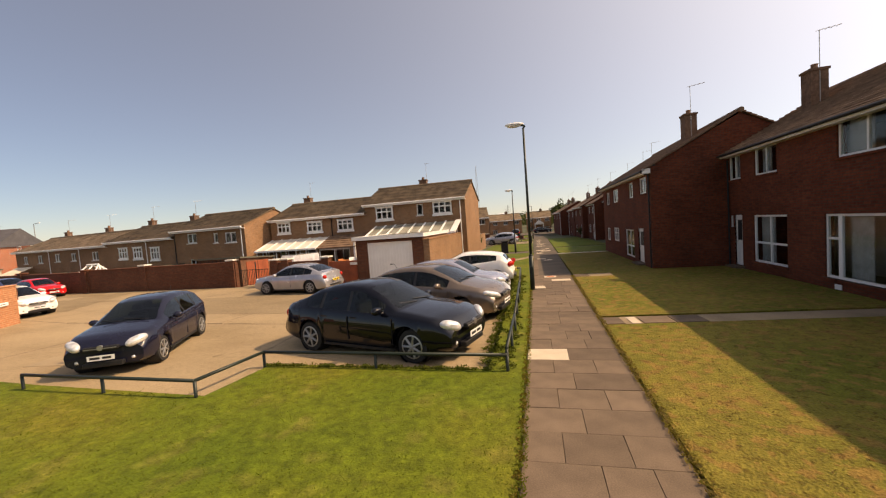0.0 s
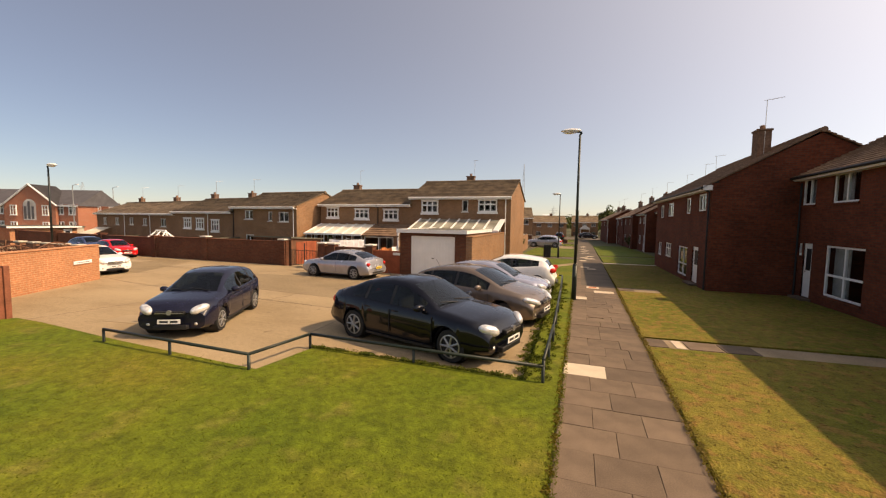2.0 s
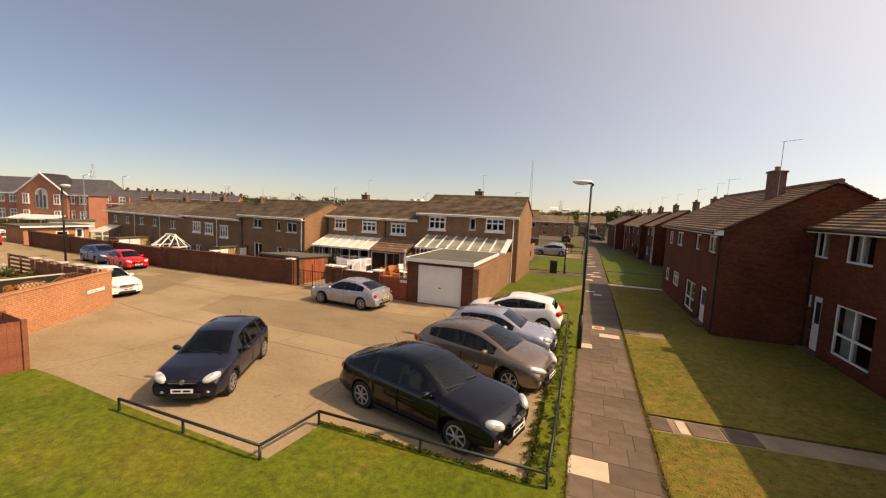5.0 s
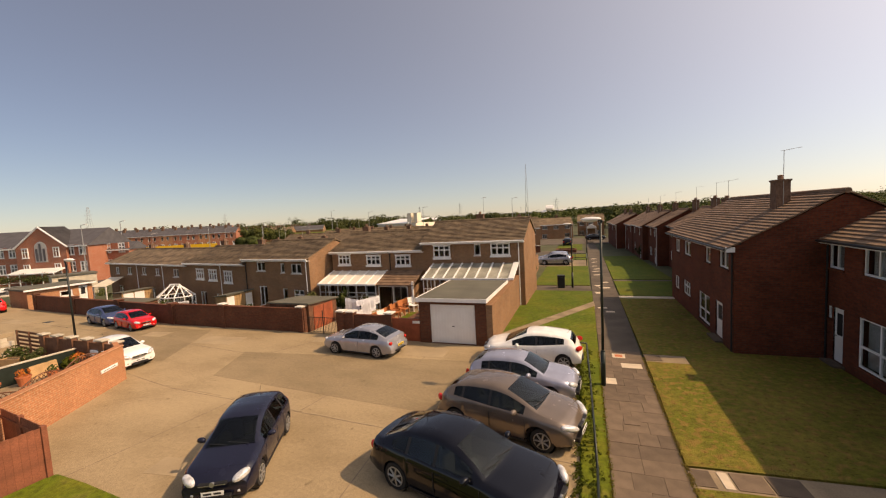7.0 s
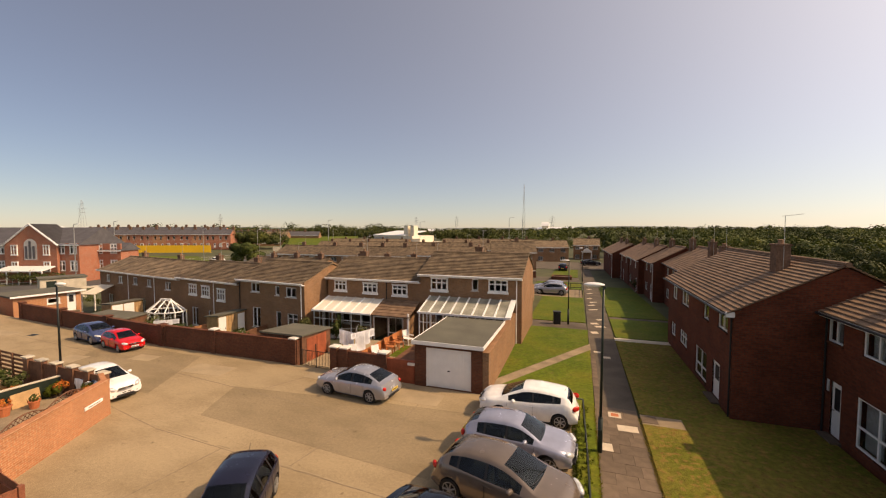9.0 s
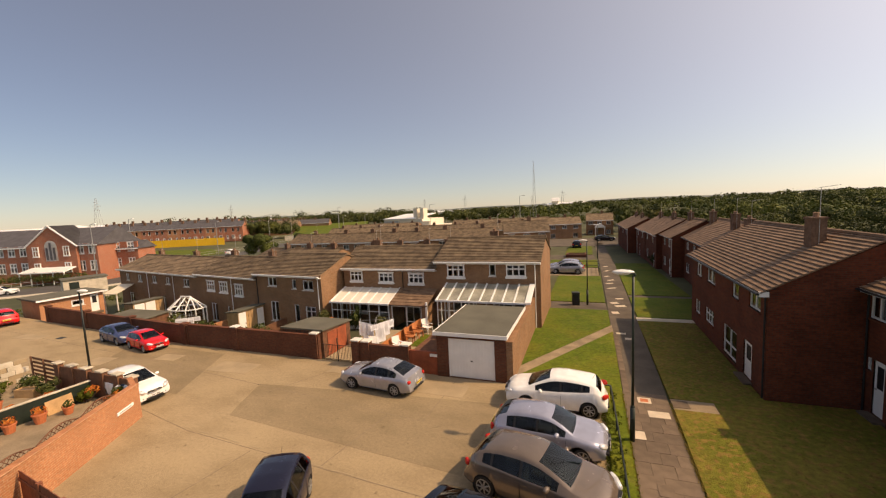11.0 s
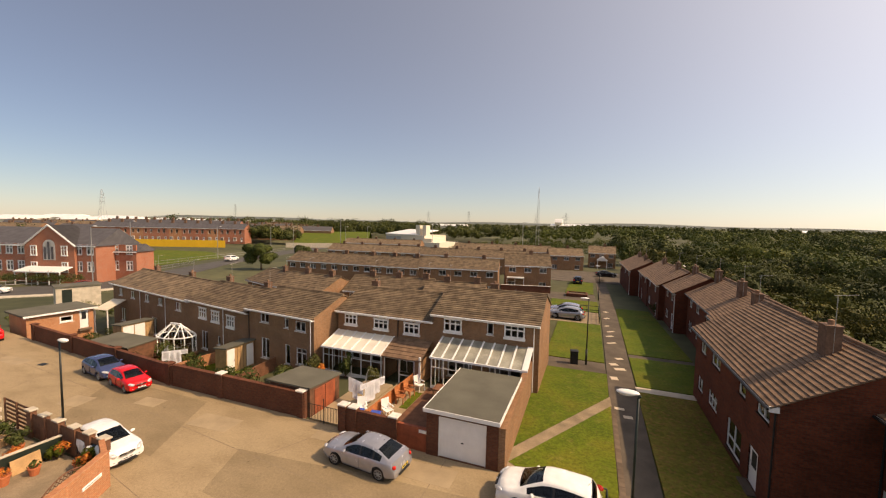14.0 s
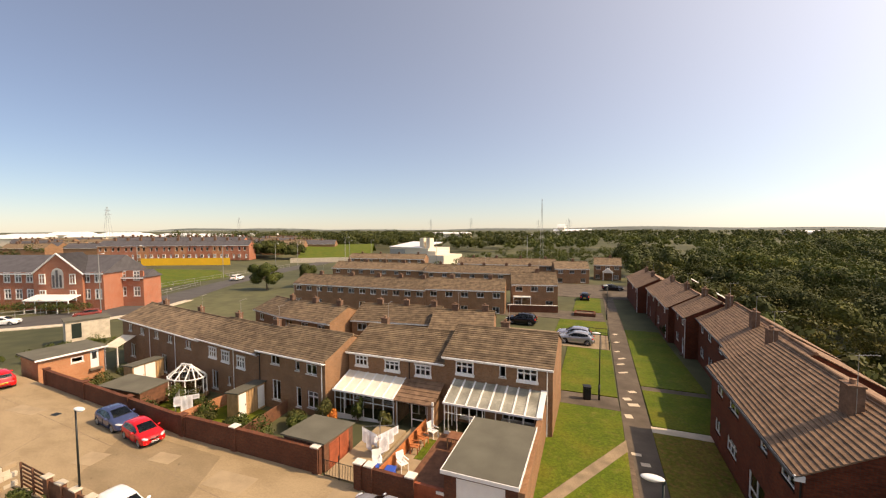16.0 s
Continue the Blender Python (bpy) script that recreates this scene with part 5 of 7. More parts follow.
brick_wall("garden_wall", (-26.0, 18.62), (-15.45, 18.62), 0, 1.35, 0.22, BRICK_W, "brown-red brick garden wall with white pier cap", piers=(4.2, 10.3), coping=BRICK_W)
brick_wall("garden_wall", (-46.0, 20.2), (-26.05, 18.62), 0, 1.25, 0.22, BRICK_W, "long brown brick garden wall", piers=(0.2, 6.8, 13.2, 19.6), coping=BRICK_W, cap=BRICK_W)
brick_wall("garden_wall", (-13.05, 18.35), (-9.6, 18.3), 0, 1.25, 0.22, BRICK_W, "red-brown brick garden wall with white caps", piers=(0.3, 0.95, 3.3))
brick_wall("garden_wall", (-9.55, 18.3), (-8.0, 18.28), 0, 1.15, 0.16, WOOD_R, "red boarded gate panel beside the garage")
part("wall_plaque", boxed((-8.35, 18.2, 0.95, -7.95, 18.28, 1.07)), CONC_W)
tagged(bpy.data.objects["wall_plaque"], "white coping block on the wall beside the garage", "block")
brick_wall("yard_wall", (-15.58, 5.0), (-18.85, 11.18), 0, 1.45, 0.22, BRICK_O, "sunlit orange brick yard wall", coping=BRICK_O)
brick_wall("yard_wall", (-18.90, 11.16), (-20.2, 11.74), 0, 1.4, 0.2, BRICK_O, "short return of the orange brick yard wall")
sign = tagged(part("wall_sign", boxed((0, -0.02, 0, 0.95, 0.02, 0.13), bevel=0.006), PLATE_W, at=frame_of((-18.17, 9.9), (-18.66, 10.83), 0.78)[0] @ pose(0, -0.03, 0)), "white street name plate on the brick wall", "sign")
part("letter_bar", boxed((0.12, -0.023, 0.05, 0.8, -0.02, 0.08)), LEAD, sign)
# arched lattice panels along the inner face of the yard wall
lattice_frame = frame_of((-15.58, 5.0), (-18.85, 11.18))[0]
for u0, u1 in ((.8, 2.5), (2.58, 4.28), (4.36, 6.06)):
    panel = thing("trellis", lattice_frame @ pose(u0, .33, 0), "weathered brown timber lattice panel with an arched top", "trellis", "lattice panels inside the yard wall")
    w = u1 - u0
    crest = [(w * k / 10, 1.47 + .22 * math.sin(math.pi * k / 10)) for k in range(11)]
    part("arched_rail", tubes(*[((a, 0, b), (c, 0, d), .022) for (a, b), (c, d) in zip(crest, crest[1:])], n=6), WOOD_B, panel)
    for x in (.02, w - .02):
        part("post", boxed((x - .022, -.022, -.1, x + .022, .022, 1.5), bevel=.004), WOOD_B, panel)
    part("bottom_rail", boxed((.042, -.016, .28, w - .042, .016, .32)), WOOD_B, panel)
    for side in (1, -1):
        for k in range(-7, 14):
            line = []
            for i in range(41):
                z = .32 + 1.4 * i / 40
                x = w * .5 + side * (z - 1.0 + .17 * (k - 3))
                if .04 < x < w - .04 and z < 1.47 + .22 * math.sin(math.pi * x / w):
                    line.append((x, z))
            if len(line) > 3:
                (xa, za), (xb, zb) = line[0], line[-1]
                part("slat", tubes(((xa, .008 * side, za), (xb, .008 * side, zb), .013), n=4), WOOD_B, panel)
yard_fence = thing("yard_fence", pose(-13.38, 6.02, 0.0), "red-brown close-boarded timber fence at the corner of the yard", "fence")
for (ax, ay), (bx, by) in (((-2.84, .34), (-.06, .02)), ((0.0, -.02), (-.62, -4.4))):
    run = math.hypot(bx - ax, by - ay)
    turn = math.degrees(math.atan2(by - ay, bx - ax))
    n = round(run / .148)
    for i in range(n):
        f = (i + .5) / n
        part("board", boxed((-.073, -.011, -.1, .073, .011, 1.37 + .006 * ((i * 5) % 3)), bevel=.003), WOOD_RB, yard_fence, at=pose(ax + (bx - ax) * f, ay + (by - ay) * f, 0, 0, 0, turn + .8 * ((i * 7) % 3 - 1)))
    for z in (.3, 1.1):
        part("rail", boxed((0, -.05, z, run, -.014, z + .07)), WOOD_RB, yard_fence, at=pose(ax, ay, 0, 0, 0, turn))
for x, y in ((0, 0), (-1.45, .18), (-.31, -2.2)):
    part("post", boxed((x - .06, y - .06, -.3, x + .06, y + .06, 1.41), bevel=.008), WOOD_RB, yard_fence)
brick_wall("side_wall", (-4.2, 18.22), (-4.45, 33.6), -0.1, 1.95, 0.29, BRICK_B, "sunlit buff brick side wall beside the lawn", coping=BRICK_B)
brick_wall("boundary_wall", (-4.75, 33.9), (-5.2, 47.0), -0.4, 1.3, 0.2, BRICK_B, "low buff brick boundary wall")
# gate
gate = thing("garden_gate", pose(-15.2, 18.6, 0.0), "black wrought iron garden gates standing shut", "gate")
for u0 in (0.05, 1.1):
    part("gate_leaf", tubes(*[((u0 + .1 * i, 0, .08), (u0 + .1 * i, 0, .95), .012) for i in range(11)], ((u0, 0, .1), (u0 + 1.0, 0, .1), .016), ((u0, 0, .93), (u0 + 1.0, 0, .93), .016), n=6), DARK, gate)
part("gate_post", tubes(((1.07, 0, -.2), (1.07, 0, 1.35), .03), n=8), DARK, gate)
tagged(part("gate_path", boxed((-15.2, 18.75, -0.3, -13.1, 24.5, 0.0)), PATCH), "pale concrete path behind the gate", "path", kind="structure")


# ---- garage ----
gar = thing("garage", pose(-7.95, 18.2, 0), "flat-roofed brick garage with white up-and-over door", "garage")
# dark brick paints the front's shade; the buff sides carry the sunlit tone
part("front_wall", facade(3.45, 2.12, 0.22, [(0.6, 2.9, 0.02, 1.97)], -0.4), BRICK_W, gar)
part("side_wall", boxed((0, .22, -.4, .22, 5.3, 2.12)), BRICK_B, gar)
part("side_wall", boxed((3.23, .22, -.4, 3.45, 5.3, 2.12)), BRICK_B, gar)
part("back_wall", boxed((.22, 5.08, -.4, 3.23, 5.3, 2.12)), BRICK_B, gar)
roof = part("flat_roof", boxed((-.1, -.12, 2.12, 3.5, 5.4, 2.27)), FELT, gar, "grey felt flat roof")
part("white_edge", boxed((-.13, -.16, 2.12, 3.54, -.12, 2.3), (3.5, -.12, 2.12, 3.54, 5.4, 2.3), (-.13, -.12, 2.12, -.1, 5.4, 2.3)), WHITE, roof)
gd = part("garage_door", boxed((.64, .08, .03, 2.86, .12, 1.93)), WHITE, gar, "white ribbed up-and-over door")
for i in range(14):
    part("rib", boxed((.68 + i * .155, .07, .1, .80 + i * .155, .08, 1.87)), WHITE, gd)
part("door_frame", boxed((.6, .04, 0, .64, .16, 1.97), (2.86, .04, 0, 2.9, .16, 1.97), (.6, .04, 1.93, 2.9, .16, 1.97)), WHITE, gar)
part("handle", boxed((1.7, .055, .85, 1.82, .07, .9)), DARK, gd)


# ---- glazed lean-tos on the terrace ----
def lean_to(x0, x1, y0, y1, z_floor, z_eave, z_top, bars, sheet_mat, label, open_roof=False, base_wall=0.0, hip=False):
    e = thing("conservatory", pose(x0, y0, z_floor), label, "conservatory")
    w, d, h, t = x1 - x0, y1 - y0, z_eave - z_floor, z_top - z_floor
    n = max(3, round(w / 0.8))
    posts = [(w * i / n - .03, 0, 0, w * i / n + .03, .06, h) for i in range(n + 1)]
    part("front_frame", boxed(*posts, (-.04, -.02, h - .07, w + .04, .08, h), (-.04, -.01, -.1, w + .04, .07, .06 + base_wall), (0, .01, h * .68, w, .05, h * .68 + .05)), WHITE, e)
    for sx in (-.03, w - .03):
        for k in (.02, .35, .68, .97):
            part("side_post", boxed((sx, d * k - .03, 0, sx + .06, d * k + .03, h + (t - h) * k)), WHITE, e)
    for i in range(n):
        p = part("pane", boxed((w * i / n + .03, .025, .06 + base_wall, w * (i + 1) / n - .03, .035, h * .68)), GLASS, e)
        p.visible_shadow = False
        p = part("pane", boxed((w * i / n + .03, .025, h * .68 + .05, w * (i + 1) / n - .03, .035, h - .07)), GLASS, e)
        p.visible_shadow = False
    r = part("roof", profile_x([(-.12, h - .02), (-.12, h + .005), (d, t + .005), (d, t - .02)], -.06, w + .06), sheet_mat, e)
    if open_roof:
        r.visible_shadow = False
    for i in range(bars + 1):
        u = w * i / bars
        part("rafter", profile_x([(-.16, h - .04), (-.16, h + .05), (d, t + .05), (d, t - .04)], u - .055, u + .055), WHITE, r)
    if open_roof:
        part("end_board", profile_x([(-.16, h - .05), (-.16, h + .07), (d, t + .07), (d, t - .05)], w - .05, w + .3), WHITE, r)
    part("eaves_beam", boxed((-.08, -.2, h - .08, w + .08, -.1, h + .04)), WHITE, r)
    return e


lean_to(-10.62, -4.62, 25.15, 27.28, -0.2, 2.1, 2.85, 8, FILM, "white framed conservatory with glazed sloping roof", open_roof=True, base_wall=0.3)
lean_to(-19.4, -14.5, 25.3, 27.28, -0.45, 1.62, 2.35, 6, POLYC, "white lean-to conservatory with cream polycarbonate roof", base_wall=0.25)
porch = thing("porch", pose(-14.4, 25.3, -0.45), "tiled lean-to porch with white doors", "porch")
pr = part("roof", profile_x([(-.1, 1.98), (-.1, 2.02), (2.0, 2.84), (2.0, 2.8)], 0, 2.9), TRIM, porch)
slope(pr, 2.9, -.12, 2.0, 2.02, 2.84, TILE_R, 6, False)
part("side_wall", boxed((0, .05, -.3, .1, 2.0, 2.0)), BRICK_B, porch)
part("front_wall", boxed((2.5, .0, -.3, 2.9, 2.0, 2.0)), BRICK_B, porch)
part("white_board", boxed((2.84, -.1, -.2, 2.96, .02, 2.3)), WHITE, porch)
pd = part("door_frame", boxed((.1, .08, 0, .16, .14, 1.95), (1.25, .08, 0, 1.31, .14, 1.95), (2.42, .08, 0, 2.5, .14, 1.95), (.1, .08, 1.88, 2.5, .14, 1.96), (1.31, .08, .8, 2.42, .14, .86)), WHITE, porch)
for a, b in ((.16, .7), (.74, 1.25), (1.31, 1.85), (1.9, 2.42)):
    p = part("pane", boxed((a, .1, .05 if b < 1.3 else .86, b, .112, 1.88)), GLASS, pd)
    p.visible_shadow = False


# ---- gardens behind the wall ----
def shed(x, y, yaw, w, d, h, h2, body, doors_mat, roof_mat, label, z=None, door_at=(0.15, 0.75)):
    z = gz(x, y) if z is None else z
    e = thing("shed", pose(x, y, z, 0, 0, yaw), label, "shed")
    part("shell", profile_x([(0, -.2), (0, h), (d, h2), (d, -.2)], 0, w), body, e)
    part("roof", profile_x([(-.15, h - .02), (-.15, h + .07), (d + .12, h2 + .07), (d + .12, h2 - .0)], -.12, w + .12), roof_mat, e)
    for i in range(int(w / .28)):
        part("board_joint", boxed((i * .28 + .14, -.008, 0, i * .28 + .155, 0.0, h - .05)), TRIM, e)
    if door_at:
        dd = part("door", boxed((door_at[0], -.04, .05, door_at[1], -.0, h - .15), bevel=.008), doors_mat, e)
        part("handle", boxed((door_at[1] - .1, -.07, .85, door_at[1] - .06, -.04, .98)), DARK, dd)
    return e


# shell takes the dark brown boards to paint in its walls' shade; doors stay red
sh = shed(-18.2, 18.95, 0, 2.85, 2.7, 1.95, 1.75, WOOD_B, WOOD_R, FELT, "red-stained timber shed with flat felt roof", z=-0.35, door_at=None)
for i in range(2):
    part("door", boxed((2.85, .4 + .95 * i, .08, 2.88, 1.3 + .95 * i, 1.68), bevel=.006), WOOD_R, sh)
s1 = shed(-26.5, 23.0, 90, 2.6, 1.15, 2.0, 1.85, WOOD_P, WHITE, FELT, "pale timber garden shed with two white doors", z=-0.95, door_at=(0.05, 0.72))
part("door", boxed((1.85, -.04, .05, 2.5, 0.0, 1.8), bevel=.008), WHITE, s1)
s2 = shed(-41.3, 24.4, 90, 2.8, 1.3, 1.95, 1.85, WOOD_P, WHITE, FELT, "pale garden shed with white double doors", z=-1.2, door_at=(0.1, 1.0))
part("door", boxed((1.1, -.04, .05, 2.0, 0.0, 1.8), bevel=.008), WHITE, s2)
shed(-40.2, 21.3, 3, 4.7, 2.3, 1.2, 1.3, WOOD_B, WOOD_B, FELT, "low brown shed with grey felt roof", z=-0.9, door_at=None)
strip_lawn = tagged(part("patio_lawn", boxed((-11.3, 21.9, -0.3, -10.8, 24.2, -0.045)), LAWN_G), "small strip of grass on the patio", "lawn", kind="structure")
big = thing("outbuilding", pose(-48.9, 21.0, -0.3, 0, 0, 84), "orange brick outbuilding with flat grey roof and white door", "outbuilding")
part("shell", facade(4.9, 1.75, .2, [(2.3, 3.3, .75, 1.35), (3.8, 4.5, -.15, 1.6)], -2.4), BRICK_O, big)
part("end_wall", boxed((0, .2, -2.4, .2, 4, 1.75), (4.7, .2, -2.4, 4.9, 4, 1.75), (.2, 3.8, -2.4, 4.7, 4, 1.75)), BRICK_O, big)
part("flat_roof", boxed((-.25, -.3, 1.75, 5.15, 4.2, 1.91)), FELT, big)
part("white_edge", boxed((-.28, -.34, 1.73, 5.18, -.3, 1.89)), WHITE, big)
window(big, 2.3, 3.3, .75, 1.35, 1, bar=.11)
door(big, 3.8, 4.5, -.15, 1.6)
# glass-roofed summer house: a ring of white ribs up to a ridge
su = thing("summer_house", pose(-35.3, 25.3, -1.35, 0, 0, 8), "white ribbed octagonal conservatory roof", "conservatory")
ring = [(1.75 * math.cos(a), 1.2 * math.sin(a)) for a in [math.pi * 2 * i / 12 for i in range(12)]]
part("frame", tubes(*[((x, y, 0), (x, y, 1.75), .05) for x, y in ring], *[((a[0], a[1], 1.75), (b[0], b[1], 1.75), .06) for a, b in zip(ring, ring[1:] + ring[:1])], n=8), WHITE, su)
for x, y in ring:
    part("rib", tubes(((x, y, 1.75), (max(-.5, min(.5, x)), 0, 2.75), .055), n=6), WHITE, su)
part("ridge", tubes(((-.55, 0, 2.78), (.55, 0, 2.78), .08), n=8), WHITE, su)
for a, b in zip(ring, ring[1:] + ring[:1]):
    bm = bmesh.new()
    vs = [bm.verts.new(p) for p in ((a[0], a[1], .3), (b[0], b[1], .3), (b[0], b[1], 1.7), (a[0], a[1], 1.7))]
    bm.faces.new(vs)
    bmesh.ops.solidify(bm, geom=bm.faces[:], thickness=.01)
    part("pane", bm, GLASS, su).visible_shadow = False
part("dwarf_wall", tubes(*[((a[0], a[1], .12), (b[0], b[1], .12), .2) for a, b in zip(ring, ring[1:] + ring[:1])], n=6), BRICK_B, su)


def washing(x, y, z, yaw, n, label):
    e = thing("washing_line", pose(x, y, z, 0, 0, yaw), label, "laundry")
    part("pole", tubes(((0, 0, -.1), (0, 0, 1.9), .025), n=8), GREYM, e)
    part("arm", tubes(((-1.1, 0, 1.75), (1.1, 0, 1.75), .012), ((0, -1.1, 1.75), (0, 1.1, 1.75), .012), ((-1.1, 0, 1.75), (0, -1.1, 1.75), .006), ((0, -1.1, 1.75), (1.1, 0, 1.75), .006), ((1.1, 0, 1.75), (0, 1.1, 1.75), .006), n=5), GREYM, e)
    rng = random.Random(n * 7)
    for i in range(n):
        k = (i + .5) / n
        ax, ay = (-1.1 + 1.1 * k * 2, -1.1 * k * 2) if k < .5 else (1.1 * (k - .5) * 2, -1.1 + 1.1 * (k - .5) * 2)
        bm = bmesh.new()
        w, h = rng.uniform(.25, .6), rng.choice((.35, .5, .75, .9, 1.2))
        cols = [[bm.verts.new((ax + (u - .5) * w, ay + .05 * math.sin(u * 9 + i) * v + (u - .5) * w * (-1 if k < .5 else 1), 1.74 - v * h)) for v in (0, .33, .66, 1)] for u in (0, .25, .5, .75, 1)]
        for a, b in zip(cols, cols[1:]):
            for j in range(3):
                bm.faces.new((a[j], b[j], b[j + 1], a[j + 1]))
        bmesh.ops.solidify(bm, geom=bm.faces[:], thickness=.006)
        part("cloth", bm, rng.choice((CLOTH, CLOTH, CLOTH, BLUECLOTH)), e, smooth=True)
    return e


washing(-13.6, 22.0, -0.3, 25, 7, "white washing hanging on a rotary line over the patio")
washing(-31.3, 22.6, -1.1, 0, 8, "white sheets hanging on a rotary line in a garden")


def garden_chair(x, y, z, yaw, material, label):
    e = thing("garden_chair", pose(x, y, z, 0, 0, yaw), label, "chair", "patio chairs")
    part("seat", boxed((-.25, -.25, .4, .25, .25, .44), bevel=.01), material, e)
    part("backrest", profile_x([(.22, .44), (.26, .44), (.36, .95), (.32, .95)], -.25, .25), material, e)
    for sx in (-.23, .23):
        for sy in (-.22, .22):
            part("leg", boxed((sx - .025, sy - .025, 0, sx + .025, sy + .025, .42)), material, e)
        part("armrest", boxed((sx - .035, -.25, .6, sx + .035, .28, .64)), material, e)
    return e


tagged(part("patio", boxed((-13.0, 18.6, -0.45, -8.1, 25.2, -0.06)), PATCH), "pale paved patio behind the wall", "patio", kind="structure")
ZP = -0.06
garden_chair(-11.15, 24.5, ZP, 70, WHITE, "white plastic garden chair on the patio")
garden_chair(-11.4, 23.5, ZP, 80, WOOD_O, "orange-stained wooden garden chair on the patio")
garden_chair(-11.5, 22.5, ZP, 100, WOOD_O, "orange-stained wooden garden chair beside the fence")
garden_chair(-11.4, 20.7, ZP, 60, WHITE, "white plastic chair near the garden wall")
garden_chair(-12.8, 20.3, ZP, 40, WHITE, "white garden chair beside the gate path")
ptable = thing("garden_table", pose(-9.4, 23.9, -0.02), "dark wooden patio table", "table")
part("tabletop", boxed((-.45, -.45, .68, .45, .45, .73), bevel=.01), WOOD_B, ptable)
for sx in (-.38, .38):
    for sy in (-.38, .38):
        part("leg", boxed((sx - .03, sy - .03, 0, sx + .03, sy + .03, .68)), WOOD_P, ptable)
brick_wall("patio_fence", (-12.02, 19.1), (-11.9, 25.1), -0.2, 0.75, 0.05, WOOD_O, "orange-stained timber fence dividing two patios")
for i, (x, y) in enumerate(((-12.6, 19.5), (-11.6, 19.6))):
    b = thing("wheeled_bin", pose(x, y, ZP, 0, 0, 8 * i), "blue plastic storage box behind the wall", "box")
    part("body", boxed((-.25, -.3, 0, .25, .3, 0.62), bevel=.03), BLUEP, b)
    part("lid", boxed((-.28, -.33, .62, .28, .33, .68), bevel=.02), BLUEP, b)
dk = tagged(part("decking", boxed((-10.75, 18.6, -0.3, -8.0, 25.1, -0.02)), WOOD_B), "dark brown timber decking beside the garage", "decking", kind="structure")
for args in ((-19.6, 24.2, 1.7, .8, LEAF_O, 4), (-22.4, 20.6, 1.5, 1.3, LEAF_M, 5), (-24.0, 20.2, 1.2, 1.0, LEAF_D, 6), (-20.6, 22.6, 1.1, .8, LEAF_M, 7), (-28.4, 21.6, 1.2, .9, LEAF_O, 8), (-30.0, 22.8, 1.3, 1.0, LEAF_M, 9), (-34.8, 21.2, 1.7, 1.2, LEAF_D, 10), (-36.0, 22.0, 1.3, .9, LEAF_M, 11), (-34.2, 23.7, 1.9, 1.1, LEAF_M, 21), (-32.9, 24.1, 1.6, .9, LEAF_O, 22), (-24.6, 21.8, 1.1, 1.2, LEAF_M, 23), (-21.6, 23.6, 1.2, .9, LEAF_O, 24), (-14.9, 24.8, 1.1, .6, LEAF_O, 26), (-47.5, 24.6, 1.3, 1.3, LEAF_M, 27), (-44.0, 26.0, 1.2, 1.3, LEAF_D, 28), (-43.0, 22.4, 1.5, 1.6, LEAF_M, 12), (-45.2, 23.5, 1.4, 1.6, LEAF_O, 13), (-42.0, 24.5, 1.2, 1.2, LEAF_M, 14), (-17.3, 25.0, 1.9, .5, LEAF_M, 15), (-25.3, 21.2, 0.9, .9, LEAF_O, 16), (-4.9, 35.5, 2.2, .9, LEAF_M, 17), (-5.2, 38.2, 1.6, .9, LEAF_O, 18), (-46.5, 27.0, 1.8, 1.3, LEAF_D, 19)):
    x, y, h, sp, mt, sd = args
    shrub(x, y, h, sp, mt, "leafy green garden shrub behind the wall", seed=sd)
shrub(-18.6, 23.9, 1.3, .45, LEAF_FLOWER, "orange-flowered climbing plant by the house corner", seed=30)
for p0, p1, h, mt, lb in (((-23.2, 19.0), (-23.8, 25.2), .9, WOOD_B, "brown fence between two gardens"), ((-30.6, 19.4), (-30.0, 25.6), .9, BRICK_O, "low orange brick wall between gardens"), ((-36.9, 20.0), (-36.6, 26.6), .9, WOOD_B, "brown fence between two gardens"), ((-41.2, 20.4), (-41.0, 27.4), 1.0, WOOD_B, "brown timber garden fence")):
    brick_wall("garden_fence", p0, p1, gz((p0[0] + p1[0]) / 2, 22), gz((p0[0] + p1[0]) / 2, 22) + h, .1, mt, lb)
for x0, x1 in ((-30.4, -23.9), (-36.5, -30.7)):
    sheet("garden_lawn", [(x0, 19.2), (x1, 19.0), (x1, 24.8), (x0, 25.0)], 0.0, 0.4, LAWN, "small back garden lawn", "lawn", 2)
tagged(part("leanto_canopy", profile_x([(0, 2.3), (0, 2.36), (2.2, 3.1), (2.2, 3.04)], -.9, .9), CREAM, at=pose(-50.6, 27.6, -1.7, 0, 0, 10)), "cream sloping canopy at the end of the terrace", "canopy")
for u in (-.88, .78):
    part("canopy_post", boxed((u, .05, -.3, u + .1, .15, 2.3)), WHITE, bpy.data.objects["leanto_canopy"])

# ---- yard west of the court ----
sheet("yard_floor", [(-17.0, 7.0), (-19.0, 10.9), (-20.2, 11.6), (-30.0, 11.9), (-34, 11.6), (-32, 3.0), (-17.5, 3.0)], 0.02, 0.3, EARTH, "paved back yard with pots", "yard")
brick_wall("yard_fence", (-26.6, 11.98), (-20.25, 11.80), 0, 1.18, .08, WOOD_B, "stepped brown board fence along the yard", piers=(0.1, 1.35, 2.6, 3.9, 5.1, 6.2), cap=STONE)
brick_wall("yard_partition", (-23.55, 7.4), (-23.3, 11.7), 0, .84, .1, GREENP, "dark green boarded partition in the yard", coping=STONE)
yb = thing("yard_block_wall", frame_of((-29.6, 7.6), (-29.8, 12.2))[0], "yard wall of stacked pale stone blocks", "wall")
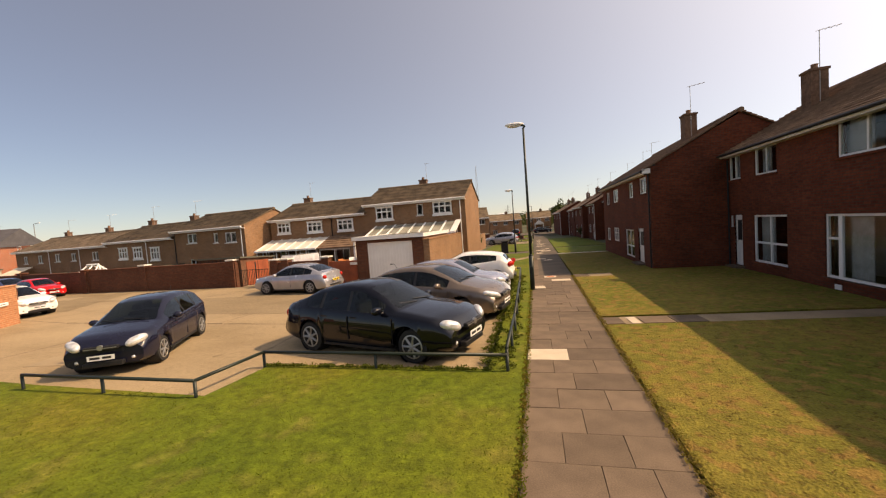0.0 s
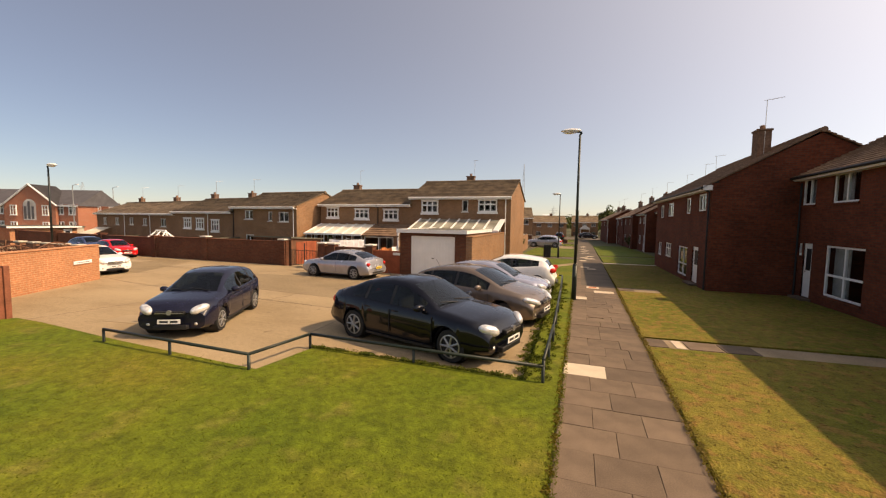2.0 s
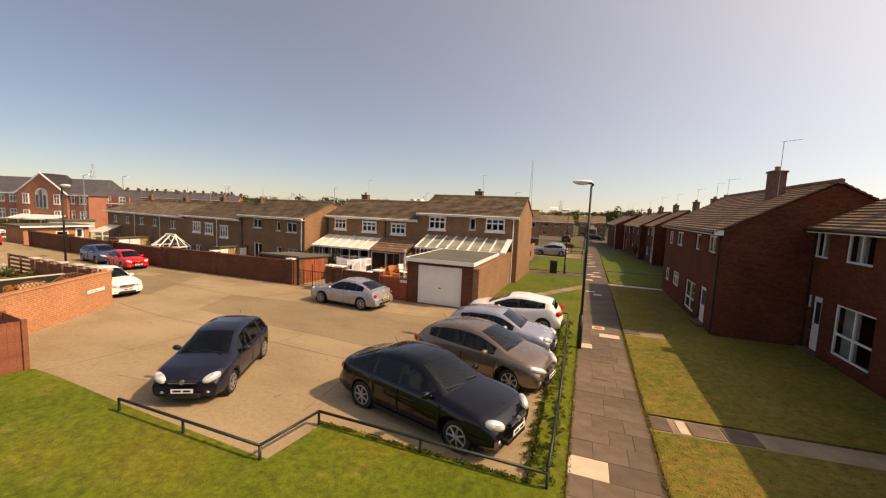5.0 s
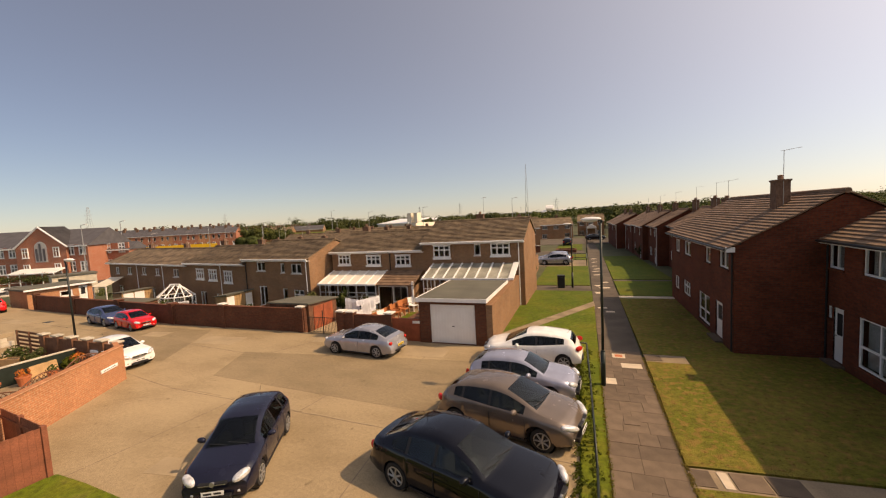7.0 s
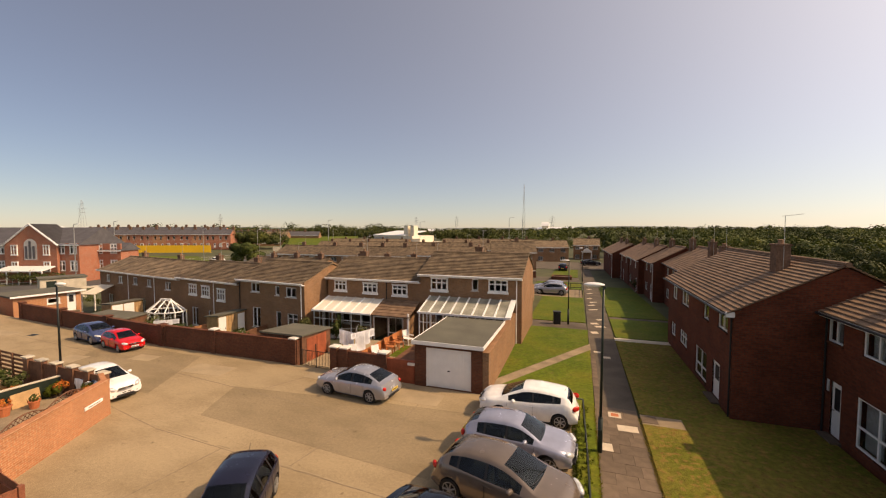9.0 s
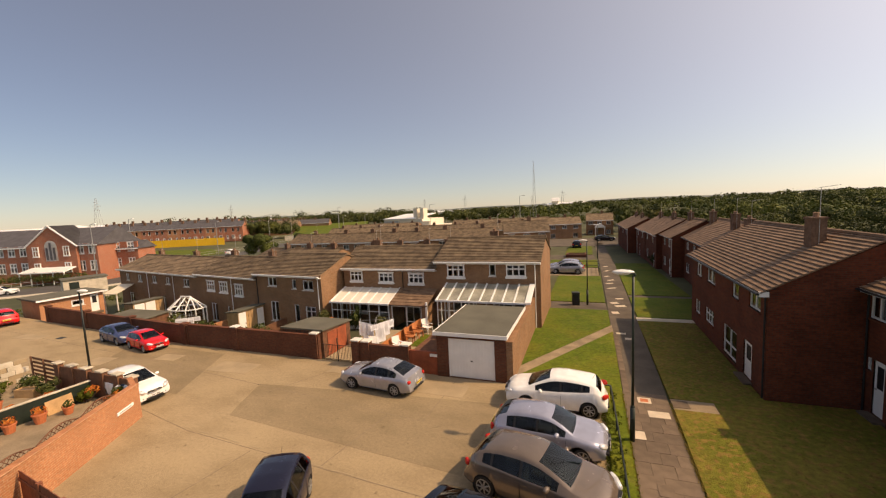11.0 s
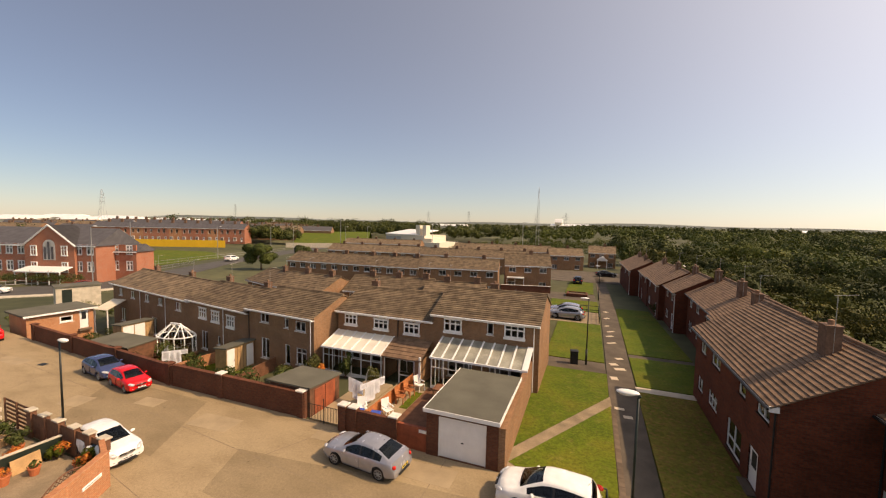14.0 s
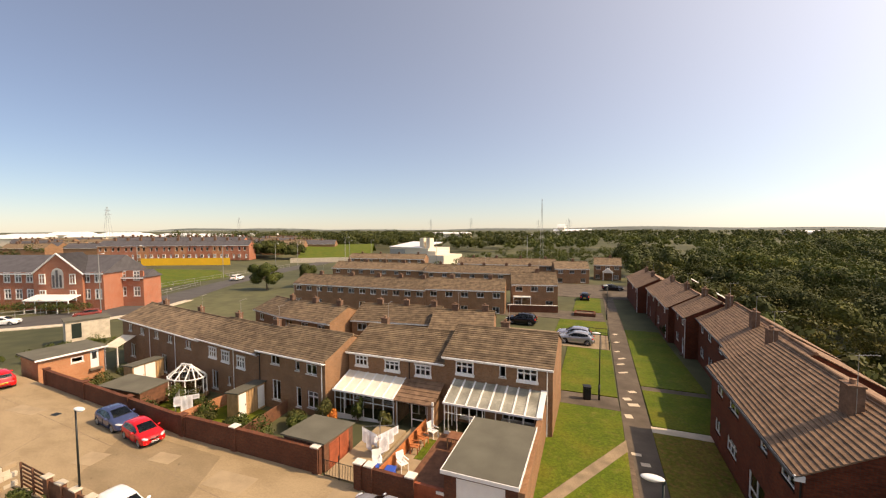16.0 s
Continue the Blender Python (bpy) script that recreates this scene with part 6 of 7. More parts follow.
for k in range(5):
    for i in range(8):
        part("block", boxed((.58 * i - .29 * (k % 2), .012 * ((i * 5 + k * 3) % 4), .25 * k - .02, .58 * i - .29 * (k % 2) + .565, .24, .25 * k + .225), bevel=.012), STONE if (i + 2 * k) % 3 else PATCH, yb)
tr = thing("trellis", pose(-29.3, 12.1, 0.0, 0, 0, -3), "dark timber trellis screen in the yard", "trellis")
for u in (0, 1.3, 2.55):
    part("upright", boxed((u, 0, -.1, u + .07, .07, 1.38)), WOOD_B, tr)
for i in range(6):
    part("slat", boxed((.07, .075, .12 + .22 * i, 2.55, .1, .24 + .22 * i)), WOOD_B, tr)


def plant_pot(x, y, r, seed, flower=True):
    e = thing("plant_pot", pose(x, y, 0.02), "terracotta pot with flowering plant in the yard", "plant pot", "yard pots")
    part("pot", lathe([(r * .7, 0), (r, r * 1.5), (r * 1.1, r * 1.5), (r * 1.1, r * 1.75), (r * .9, r * 1.75), (r * .88, r * 1.6)], 14), TERRA, e)
    o = new("plant", leaves_mesh("plant", [(0, 0, r * 2.3, r * 1.1, r * 1.1, r * .8)], 70, .06, LEAF_M if seed % 2 else LEAF_FLOWER, np.random.default_rng(seed)))
    o.parent = e
    tagged(o, kind="stuff")


for i, (x, y, r) in enumerate(((-22.76, 9.55, .24), (-22.5, 10.4, .2), (-23.0, 8.7, .22), (-22.3, 7.9, .2), (-21.2, 11.3, .2), (-20.5, 11.2, .17), (-24.4, 10.6, .22), (-25.2, 11.0, .2), (-24.6, 9.4, .2), (-26.4, 9.6, .22))):
    plant_pot(x, y, r, i)
for i, (x, y) in enumerate(((-26.9, 10.9), (-24.9, 8.6))):
    pl = thing("planter", pose(x, y, 0.02, 0, 0, 18), "pale wooden box planter in the yard", "planter")
    part("side", boxed((-.5, -.2, 0, .5, -.16, .4), (-.5, .16, 0, .5, .2, .4), (-.5, -.16, 0, -.46, .16, .4), (.46, -.16, 0, .5, .16, .4)), WOOD_P, pl)
    part("soil", boxed((-.46, -.16, 0, .46, .16, .34)), BARK, pl)


bp = thing("leaning_board", pose(-23.2, 10.45, 0.02, 0, -10, 4), "orange timber board leaning on the partition", "board")
part("board", boxed((0, -.5, 0, .05, .5, .62), bevel=.006), WOOD_P, bp)
tagged(part("flower_bed", prism([(-17.3, 7.0), (-19.05, 10.75), (-19.6, 11.0), (-20.5, 11.3), (-19.6, 9.6), (-18.0, 6.8)], -.1, .10), BARK), "dark soil bed behind the yard wall", "flower bed", kind="structure")
for x, y, h, sp, mt, sd in ((-19.9, 10.9, .8, .5, LEAF_M, 61), (-20.9, 11.4, .9, .45, LEAF_W, 62), (-19.2, 10.0, .5, .4, LEAF_O, 63), (-18.5, 8.6, .4, .4, LEAF_O, 64), (-23.0, 11.35, .8, .35, LEAF_W, 65), (-27.6, 11.3, .9, .6, LEAF_M, 66), (-26.0, 11.3, .8, .5, LEAF_D, 67), (-28.6, 10.4, .7, .6, LEAF_W, 68)):
    shrub(x, y, h, sp, mt, "leafy plant growing in the back yard", z=0.05, seed=sd, size=.07, per=70)
for x, y, sd in ((-20.6, 11.3, 71), (-22.9, 11.5, 72), (-24.0, 10.2, 73)):
    shrub(x, y, .6, .3, LEAF_FLOWER, "orange flowers growing in the back yard", z=0.3, seed=sd, size=.05, per=40)


# ---- road, school and the far distance to the west ----
sheet("road_west", [(-125, 24), (-103, 35), (-98, 46), (-100, 62), (-114, 92), (-129, 132), (-137, 172), (-128, 172), (-119, 130), (-105, 90), (-90, 64), (-84, 50), (-86, 40), (-96, 29), (-118, 16)], 0.03, 0.3, ROAD, "grey asphalt main road", "road", 12)
sheet("pavement_west", [(-96.5, 28.8), (-86.4, 39.9), (-84.4, 50), (-90.4, 63.9), (-89, 65), (-82.4, 50.4), (-84.4, 39), (-95, 27.6)], 0.12, 0.4, STONE, "pale concrete pavement beside the road", "pavement", 12)
sheet("verge_west", [(-96, 26), (-60, 21.5), (-57, 23.5), (-62, 23.6), (-96, 27.6)], 0.03, 0.3, LAWN, "grass verge beside the road", "verge", 8)
sheet("playing_field", [(-114, 62), (-124, 104), (-150, 120), (-185, 112), (-150, 74)], 0.02, 0.3, LAWN_G, "green playing field with worn patches", "field", 15)
bank = bmesh.new()
rows_ = [[bank.verts.new(p) for p in q] for q in (((-146, 160, -3.6), (-114, 180, -3.6)), ((-168, 190, -1.6), (-132, 214, -1.4)), ((-196, 226, 1.6), (-158, 258, 1.8)), ((-204, 236, -4), (-162, 268, -4)))]
for a, b in zip(rows_, rows_[1:]):
    bank.faces.new((a[0], a[1], b[1], b[0]))
tagged(part("field_far", bank, LAWN_G), "green sloping field beside the factory", "field", kind="structure")
sub = thing("substation", pose(-67.5, 31.5, -1.3, 0, 0, 70), "pale rendered substation box beside the road", "outbuilding")
part("shell", boxed((0, 0, -.6, 4.6, 3, 2.3)), STONE, sub)
part("flat_roof", boxed((-.15, -.15, 2.3, 4.75, 3.15, 2.45)), FELT, sub)
part("door", boxed((.6, -.03, 0, 1.6, 0, 2.0)), GREENP, sub)


def fence_run(name, pts, h, step, material, label):
    e = thing(name, pose(*pts[0], gz(*pts[0])), label, "fence")
    ox, oy, oz = pts[0][0], pts[0][1], gz(*pts[0])
    for (ax, ay), (bx, by) in zip(pts, pts[1:]):
        za, zb = gz(ax, ay) - oz, gz(bx, by) - oz
        for k in (.35, .95):
            part("rail", tubes(((ax - ox, ay - oy, za + h * k), (bx - ox, by - oy, zb + h * k), .04), n=6), material, e)
        n = int(math.hypot(bx - ax, by - ay) / step)
        for i in range(n + 1):
            f = i / n
            x, y = ax + (bx - ax) * f - ox, ay + (by - ay) * f - oy
            part("post", tubes(((x, y, za + (zb - za) * f - .3), (x, y, za + (zb - za) * f + h), .04), n=6), material, e)


fence_run("guard_rail", [(-122, 27), (-104, 37), (-99.5, 46), (-101.5, 62), (-112, 84)], 1.1, 2.6, GREYM, "grey metal guard rail along the road")
fence_run("guard_rail", [(-112, 48), (-114, 64), (-124, 104), (-130, 140)], 1.3, 4.0, GREYM, "pale railing round the playing field")


def school_block(x, y, yaw, w, d, h, label, gable=0.0):
    z = gz(x, y) + 1.2
    e = thing("school", pose(x, y, z, 0, 0, yaw), label, "school building")
    t = .3
    holes, wins = [], []
    n = int(w / 2.3)
    for s in range(2):
        for i in range(n):
            u = w * (i + .5) / n
            z0 = .9 + s * 3.4
            holes.append((u - .75, u + .75, z0, z0 + 2.1))
    part("front_wall", facade(w, h, t, holes, -2.7), BRICK_S, e)
    part("side_wall", boxed((0, t, -2.7, t, d, h), (w - t, t, -2.7, w, d, h), (t, d - t, -2.7, w - t, d, h)), BRICK_S, e)
    part("inner_wall", boxed((t, 2.4, -1, w - t, 2.5, h)), INSIDE, e)
    for q in holes:
        window(e, *q, 2, .6, bar=.2)
    k = .62
    rf = part("roof", profile_x([(-.4, h - .1), (d / 2, h + d / 2 * k), (d + .4, h - .1)], -.3, w + .3), SLATE, e)
    part("fascia", boxed((-.3, -.45, h - .25, w + .3, -.4, h)), WHITE, rf)
    if gable:
        u0, u1 = gable - 5.0, gable + 5.0
        zg = h + 3.9
        g = part("gable", profile_x([(-.6, -1.5), (.0, -1.5), (.0, h), (-.6, h)], u0, u1), BRICK_S, e)
        bm = bmesh.new()
        a = [bm.verts.new(p) for p in ((u0, -.6, h), (u1, -.6, h), ((u0 + u1) / 2, -.6, zg))]
        b = [bm.verts.new(p) for p in ((u0, 4.5, h), (u1, 4.5, h), ((u0 + u1) / 2, 4.5, zg))]
        bm.faces.new(a), bm.faces.new(b[::-1])
        for i in range(3):
            bm.faces.new((a[i], a[(i + 1) % 3], b[(i + 1) % 3], b[i]))
        bmesh.ops.recalc_face_normals(bm, faces=bm.faces[:])
        part("gable_top", bm, BRICK_S, g)
        um = (u0 + u1) / 2
        for sgn in (-1, 1):
            part("barge_board", tubes(((um + sgn * 5.4, -.75, h - .2), (um, -.75, zg + .15), .16), n=6), WHITE, g)
            slab = bmesh.new()
            vs = [slab.verts.new(p) for p in ((um + sgn * 5.5, -.9, h - .2), (um, -.9, zg + .2), (um, 5.0, zg + .2), (um + sgn * 5.5, 5.0, h - .2))]
            slab.faces.new(vs)
            bmesh.ops.solidify(slab, geom=slab.faces[:], thickness=.12)
            part("gable_roof", slab, SLATE, g)
        arch = [(um + 1.25 * math.cos(a), h - .1 + 1.25 * math.sin(a)) for a in [math.pi * i / 12 for i in range(13)]] + [(um - 1.25, h - 3.0), (um + 1.25, h - 3.0)]
        bm = bmesh.new()
        f = bm.faces.new([bm.verts.new((x, -.66, z)) for x, z in arch])
        bmesh.ops.solidify(bm, geom=bm.faces[:], thickness=.05)
        aw = part("arched_window", bm, WHITE, g, "white arched staircase window")
        for x0, z0, z1 in ((-1.05, h - 2.8, h - .3), (-.3, h - 2.8, h + .7), (.45, h - 2.8, h - .3)):
            part("pane", boxed((um + x0, -.72, z0, um + x0 + .45, -.71, z1)), SLATE, aw)
        for sgn in (-1, 1):
            for z0 in (.9, 4.2):
                window(g, um + sgn * 3.1 - .6, um + sgn * 3.1 + .6, z0, z0 + 1.9, 2, .6, .85, bar=.12)
    return e


# the school front runs roughly towards the court
sc = school_block(-132.0, 36.2, 20.5, 40.0, 11.0, 6.2, "red brick school with slate roof and arched gable window", gable=31.2)
school_block(-97.5, 54.0, 20.5, 6.0, 5.0, 5.0, "lower red brick wing of the school")
cnp = thing("school_canopy", pose(-106.3, 44.6, gz(-106, 44), 0, 0, 20.5), "white flat canopy in front of the school", "canopy")
part("roof", profile_x([(-2.6, 2.4), (-2.6, 2.6), (.3, 3.3), (.3, 3.1)], 0, 9), WHITE, cnp)
for i in range(5):
    part("post", boxed((i * 2.2, -2.4, -.4, i * 2.2 + .15, -2.25, 2.5)), WHITE, cnp)

# long brick street and the yellow hoarding
for i in range(12):
    a = math.radians(24.6)
    x0, y0 = -250 + i * 6.6 * math.cos(a), 129 + i * 6.6 * math.sin(a)
    p0, p1 = (x0, y0), (x0 + 6.6 * math.cos(a), y0 + 6.6 * math.sin(a))
    house("street_house", p0, p1, 8.5, -3.0, 4.6, 2.6, BRICK_S if i % 3 else BRICK_O, SLATE, "red brick street house with white bay window", wins=[(.8, 2.2, .0 - 2.0, -.3, 2, 0, .4), (.9, 2.0, 1.6, 3.5, 1), (3.6, 4.8, 1.6, 3.5, 1)], doors=[(4.4, 5.4, -2.6, -.3)], chims=[(6.4, 4.2, 1.4, 1.2, .8, 2, False)], n=4, plain=True, group="far street of brick houses")
for i in range(7):
    a = math.radians(24.6)
    x0, y0 = -275 + i * 11 * math.cos(a), 150 + i * 11 * math.sin(a)
    house("street_house", (x0, y0), (x0 + 11 * math.cos(a), y0 + 11 * math.sin(a)), 8.5, -3.0, 5.6, 2.8, BRICK_S, SLATE, "red brick house behind the far street", chims=[(3, 4.2, 1.4, 1.2, .8, 2, False), (9, 4.2, 1.4, 1.2, .8, 2, False)], n=3, plain=True, group="far street of brick houses")
hd = thing("hoarding", pose(-196, 118, -3.0, 0, 0, 24), "long yellow hoarding along the field", "hoarding")
for i in range(20):
    part("panel", boxed((i * 2.0, 0, -.3, i * 2.0 + 1.97, .12, 3.0)), YELLOW, hd)

fac = thing("factory", pose(-95.0, 170.0, -3.2, 0, 0, -14) @ Matrix.Diagonal((.78, .78, .78, 1)), "white metal factory with stepped roof and twin towers", "factory")
part("main_hall", boxed((0, 0, -1, 30, 22, 9.5)), CREAM, fac)
part("hall_roof", profile_x([(-.5, 9.5), (-.5, 10.0), (22.5, 12.5), (22.5, 12.0)], -.5, 24), WHITE, fac)
part("tower", boxed((22, 2, 9, 25, 6, 15.5)), CREAM, fac)
part("tower", boxed((27, 2, 9, 29.6, 6, 15.5)), CREAM, fac)
part("low_wing", boxed((30, -3, -1, 43, 16, 6.0)), CREAM, fac)
part("wing_step", boxed((30, -1, 6, 36, 12, 8.0)), CREAM, fac)
part("front_wing", boxed((0, -.4, -1, 12, 0, 8.6)), GREYM, fac)
rw = tagged(part("retaining_wall", boxed((0, 0, -1, 34, .5, 1.6)), STONE, at=pose(-146, 158, -3.2, 0, 0, 32)), "pale concrete retaining wall below the field", "wall")


def pole(x, y, h, label, arm=1.2, z=None):
    e = thing("tall_lamp_post", pose(x, y, gz(x, y) if z is None else z), label, "street lamp", "tall road lamps")
    part("column", tubes(((0, 0, -.4), (0, 0, h), .12, .07), n=8), GREYM, e)
    part("arm", tubes(((0, 0, h), (arm, 0, h + .15), .05), n=6), GREYM, e)
    part("lantern", boxed((arm - .1, -.14, h + .08, arm + .6, .14, h + .22), bevel=.03), WHITE, e)


for x, y, h in ((-94.5, 49.5, 11.5), (-105.3, 63, 12.5), (-122, 100, 11), (-128, 130, 11), (-134, 150, 11), (-80.7, 113, 14), (-120, 172, 11), (-112, 180, 11), (-50, 120, 13), (-22, 128, 13)):
    pole(x, y, h, "tall pale road lamp column")
mast = thing("lattice_mast", pose(-20.0, 148.0, -2.0), "thin lattice radio mast far off", "mast")
part("leg", tubes(*[((a, b, -.5), (a * .12, b * .12, 26), .03) for a in (-.7, .7) for b in (-.7, .7)], n=5), GREYM, mast)
part("brace", tubes(*[((-.7 + .5 * k / 12, -.7, 2.1 * k), (.7 - .5 * k / 12, -.7 + .05 * k, 2.1 * (k + 1)), .025) for k in range(12)], n=5), GREYM, mast)


def pylon(x, y, h):
    e = thing("pylon", pose(x, y, -5), "grey distant electricity pylon", "pylon", "pylons on the skyline")
    part("tower", tubes(*[((a * h * .09, b * h * .09, 0), (a * h * .012, b * h * .012, h), .13) for a in (-1, 1) for b in (-1, 1)], *[((-h * .09 * (1 - k / 9), -h * .09 * (1 - k / 9), h * k / 9), (h * .09 * (1 - (k + 1) / 9), -h * .09 * (1 - (k + 1) / 9), h * (k + 1) / 9), .1) for k in range(8)], n=4), GREYM, e)
    part("arm", tubes(*[((-h * w, 0, h * z), (h * w, 0, h * z), .12) for w, z in ((.14, .68), (.18, .79), (.12, .9))], n=4), GREYM, e)


for x, y, h in ((-560, 300, 46), (-385, 900, 40), (-280, 900, 42), (-150, 1100, 40), (-40, 620, 32), (-640, 560, 40)):
    pylon(x, y, h)
for x, y, w, d, h, yaw in ((-520, 330, 50, 40, 15, 20), (-490, 360, 42, 40, 14, 25), (-445, 400, 44, 30, 14, 25), (-560, 300, 40, 40, 16, 25), (-640, 330, 50, 40, 17, 25), (-600, 290, 40, 30, 15, 25), (-590, 270, 36, 30, 15, 25), (-640, 235, 46, 30, 16, 25), (-590, 205, 40, 30, 15, 25), (-700, 300, 50, 40, 18, 25), (-470, 330, 44, 30, 10, 30), (-520, 420, 60, 30, 10, 30), (-300, 700, 90, 40, 12, 5), (-100, 1000, 110, 60, 18, 0), (-90, 1005, 20, 20, 34, 0), (330, 900, 60, 40, 14, 0), (-700, 330, 120, 40, 12, 20)):
    w_ = thing("warehouse", pose(x, y, -3.5, 0, 0, yaw), "far pale warehouse on the skyline", "warehouse", "far warehouses")
    part("shell", boxed((0, 0, -2, w * .8, d, h * .5)), CREAM, w_)
    part("roof", profile_x([(-1, h * .5), (d * .25, h * .68), (d / 2, h * .75), (d * .75, h * .68), (d + 1, h * .5)], -1, w * .8 + 1), WHITE, w_)

# estate roofs between the school and the skyline
for i in range(34):
    rg = random.Random(i)
    an, ds = radians(rg.uniform(42, 60)), rg.uniform(270, 480)
    x, y = -ds * math.sin(an), ds * math.cos(an)
    house("street_house", (x, y), (x + 26, y + 11), 8, -3.4, 2.8, 2.6, BRICK_B, SLATE if i % 2 else TILE, "far brick houses beyond the street", chims=[(6, 4, 1.2, 1.2, .8, 2, False), (18, 4, 1.2, 1.2, .8, 2, False)], n=2, plain=True, group="far estate houses")

for i in range(22):
    rg = random.Random(100 + i)
    an, ds = radians(59 + 11 * rg.random()), 320 + 12 * i
    x, y = -ds * math.sin(an), ds * math.cos(an)
    house("street_house", (x, y), (x + 24, y + 10), 8, -3.6, 2.2, 2.6, BRICK_B, SLATE if i % 3 else TILE, "far brick houses beyond the school", chims=[(6, 4, 1.2, 1.2, .8, 2, False), (17, 4, 1.2, 1.2, .8, 2, False)], n=2, plain=True, group="far estate houses")

# ---- trees ----
tree(-86, 84, 7.5, 4.2, LEAF_M, "rounded green street tree by the road", seed=41, per=700, size=.26)
tree(-79, 92, 7.0, 3.0, LEAF_D, "dark green street tree by the road", seed=42, per=700, size=.26)
for i, (x, y, h) in enumerate(((15.5, 40, 4.5), (14.5, 52, 5.0), (17, 62, 6.0), (15, 74, 5.5), (19, 33, 4.5), (14.2, 88, 5.8), (11.0, 100, 7.8), (8.0, 108, 8.6))):
    tree(x, y, h, h * .42, (LEAF_O, LEAF_M, LEAF_D)[i % 3], "leafy tree behind the brick houses", seed=60 + i, per=120, size=.3)


def woods(name, spots, label, material, per, seed, leaf=0.05):
    """Many crowns as one mass of leaf blades, each crown a few rounded lobes, with gaps between them."""
    rng = np.random.default_rng(seed)
    blobs = []
    for x, y, h, sp in spots:
        z = gz(x, y)
        blobs.append((x, y, z + h * .62, sp * .8, sp * .8, h * .36))
        for k in range(4):
            a, q = rng.uniform(0, 6.28), rng.uniform(.45, .8)
            r = sp * rng.uniform(.32, .5)
            blobs.append((x + sp * q * math.cos(a), y + sp * q * math.sin(a), z + h * rng.uniform(.4, .8), r, r, r * .8))
    size = leaf * float(np.mean([s[2] for s in spots]))
    return tagged(new(name, leaves_mesh(name, blobs, per, size, material, rng)), label, "woodland", kind="stuff")


def understory(name, n, x0, x1, y0, y1, seed):
    g = np.random.default_rng(seed)
    blobs = [(x, y, gz(x, y) + h * .5, 3.2, 3.2, h * .5) for x, y, h in zip(g.uniform(x0, x1, n), g.uniform(y0, y1, n), g.uniform(2, 4.5, n))]
    return tagged(new(name, leaves_mesh(name, blobs, 130, .34, LEAF_D, g)), "dark tangled undergrowth below the trees", "undergrowth", kind="stuff")


def scatter(n, x0, x1, y0, y1, h0, h1, seed):
    rng = np.random.default_rng(seed)
    return [(x, y, h, h * .55) for x, y, h in zip(rng.uniform(x0, x1, n), rng.uniform(y0, y1, n), rng.uniform(h0, h1, n))]


understory("undergrowth", 420, 19, 120, 8, 150, 31)
understory("undergrowth", 300, 60, 280, 20, 260, 32)
woods("woodland", scatter(95, 30, 90, 16, 115, 8.2, 11.2, 1), "dense dark green woodland behind the houses", LEAF_D, 420, 1, .022)
woods("woodland", scatter(46, 22, 60, 16, 110, 5.5, 8.2, 2), "mixed olive green woodland behind the houses", LEAF_O, 300, 2, .028)
woods("woodland", scatter(150, 34, 150, 90, 240, 9.5, 13.0, 3), "dense green woodland stretching away", LEAF_M, 160, 3, .033)
woods("woodland", scatter(150, 80, 260, 10, 240, 9.5, 13.0, 4), "dark green woodland beyond the first trees", LEAF_D, 150, 4, .033)
woods("woodland", scatter(40, 8, 60, 118, 190, 7, 10.5, 5), "dark trees at the end of the row", LEAF_D, 160, 5)
woods("woodland", scatter(620, -60, 420, 230, 560, 6, 10, 6), "far green wooded land", LEAF_M, 26, 6, .09)
woods("woodland", scatter(90, -230, -60, 262, 350, 9, 13, 7), "belt of tall green trees behind the field", LEAF_D, 120, 7)
woods("woodland", scatter(30, -205, -160, 168, 200, 8, 12, 8), "tall dark trees beside the road", LEAF_D, 160, 8)
woods("woodland", scatter(50, -560, -250, 95, 260, 6, 10, 19), "trees among far houses", LEAF_D, 70, 19)
woods("woodland", scatter(60, -420, -170, 260, 420, 12, 18, 9), "distant line of trees", LEAF_D, 70, 9)
woods("woodland", scatter(800, -700, 900, 420, 1000, 8, 13, 10), "distant trees on the skyline", LEAF_D, 18, 10, .11)
woods("woodland", [(-128 + 1.5 * i, 33.4 + .56 * i, 2.2 + .4 * (i % 3), 1.5) for i in range(24)], "dark hedge in front of the school", LEAF_D, 60, 11)
woods("woodland", scatter(14, -66, -58, 24, 34, 1.0, 2.0, 12), "bushes beside the road", LEAF_M, 60, 12)
woods("woodland", scatter(150, -60, 25, 135, 230, 3.0, 6, 13), "scrub and small trees beyond the terraces", LEAF_M, 60, 13)
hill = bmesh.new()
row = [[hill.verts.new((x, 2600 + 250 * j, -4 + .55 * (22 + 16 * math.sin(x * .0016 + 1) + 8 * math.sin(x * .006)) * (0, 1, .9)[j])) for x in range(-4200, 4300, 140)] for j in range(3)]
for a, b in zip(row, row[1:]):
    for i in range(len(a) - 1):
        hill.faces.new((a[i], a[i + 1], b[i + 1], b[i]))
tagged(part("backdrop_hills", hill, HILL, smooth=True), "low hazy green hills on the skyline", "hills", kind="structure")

# end wall and back row behind the east houses
brick_wall("back_wall", (17.2, 100), (16.2, 8), -0.6, 2.6, .25, BRICK_R, "long red brick wall behind the houses with pale coping", coping=CONC_W)

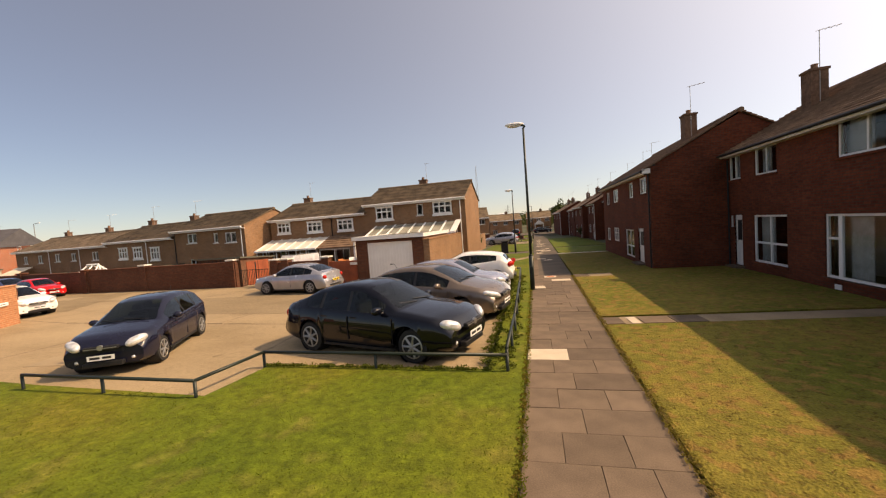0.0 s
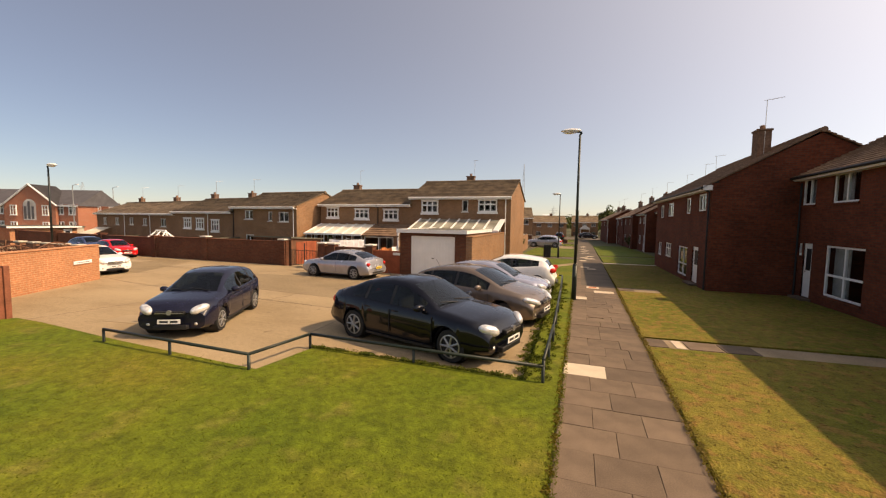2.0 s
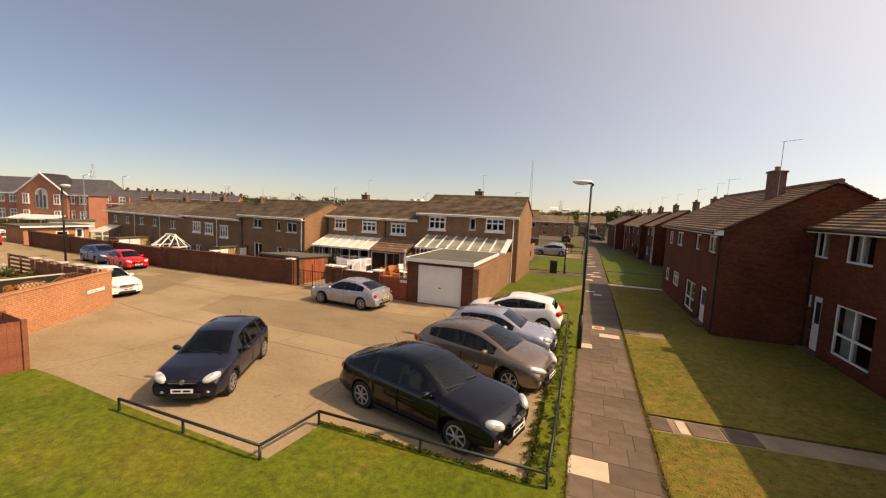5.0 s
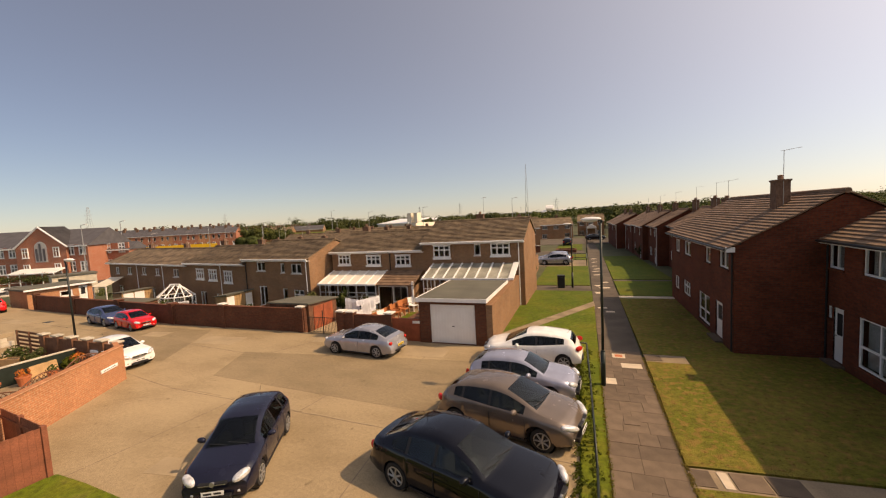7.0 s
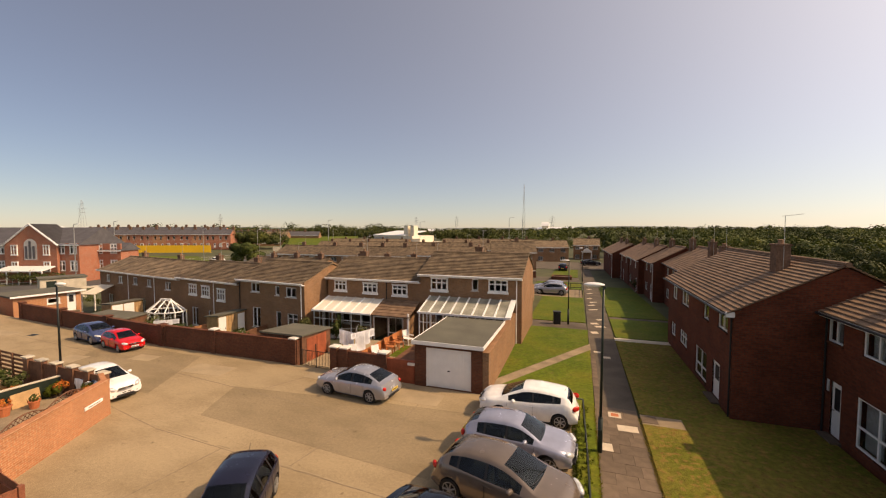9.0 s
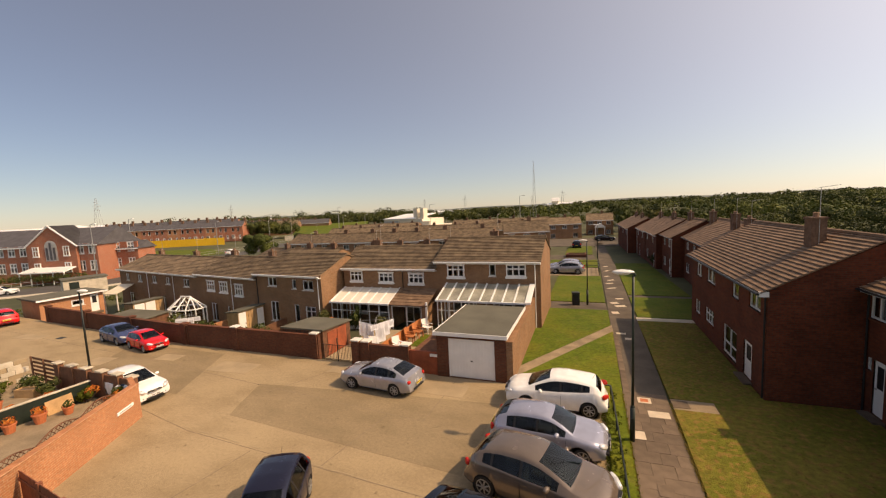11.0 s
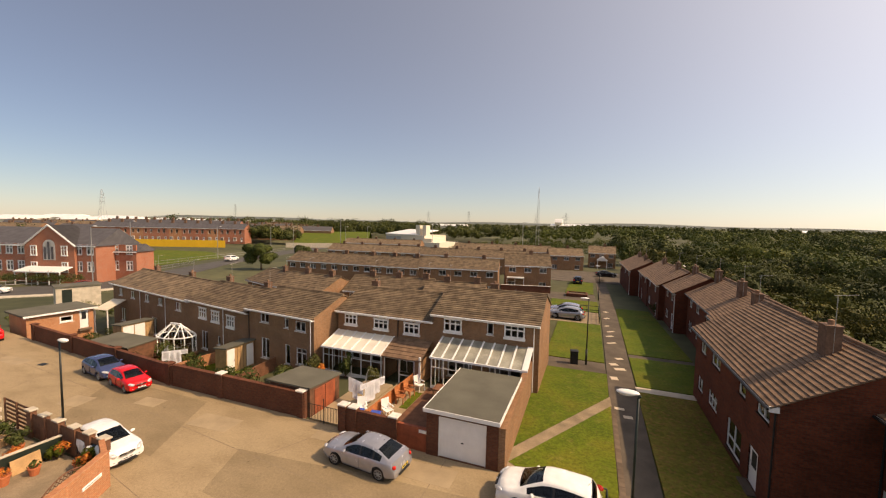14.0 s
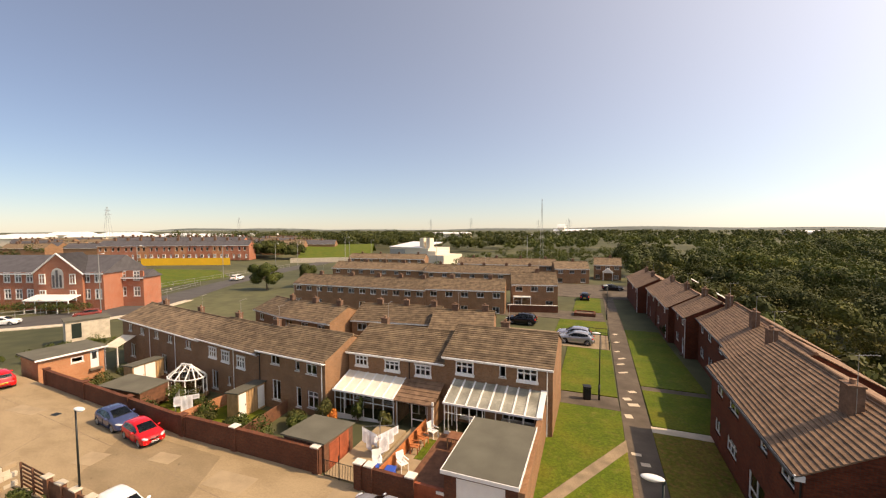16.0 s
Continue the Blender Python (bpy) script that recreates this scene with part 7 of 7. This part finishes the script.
# garden wall and porch of the end house by the far lane
brick_wall("front_garden_wall", (-15.2, 66.6), (-7.2, 68.4), -0.9, 0.5, .22, BRICK_W, "red brick front garden wall with pale coping", coping=CONC_W)
gp = thing("glazed_porch", pose(-14.8, 69.4, -0.9, 0, 0, 12), "white framed glazed porch", "porch")
part("frame", boxed((0, 0, 0, .08, .08, 2.3), (1.4, 0, 0, 1.48, .08, 2.3), (2.9, 0, 0, 2.98, .08, 2.3), (0, 0, 2.2, 2.98, 1.3, 2.36), (0, 0, 0, 2.98, .08, .5)), WHITE, gp)
for a in (.08, 1.48):
    part("pane", boxed((a, .03, .5, a + 1.32, .045, 2.2)), GLASS, gp).visible_shadow = False
wp = thing("porch", pose(0.4, 119.2, -1.4), "white gabled porch on the far house", "porch")
part("roof", profile_x([(0, 2.2), (1.6, 2.2), (1.6, 2.4), (0, 2.4)], 0, 2.6), WHITE, wp)
part("post", boxed((0, 0, 0, .2, .2, 2.2), (2.4, 0, 0, 2.6, .2, 2.2)), WHITE, wp)
bm = bmesh.new()
a, b = ([bm.verts.new((x, y, z)) for x, z in ((-.2, 2.4), (2.8, 2.4), (1.3, 3.5))] for y in (-.15, 1.5))
bm.faces.new(a), bm.faces.new(b[::-1])
for i in range(3):
    bm.faces.new((a[i], b[i], b[(i + 1) % 3], a[(i + 1) % 3]))
bmesh.ops.recalc_face_normals(bm, faces=bm.faces[:])
part("pediment", bm, WHITE, wp)
pb = thing("brick_planter", pose(-4.6, 67.0, gz(-4.6, 67.0)), "low brick planter in the far lane", "planter")
part("wall", boxed((0, 0, -.2, 3.2, .3, .5), (0, 2.2, -.2, 3.2, 2.5, .5), (0, .3, -.2, .3, 2.2, .5), (2.9, .3, -.2, 3.2, 2.2, .5)), BRICK_W, pb)
part("soil", boxed((.3, .3, -.2, 2.9, 2.2, .35)), BARK, pb)
fence_run("green_railing", [(-4.2, 55.9), (0.1, 55.9), (0.1, 49.4)], .9, 1.2, GREENP, "dark green railing by the far parking")
shrub(7.3, 58, 1.6, 1.3, LEAF_D, "dark round bush in front of a shaded house", seed=77, size=.12)

# passing traffic standing on the road
car(-95.5, 36.0, 40, COMPACT, WHITEC, "white car standing on the main road", z=gz(-95.5, 36) + .04)
car(-90.0, 45.0, 240, COMPACT, DULLRED, "dark red car standing on the main road", z=gz(-90, 45) + .04)
car(-112.0, 97.0, 110, COMPACT, WHITEC, "white van on the curving road", z=gz(-113.5, 93) + .04, scale=1.3)


# ---- paving slabs ----
PATH_BED = bpy.data.objects["path_west"]
rng = random.Random(5)
slab_meshes = {}


def slab_piece(w, d, pale):
    key = (round(w, 2), round(d, 2), pale)
    if key not in slab_meshes:
        slab_meshes[key] = mesh_of("slab", boxed((-w / 2, -d / 2, -.06, w / 2, d / 2, 0), bevel=.003), PALE_SLAB if pale else SLAB)
    return slab_meshes[key]


PALE = {(9, 0)}
y, k = 2.05 - 14 * 0.62, -14
while y < 18.5:
    d = 0.62
    widths = ((0.45, 0.68, 0.54), (0.74, 0.93), (0.46, 0.66, 0.55), (0.80, 0.48, 0.39))[k % 4 if k % 7 else 1]
    x = 0.44
    for i, w in enumerate(widths):
        o = new("slab", slab_piece(w - .006, d - .006, (k, i) in PALE))
        o.parent = PATH_BED
        tilt = (rng.uniform(-.25, .25), rng.uniform(-.25, .25))
        yc = y + d / 2
        o.matrix_basis = pose(x + w / 2, yc, gz(1, yc) + rng.uniform(-.004, .006), tilt[0], tilt[1], rng.uniform(-.4, .4))
        x += w
    y += d
    k += 1
far_path = bpy.data.objects["path_north"]
for i, (x, y, w, d) in enumerate(((0.95, 27.2, .55, .3), (1.35, 26.2, .5, .35),  (0.9, 32.4, .5, .6), (1.4, 34.6, .8, .5), (1.0, 35.6, .6, .5), (1.5, 37.3, .6, .4), (1.1, 42.0, .9, .3), (1.0, 44.5, .8, .3), (1.2, 46.5, .8, .3), (0.9, 49, .6, .3), (1.0, 53, .7, .4), (1.0, 57, .6, .5))):
    o = new("slab", slab_piece(w, d, True))
    o.parent = far_path
    o.matrix_basis = pose(x, y, gz(x, y) + .012, 0, 0, 5 * i)
mh = part("manhole_frame", boxed((-.25, -.24, -.05, .25, .24, .014), bevel=.006), PALE_SLAB, PATH_BED, at=pose(1.21, 18.1, gz(1, 18.1)))
part("manhole_cover", boxed((-.15, -.14, -.04, .15, .14, .018), bevel=.004), TERRA, mh, "rusty iron manhole cover")
for x, y, w, d, a in ((1.60, 17.0, .74, .48, 1.0), (.73, 15.34, .42, .52, 2.0), (1.15, 12.6, .42, .5, 0)):
    o = new("slab", slab_piece(w, d, y > 13))
    o.parent = PATH_BED
    o.matrix_basis = pose(x, y, gz(1, y) + .014, 0, 0, a)
# a row of kerb slabs keeps the lawn from the tarmac
for i in range(13):
    o = new("slab", slab_piece(.26, .6, False))
    o.parent = far_path
    o.matrix_basis = pose(.60, 18.98 + .62 * i, gz(1, 18.98 + .62 * i) + .016)
for i, (x, y, w, d) in enumerate(((2.38, 10.31, .42, .6), (2.84, 10.34, .2, .58), (3.32, 10.38, .66, .6), (4.02, 10.43, .66, .6), (2.5, 18.05, .6, .6))):
    o = new("slab", slab_piece(w, d, i in (1,)))
    o.parent = bpy.data.objects["path_house" if y < 12 else "path_doors"]
    o.matrix_basis = pose(x, y, .014, 0, 0, 4.2 if y < 12 else 2)


# ---- grass blades on the near lawns ----
def blades(name, n, inside, box_, h, material, label, seed):
    g = np.random.default_rng(seed)
    x0, x1, y0, y1 = box_
    # denser towards the near end
    yy = y0 + (y1 - y0) * g.uniform(0, 1, n) ** 1.7
    xx = g.uniform(x0, x1, n)
    keep = inside(xx, yy) & (g.uniform(0, 1, n) < np.clip((yy - y0) / 1.6, 0, 1)) & (g.uniform(0, 1, n) < np.clip((xx - x0) / (.3 * (x1 - x0)) + (.7 if x1 - x0 < 6 else 0), 0, 1))
    xx, yy = xx[keep], yy[keep]
    m = len(xx)
    a = g.uniform(0, 2 * np.pi, m)
    hh = h * g.uniform(.4, 1.3, m)
    lean = hh * g.uniform(.9, 2.4, m)
    w = .007 + .008 * g.uniform(0, 1, m)
    b = g.uniform(0, 2 * np.pi, m)
    base = np.stack([xx, yy, np.full(m, .025)], 1)
    side = np.stack([np.cos(a) * w, np.sin(a) * w, np.zeros(m)], 1)
    tip = base + np.stack([np.cos(b) * lean, np.sin(b) * lean, hh], 1)
    v = np.stack([base - side, base + side, tip], 1).reshape(-1, 3)
    me = bpy.data.meshes.new(name)
    me.from_pydata(v.tolist(), [], np.arange(m * 3).reshape(-1, 3).tolist())
    me.materials.append(material)
    return tagged(new(name, me), label, "grass", kind="stuff")


blades("grass", 45000, lambda x, y: ((x > -4.7) & (y < 6.95)) | (y < 5.6), (-10, .5, 1.0, 7.0), .016, BLADES, "short green grass blades of the lawn", 1)
blades("grass", 4000, lambda x, y: (x > .36) & (x < .5), (.36, .5, 2.0, 18.5), .02, BLADES, "grass overhanging the path edge", 4)
blades("grass", 5000, lambda x, y: (x > 2.06) & (x < 2.2), (2.06, 2.2, 3.0, 18.0), .02, DRY_BLADES, "ragged dry grass along the path edge", 5)
blades("grass", 9000, lambda x, y: (np.abs(y - 5.6) < .12) & (x < -4.7) | (np.abs(y - 7.05) < .1) & (x > -4.7), (-9.2, .1, 5.4, 7.2), .045, BLADES, "longer grass under the low rail", 6)


def weeds(name, a, b, n, h, spread, material, label, seed):
    """A ragged line of leafy weeds along an edge."""
    g = np.random.default_rng(seed)
    k = g.uniform(0, 1, n)
    hh = h * g.uniform(.25, 1.0, n) * (.55 + .45 * np.sin(k * 37 + seed) ** 2)
    blobs = [(a[0] + (b[0] - a[0]) * t + g.normal(0, spread), a[1] + (b[1] - a[1]) * t, q * .55 + .02, q * .8 + .02, q * .8 + .02, q * .5) for t, q in zip(k, hh)]
    return tagged(new(name, leaves_mesh(name, blobs, 22, .022, material, g)), label, "weeds", kind="stuff")


weeds("weeds", (-.24, 7.2), (-.32, 18.5), 420, .10, .07, LEAF_W, "leafy green weeds along the edge of the concrete", 51)
weeds("weeds", (.10, 7.1), (.0, 18.5), 260, .09, .08, LEAF_W, "weeds grown up through the foot of the rail", 52)
weeds("weeds", (-4.7, 7.1), (-.2, 7.03), 150, .08, .03, LEAF_W, "weeds along the lawn edge below the rail", 53)
weeds("weeds", (.41, 2.5), (.42, 18.5), 170, .022, .02, DRY_BLADES, "dry leaf litter along the path edge", 54)
weeds("weeds", (2.13, 3.0), (2.14, 17.5), 170, .018, .02, LEAF_LIT, "brown leaf litter along the path edge", 55)
g = np.random.default_rng(57)
clumps = [(x, y, .034, r, r * .8, .004) for x, y, r in zip(g.normal(3.1, .65, 200), g.uniform(2.0, 16.5, 200), g.uniform(.02, .06, 200)) if 2.25 < x < 4.6 and not 9.7 < y < 10.8]
tagged(new("fallen_leaves", leaves_mesh("fallen_leaves", clumps, 4, .016, LEAF_LIT, g)), "brown fallen leaves and dead grass clumps on the lawn", "leaf litter", kind="stuff")
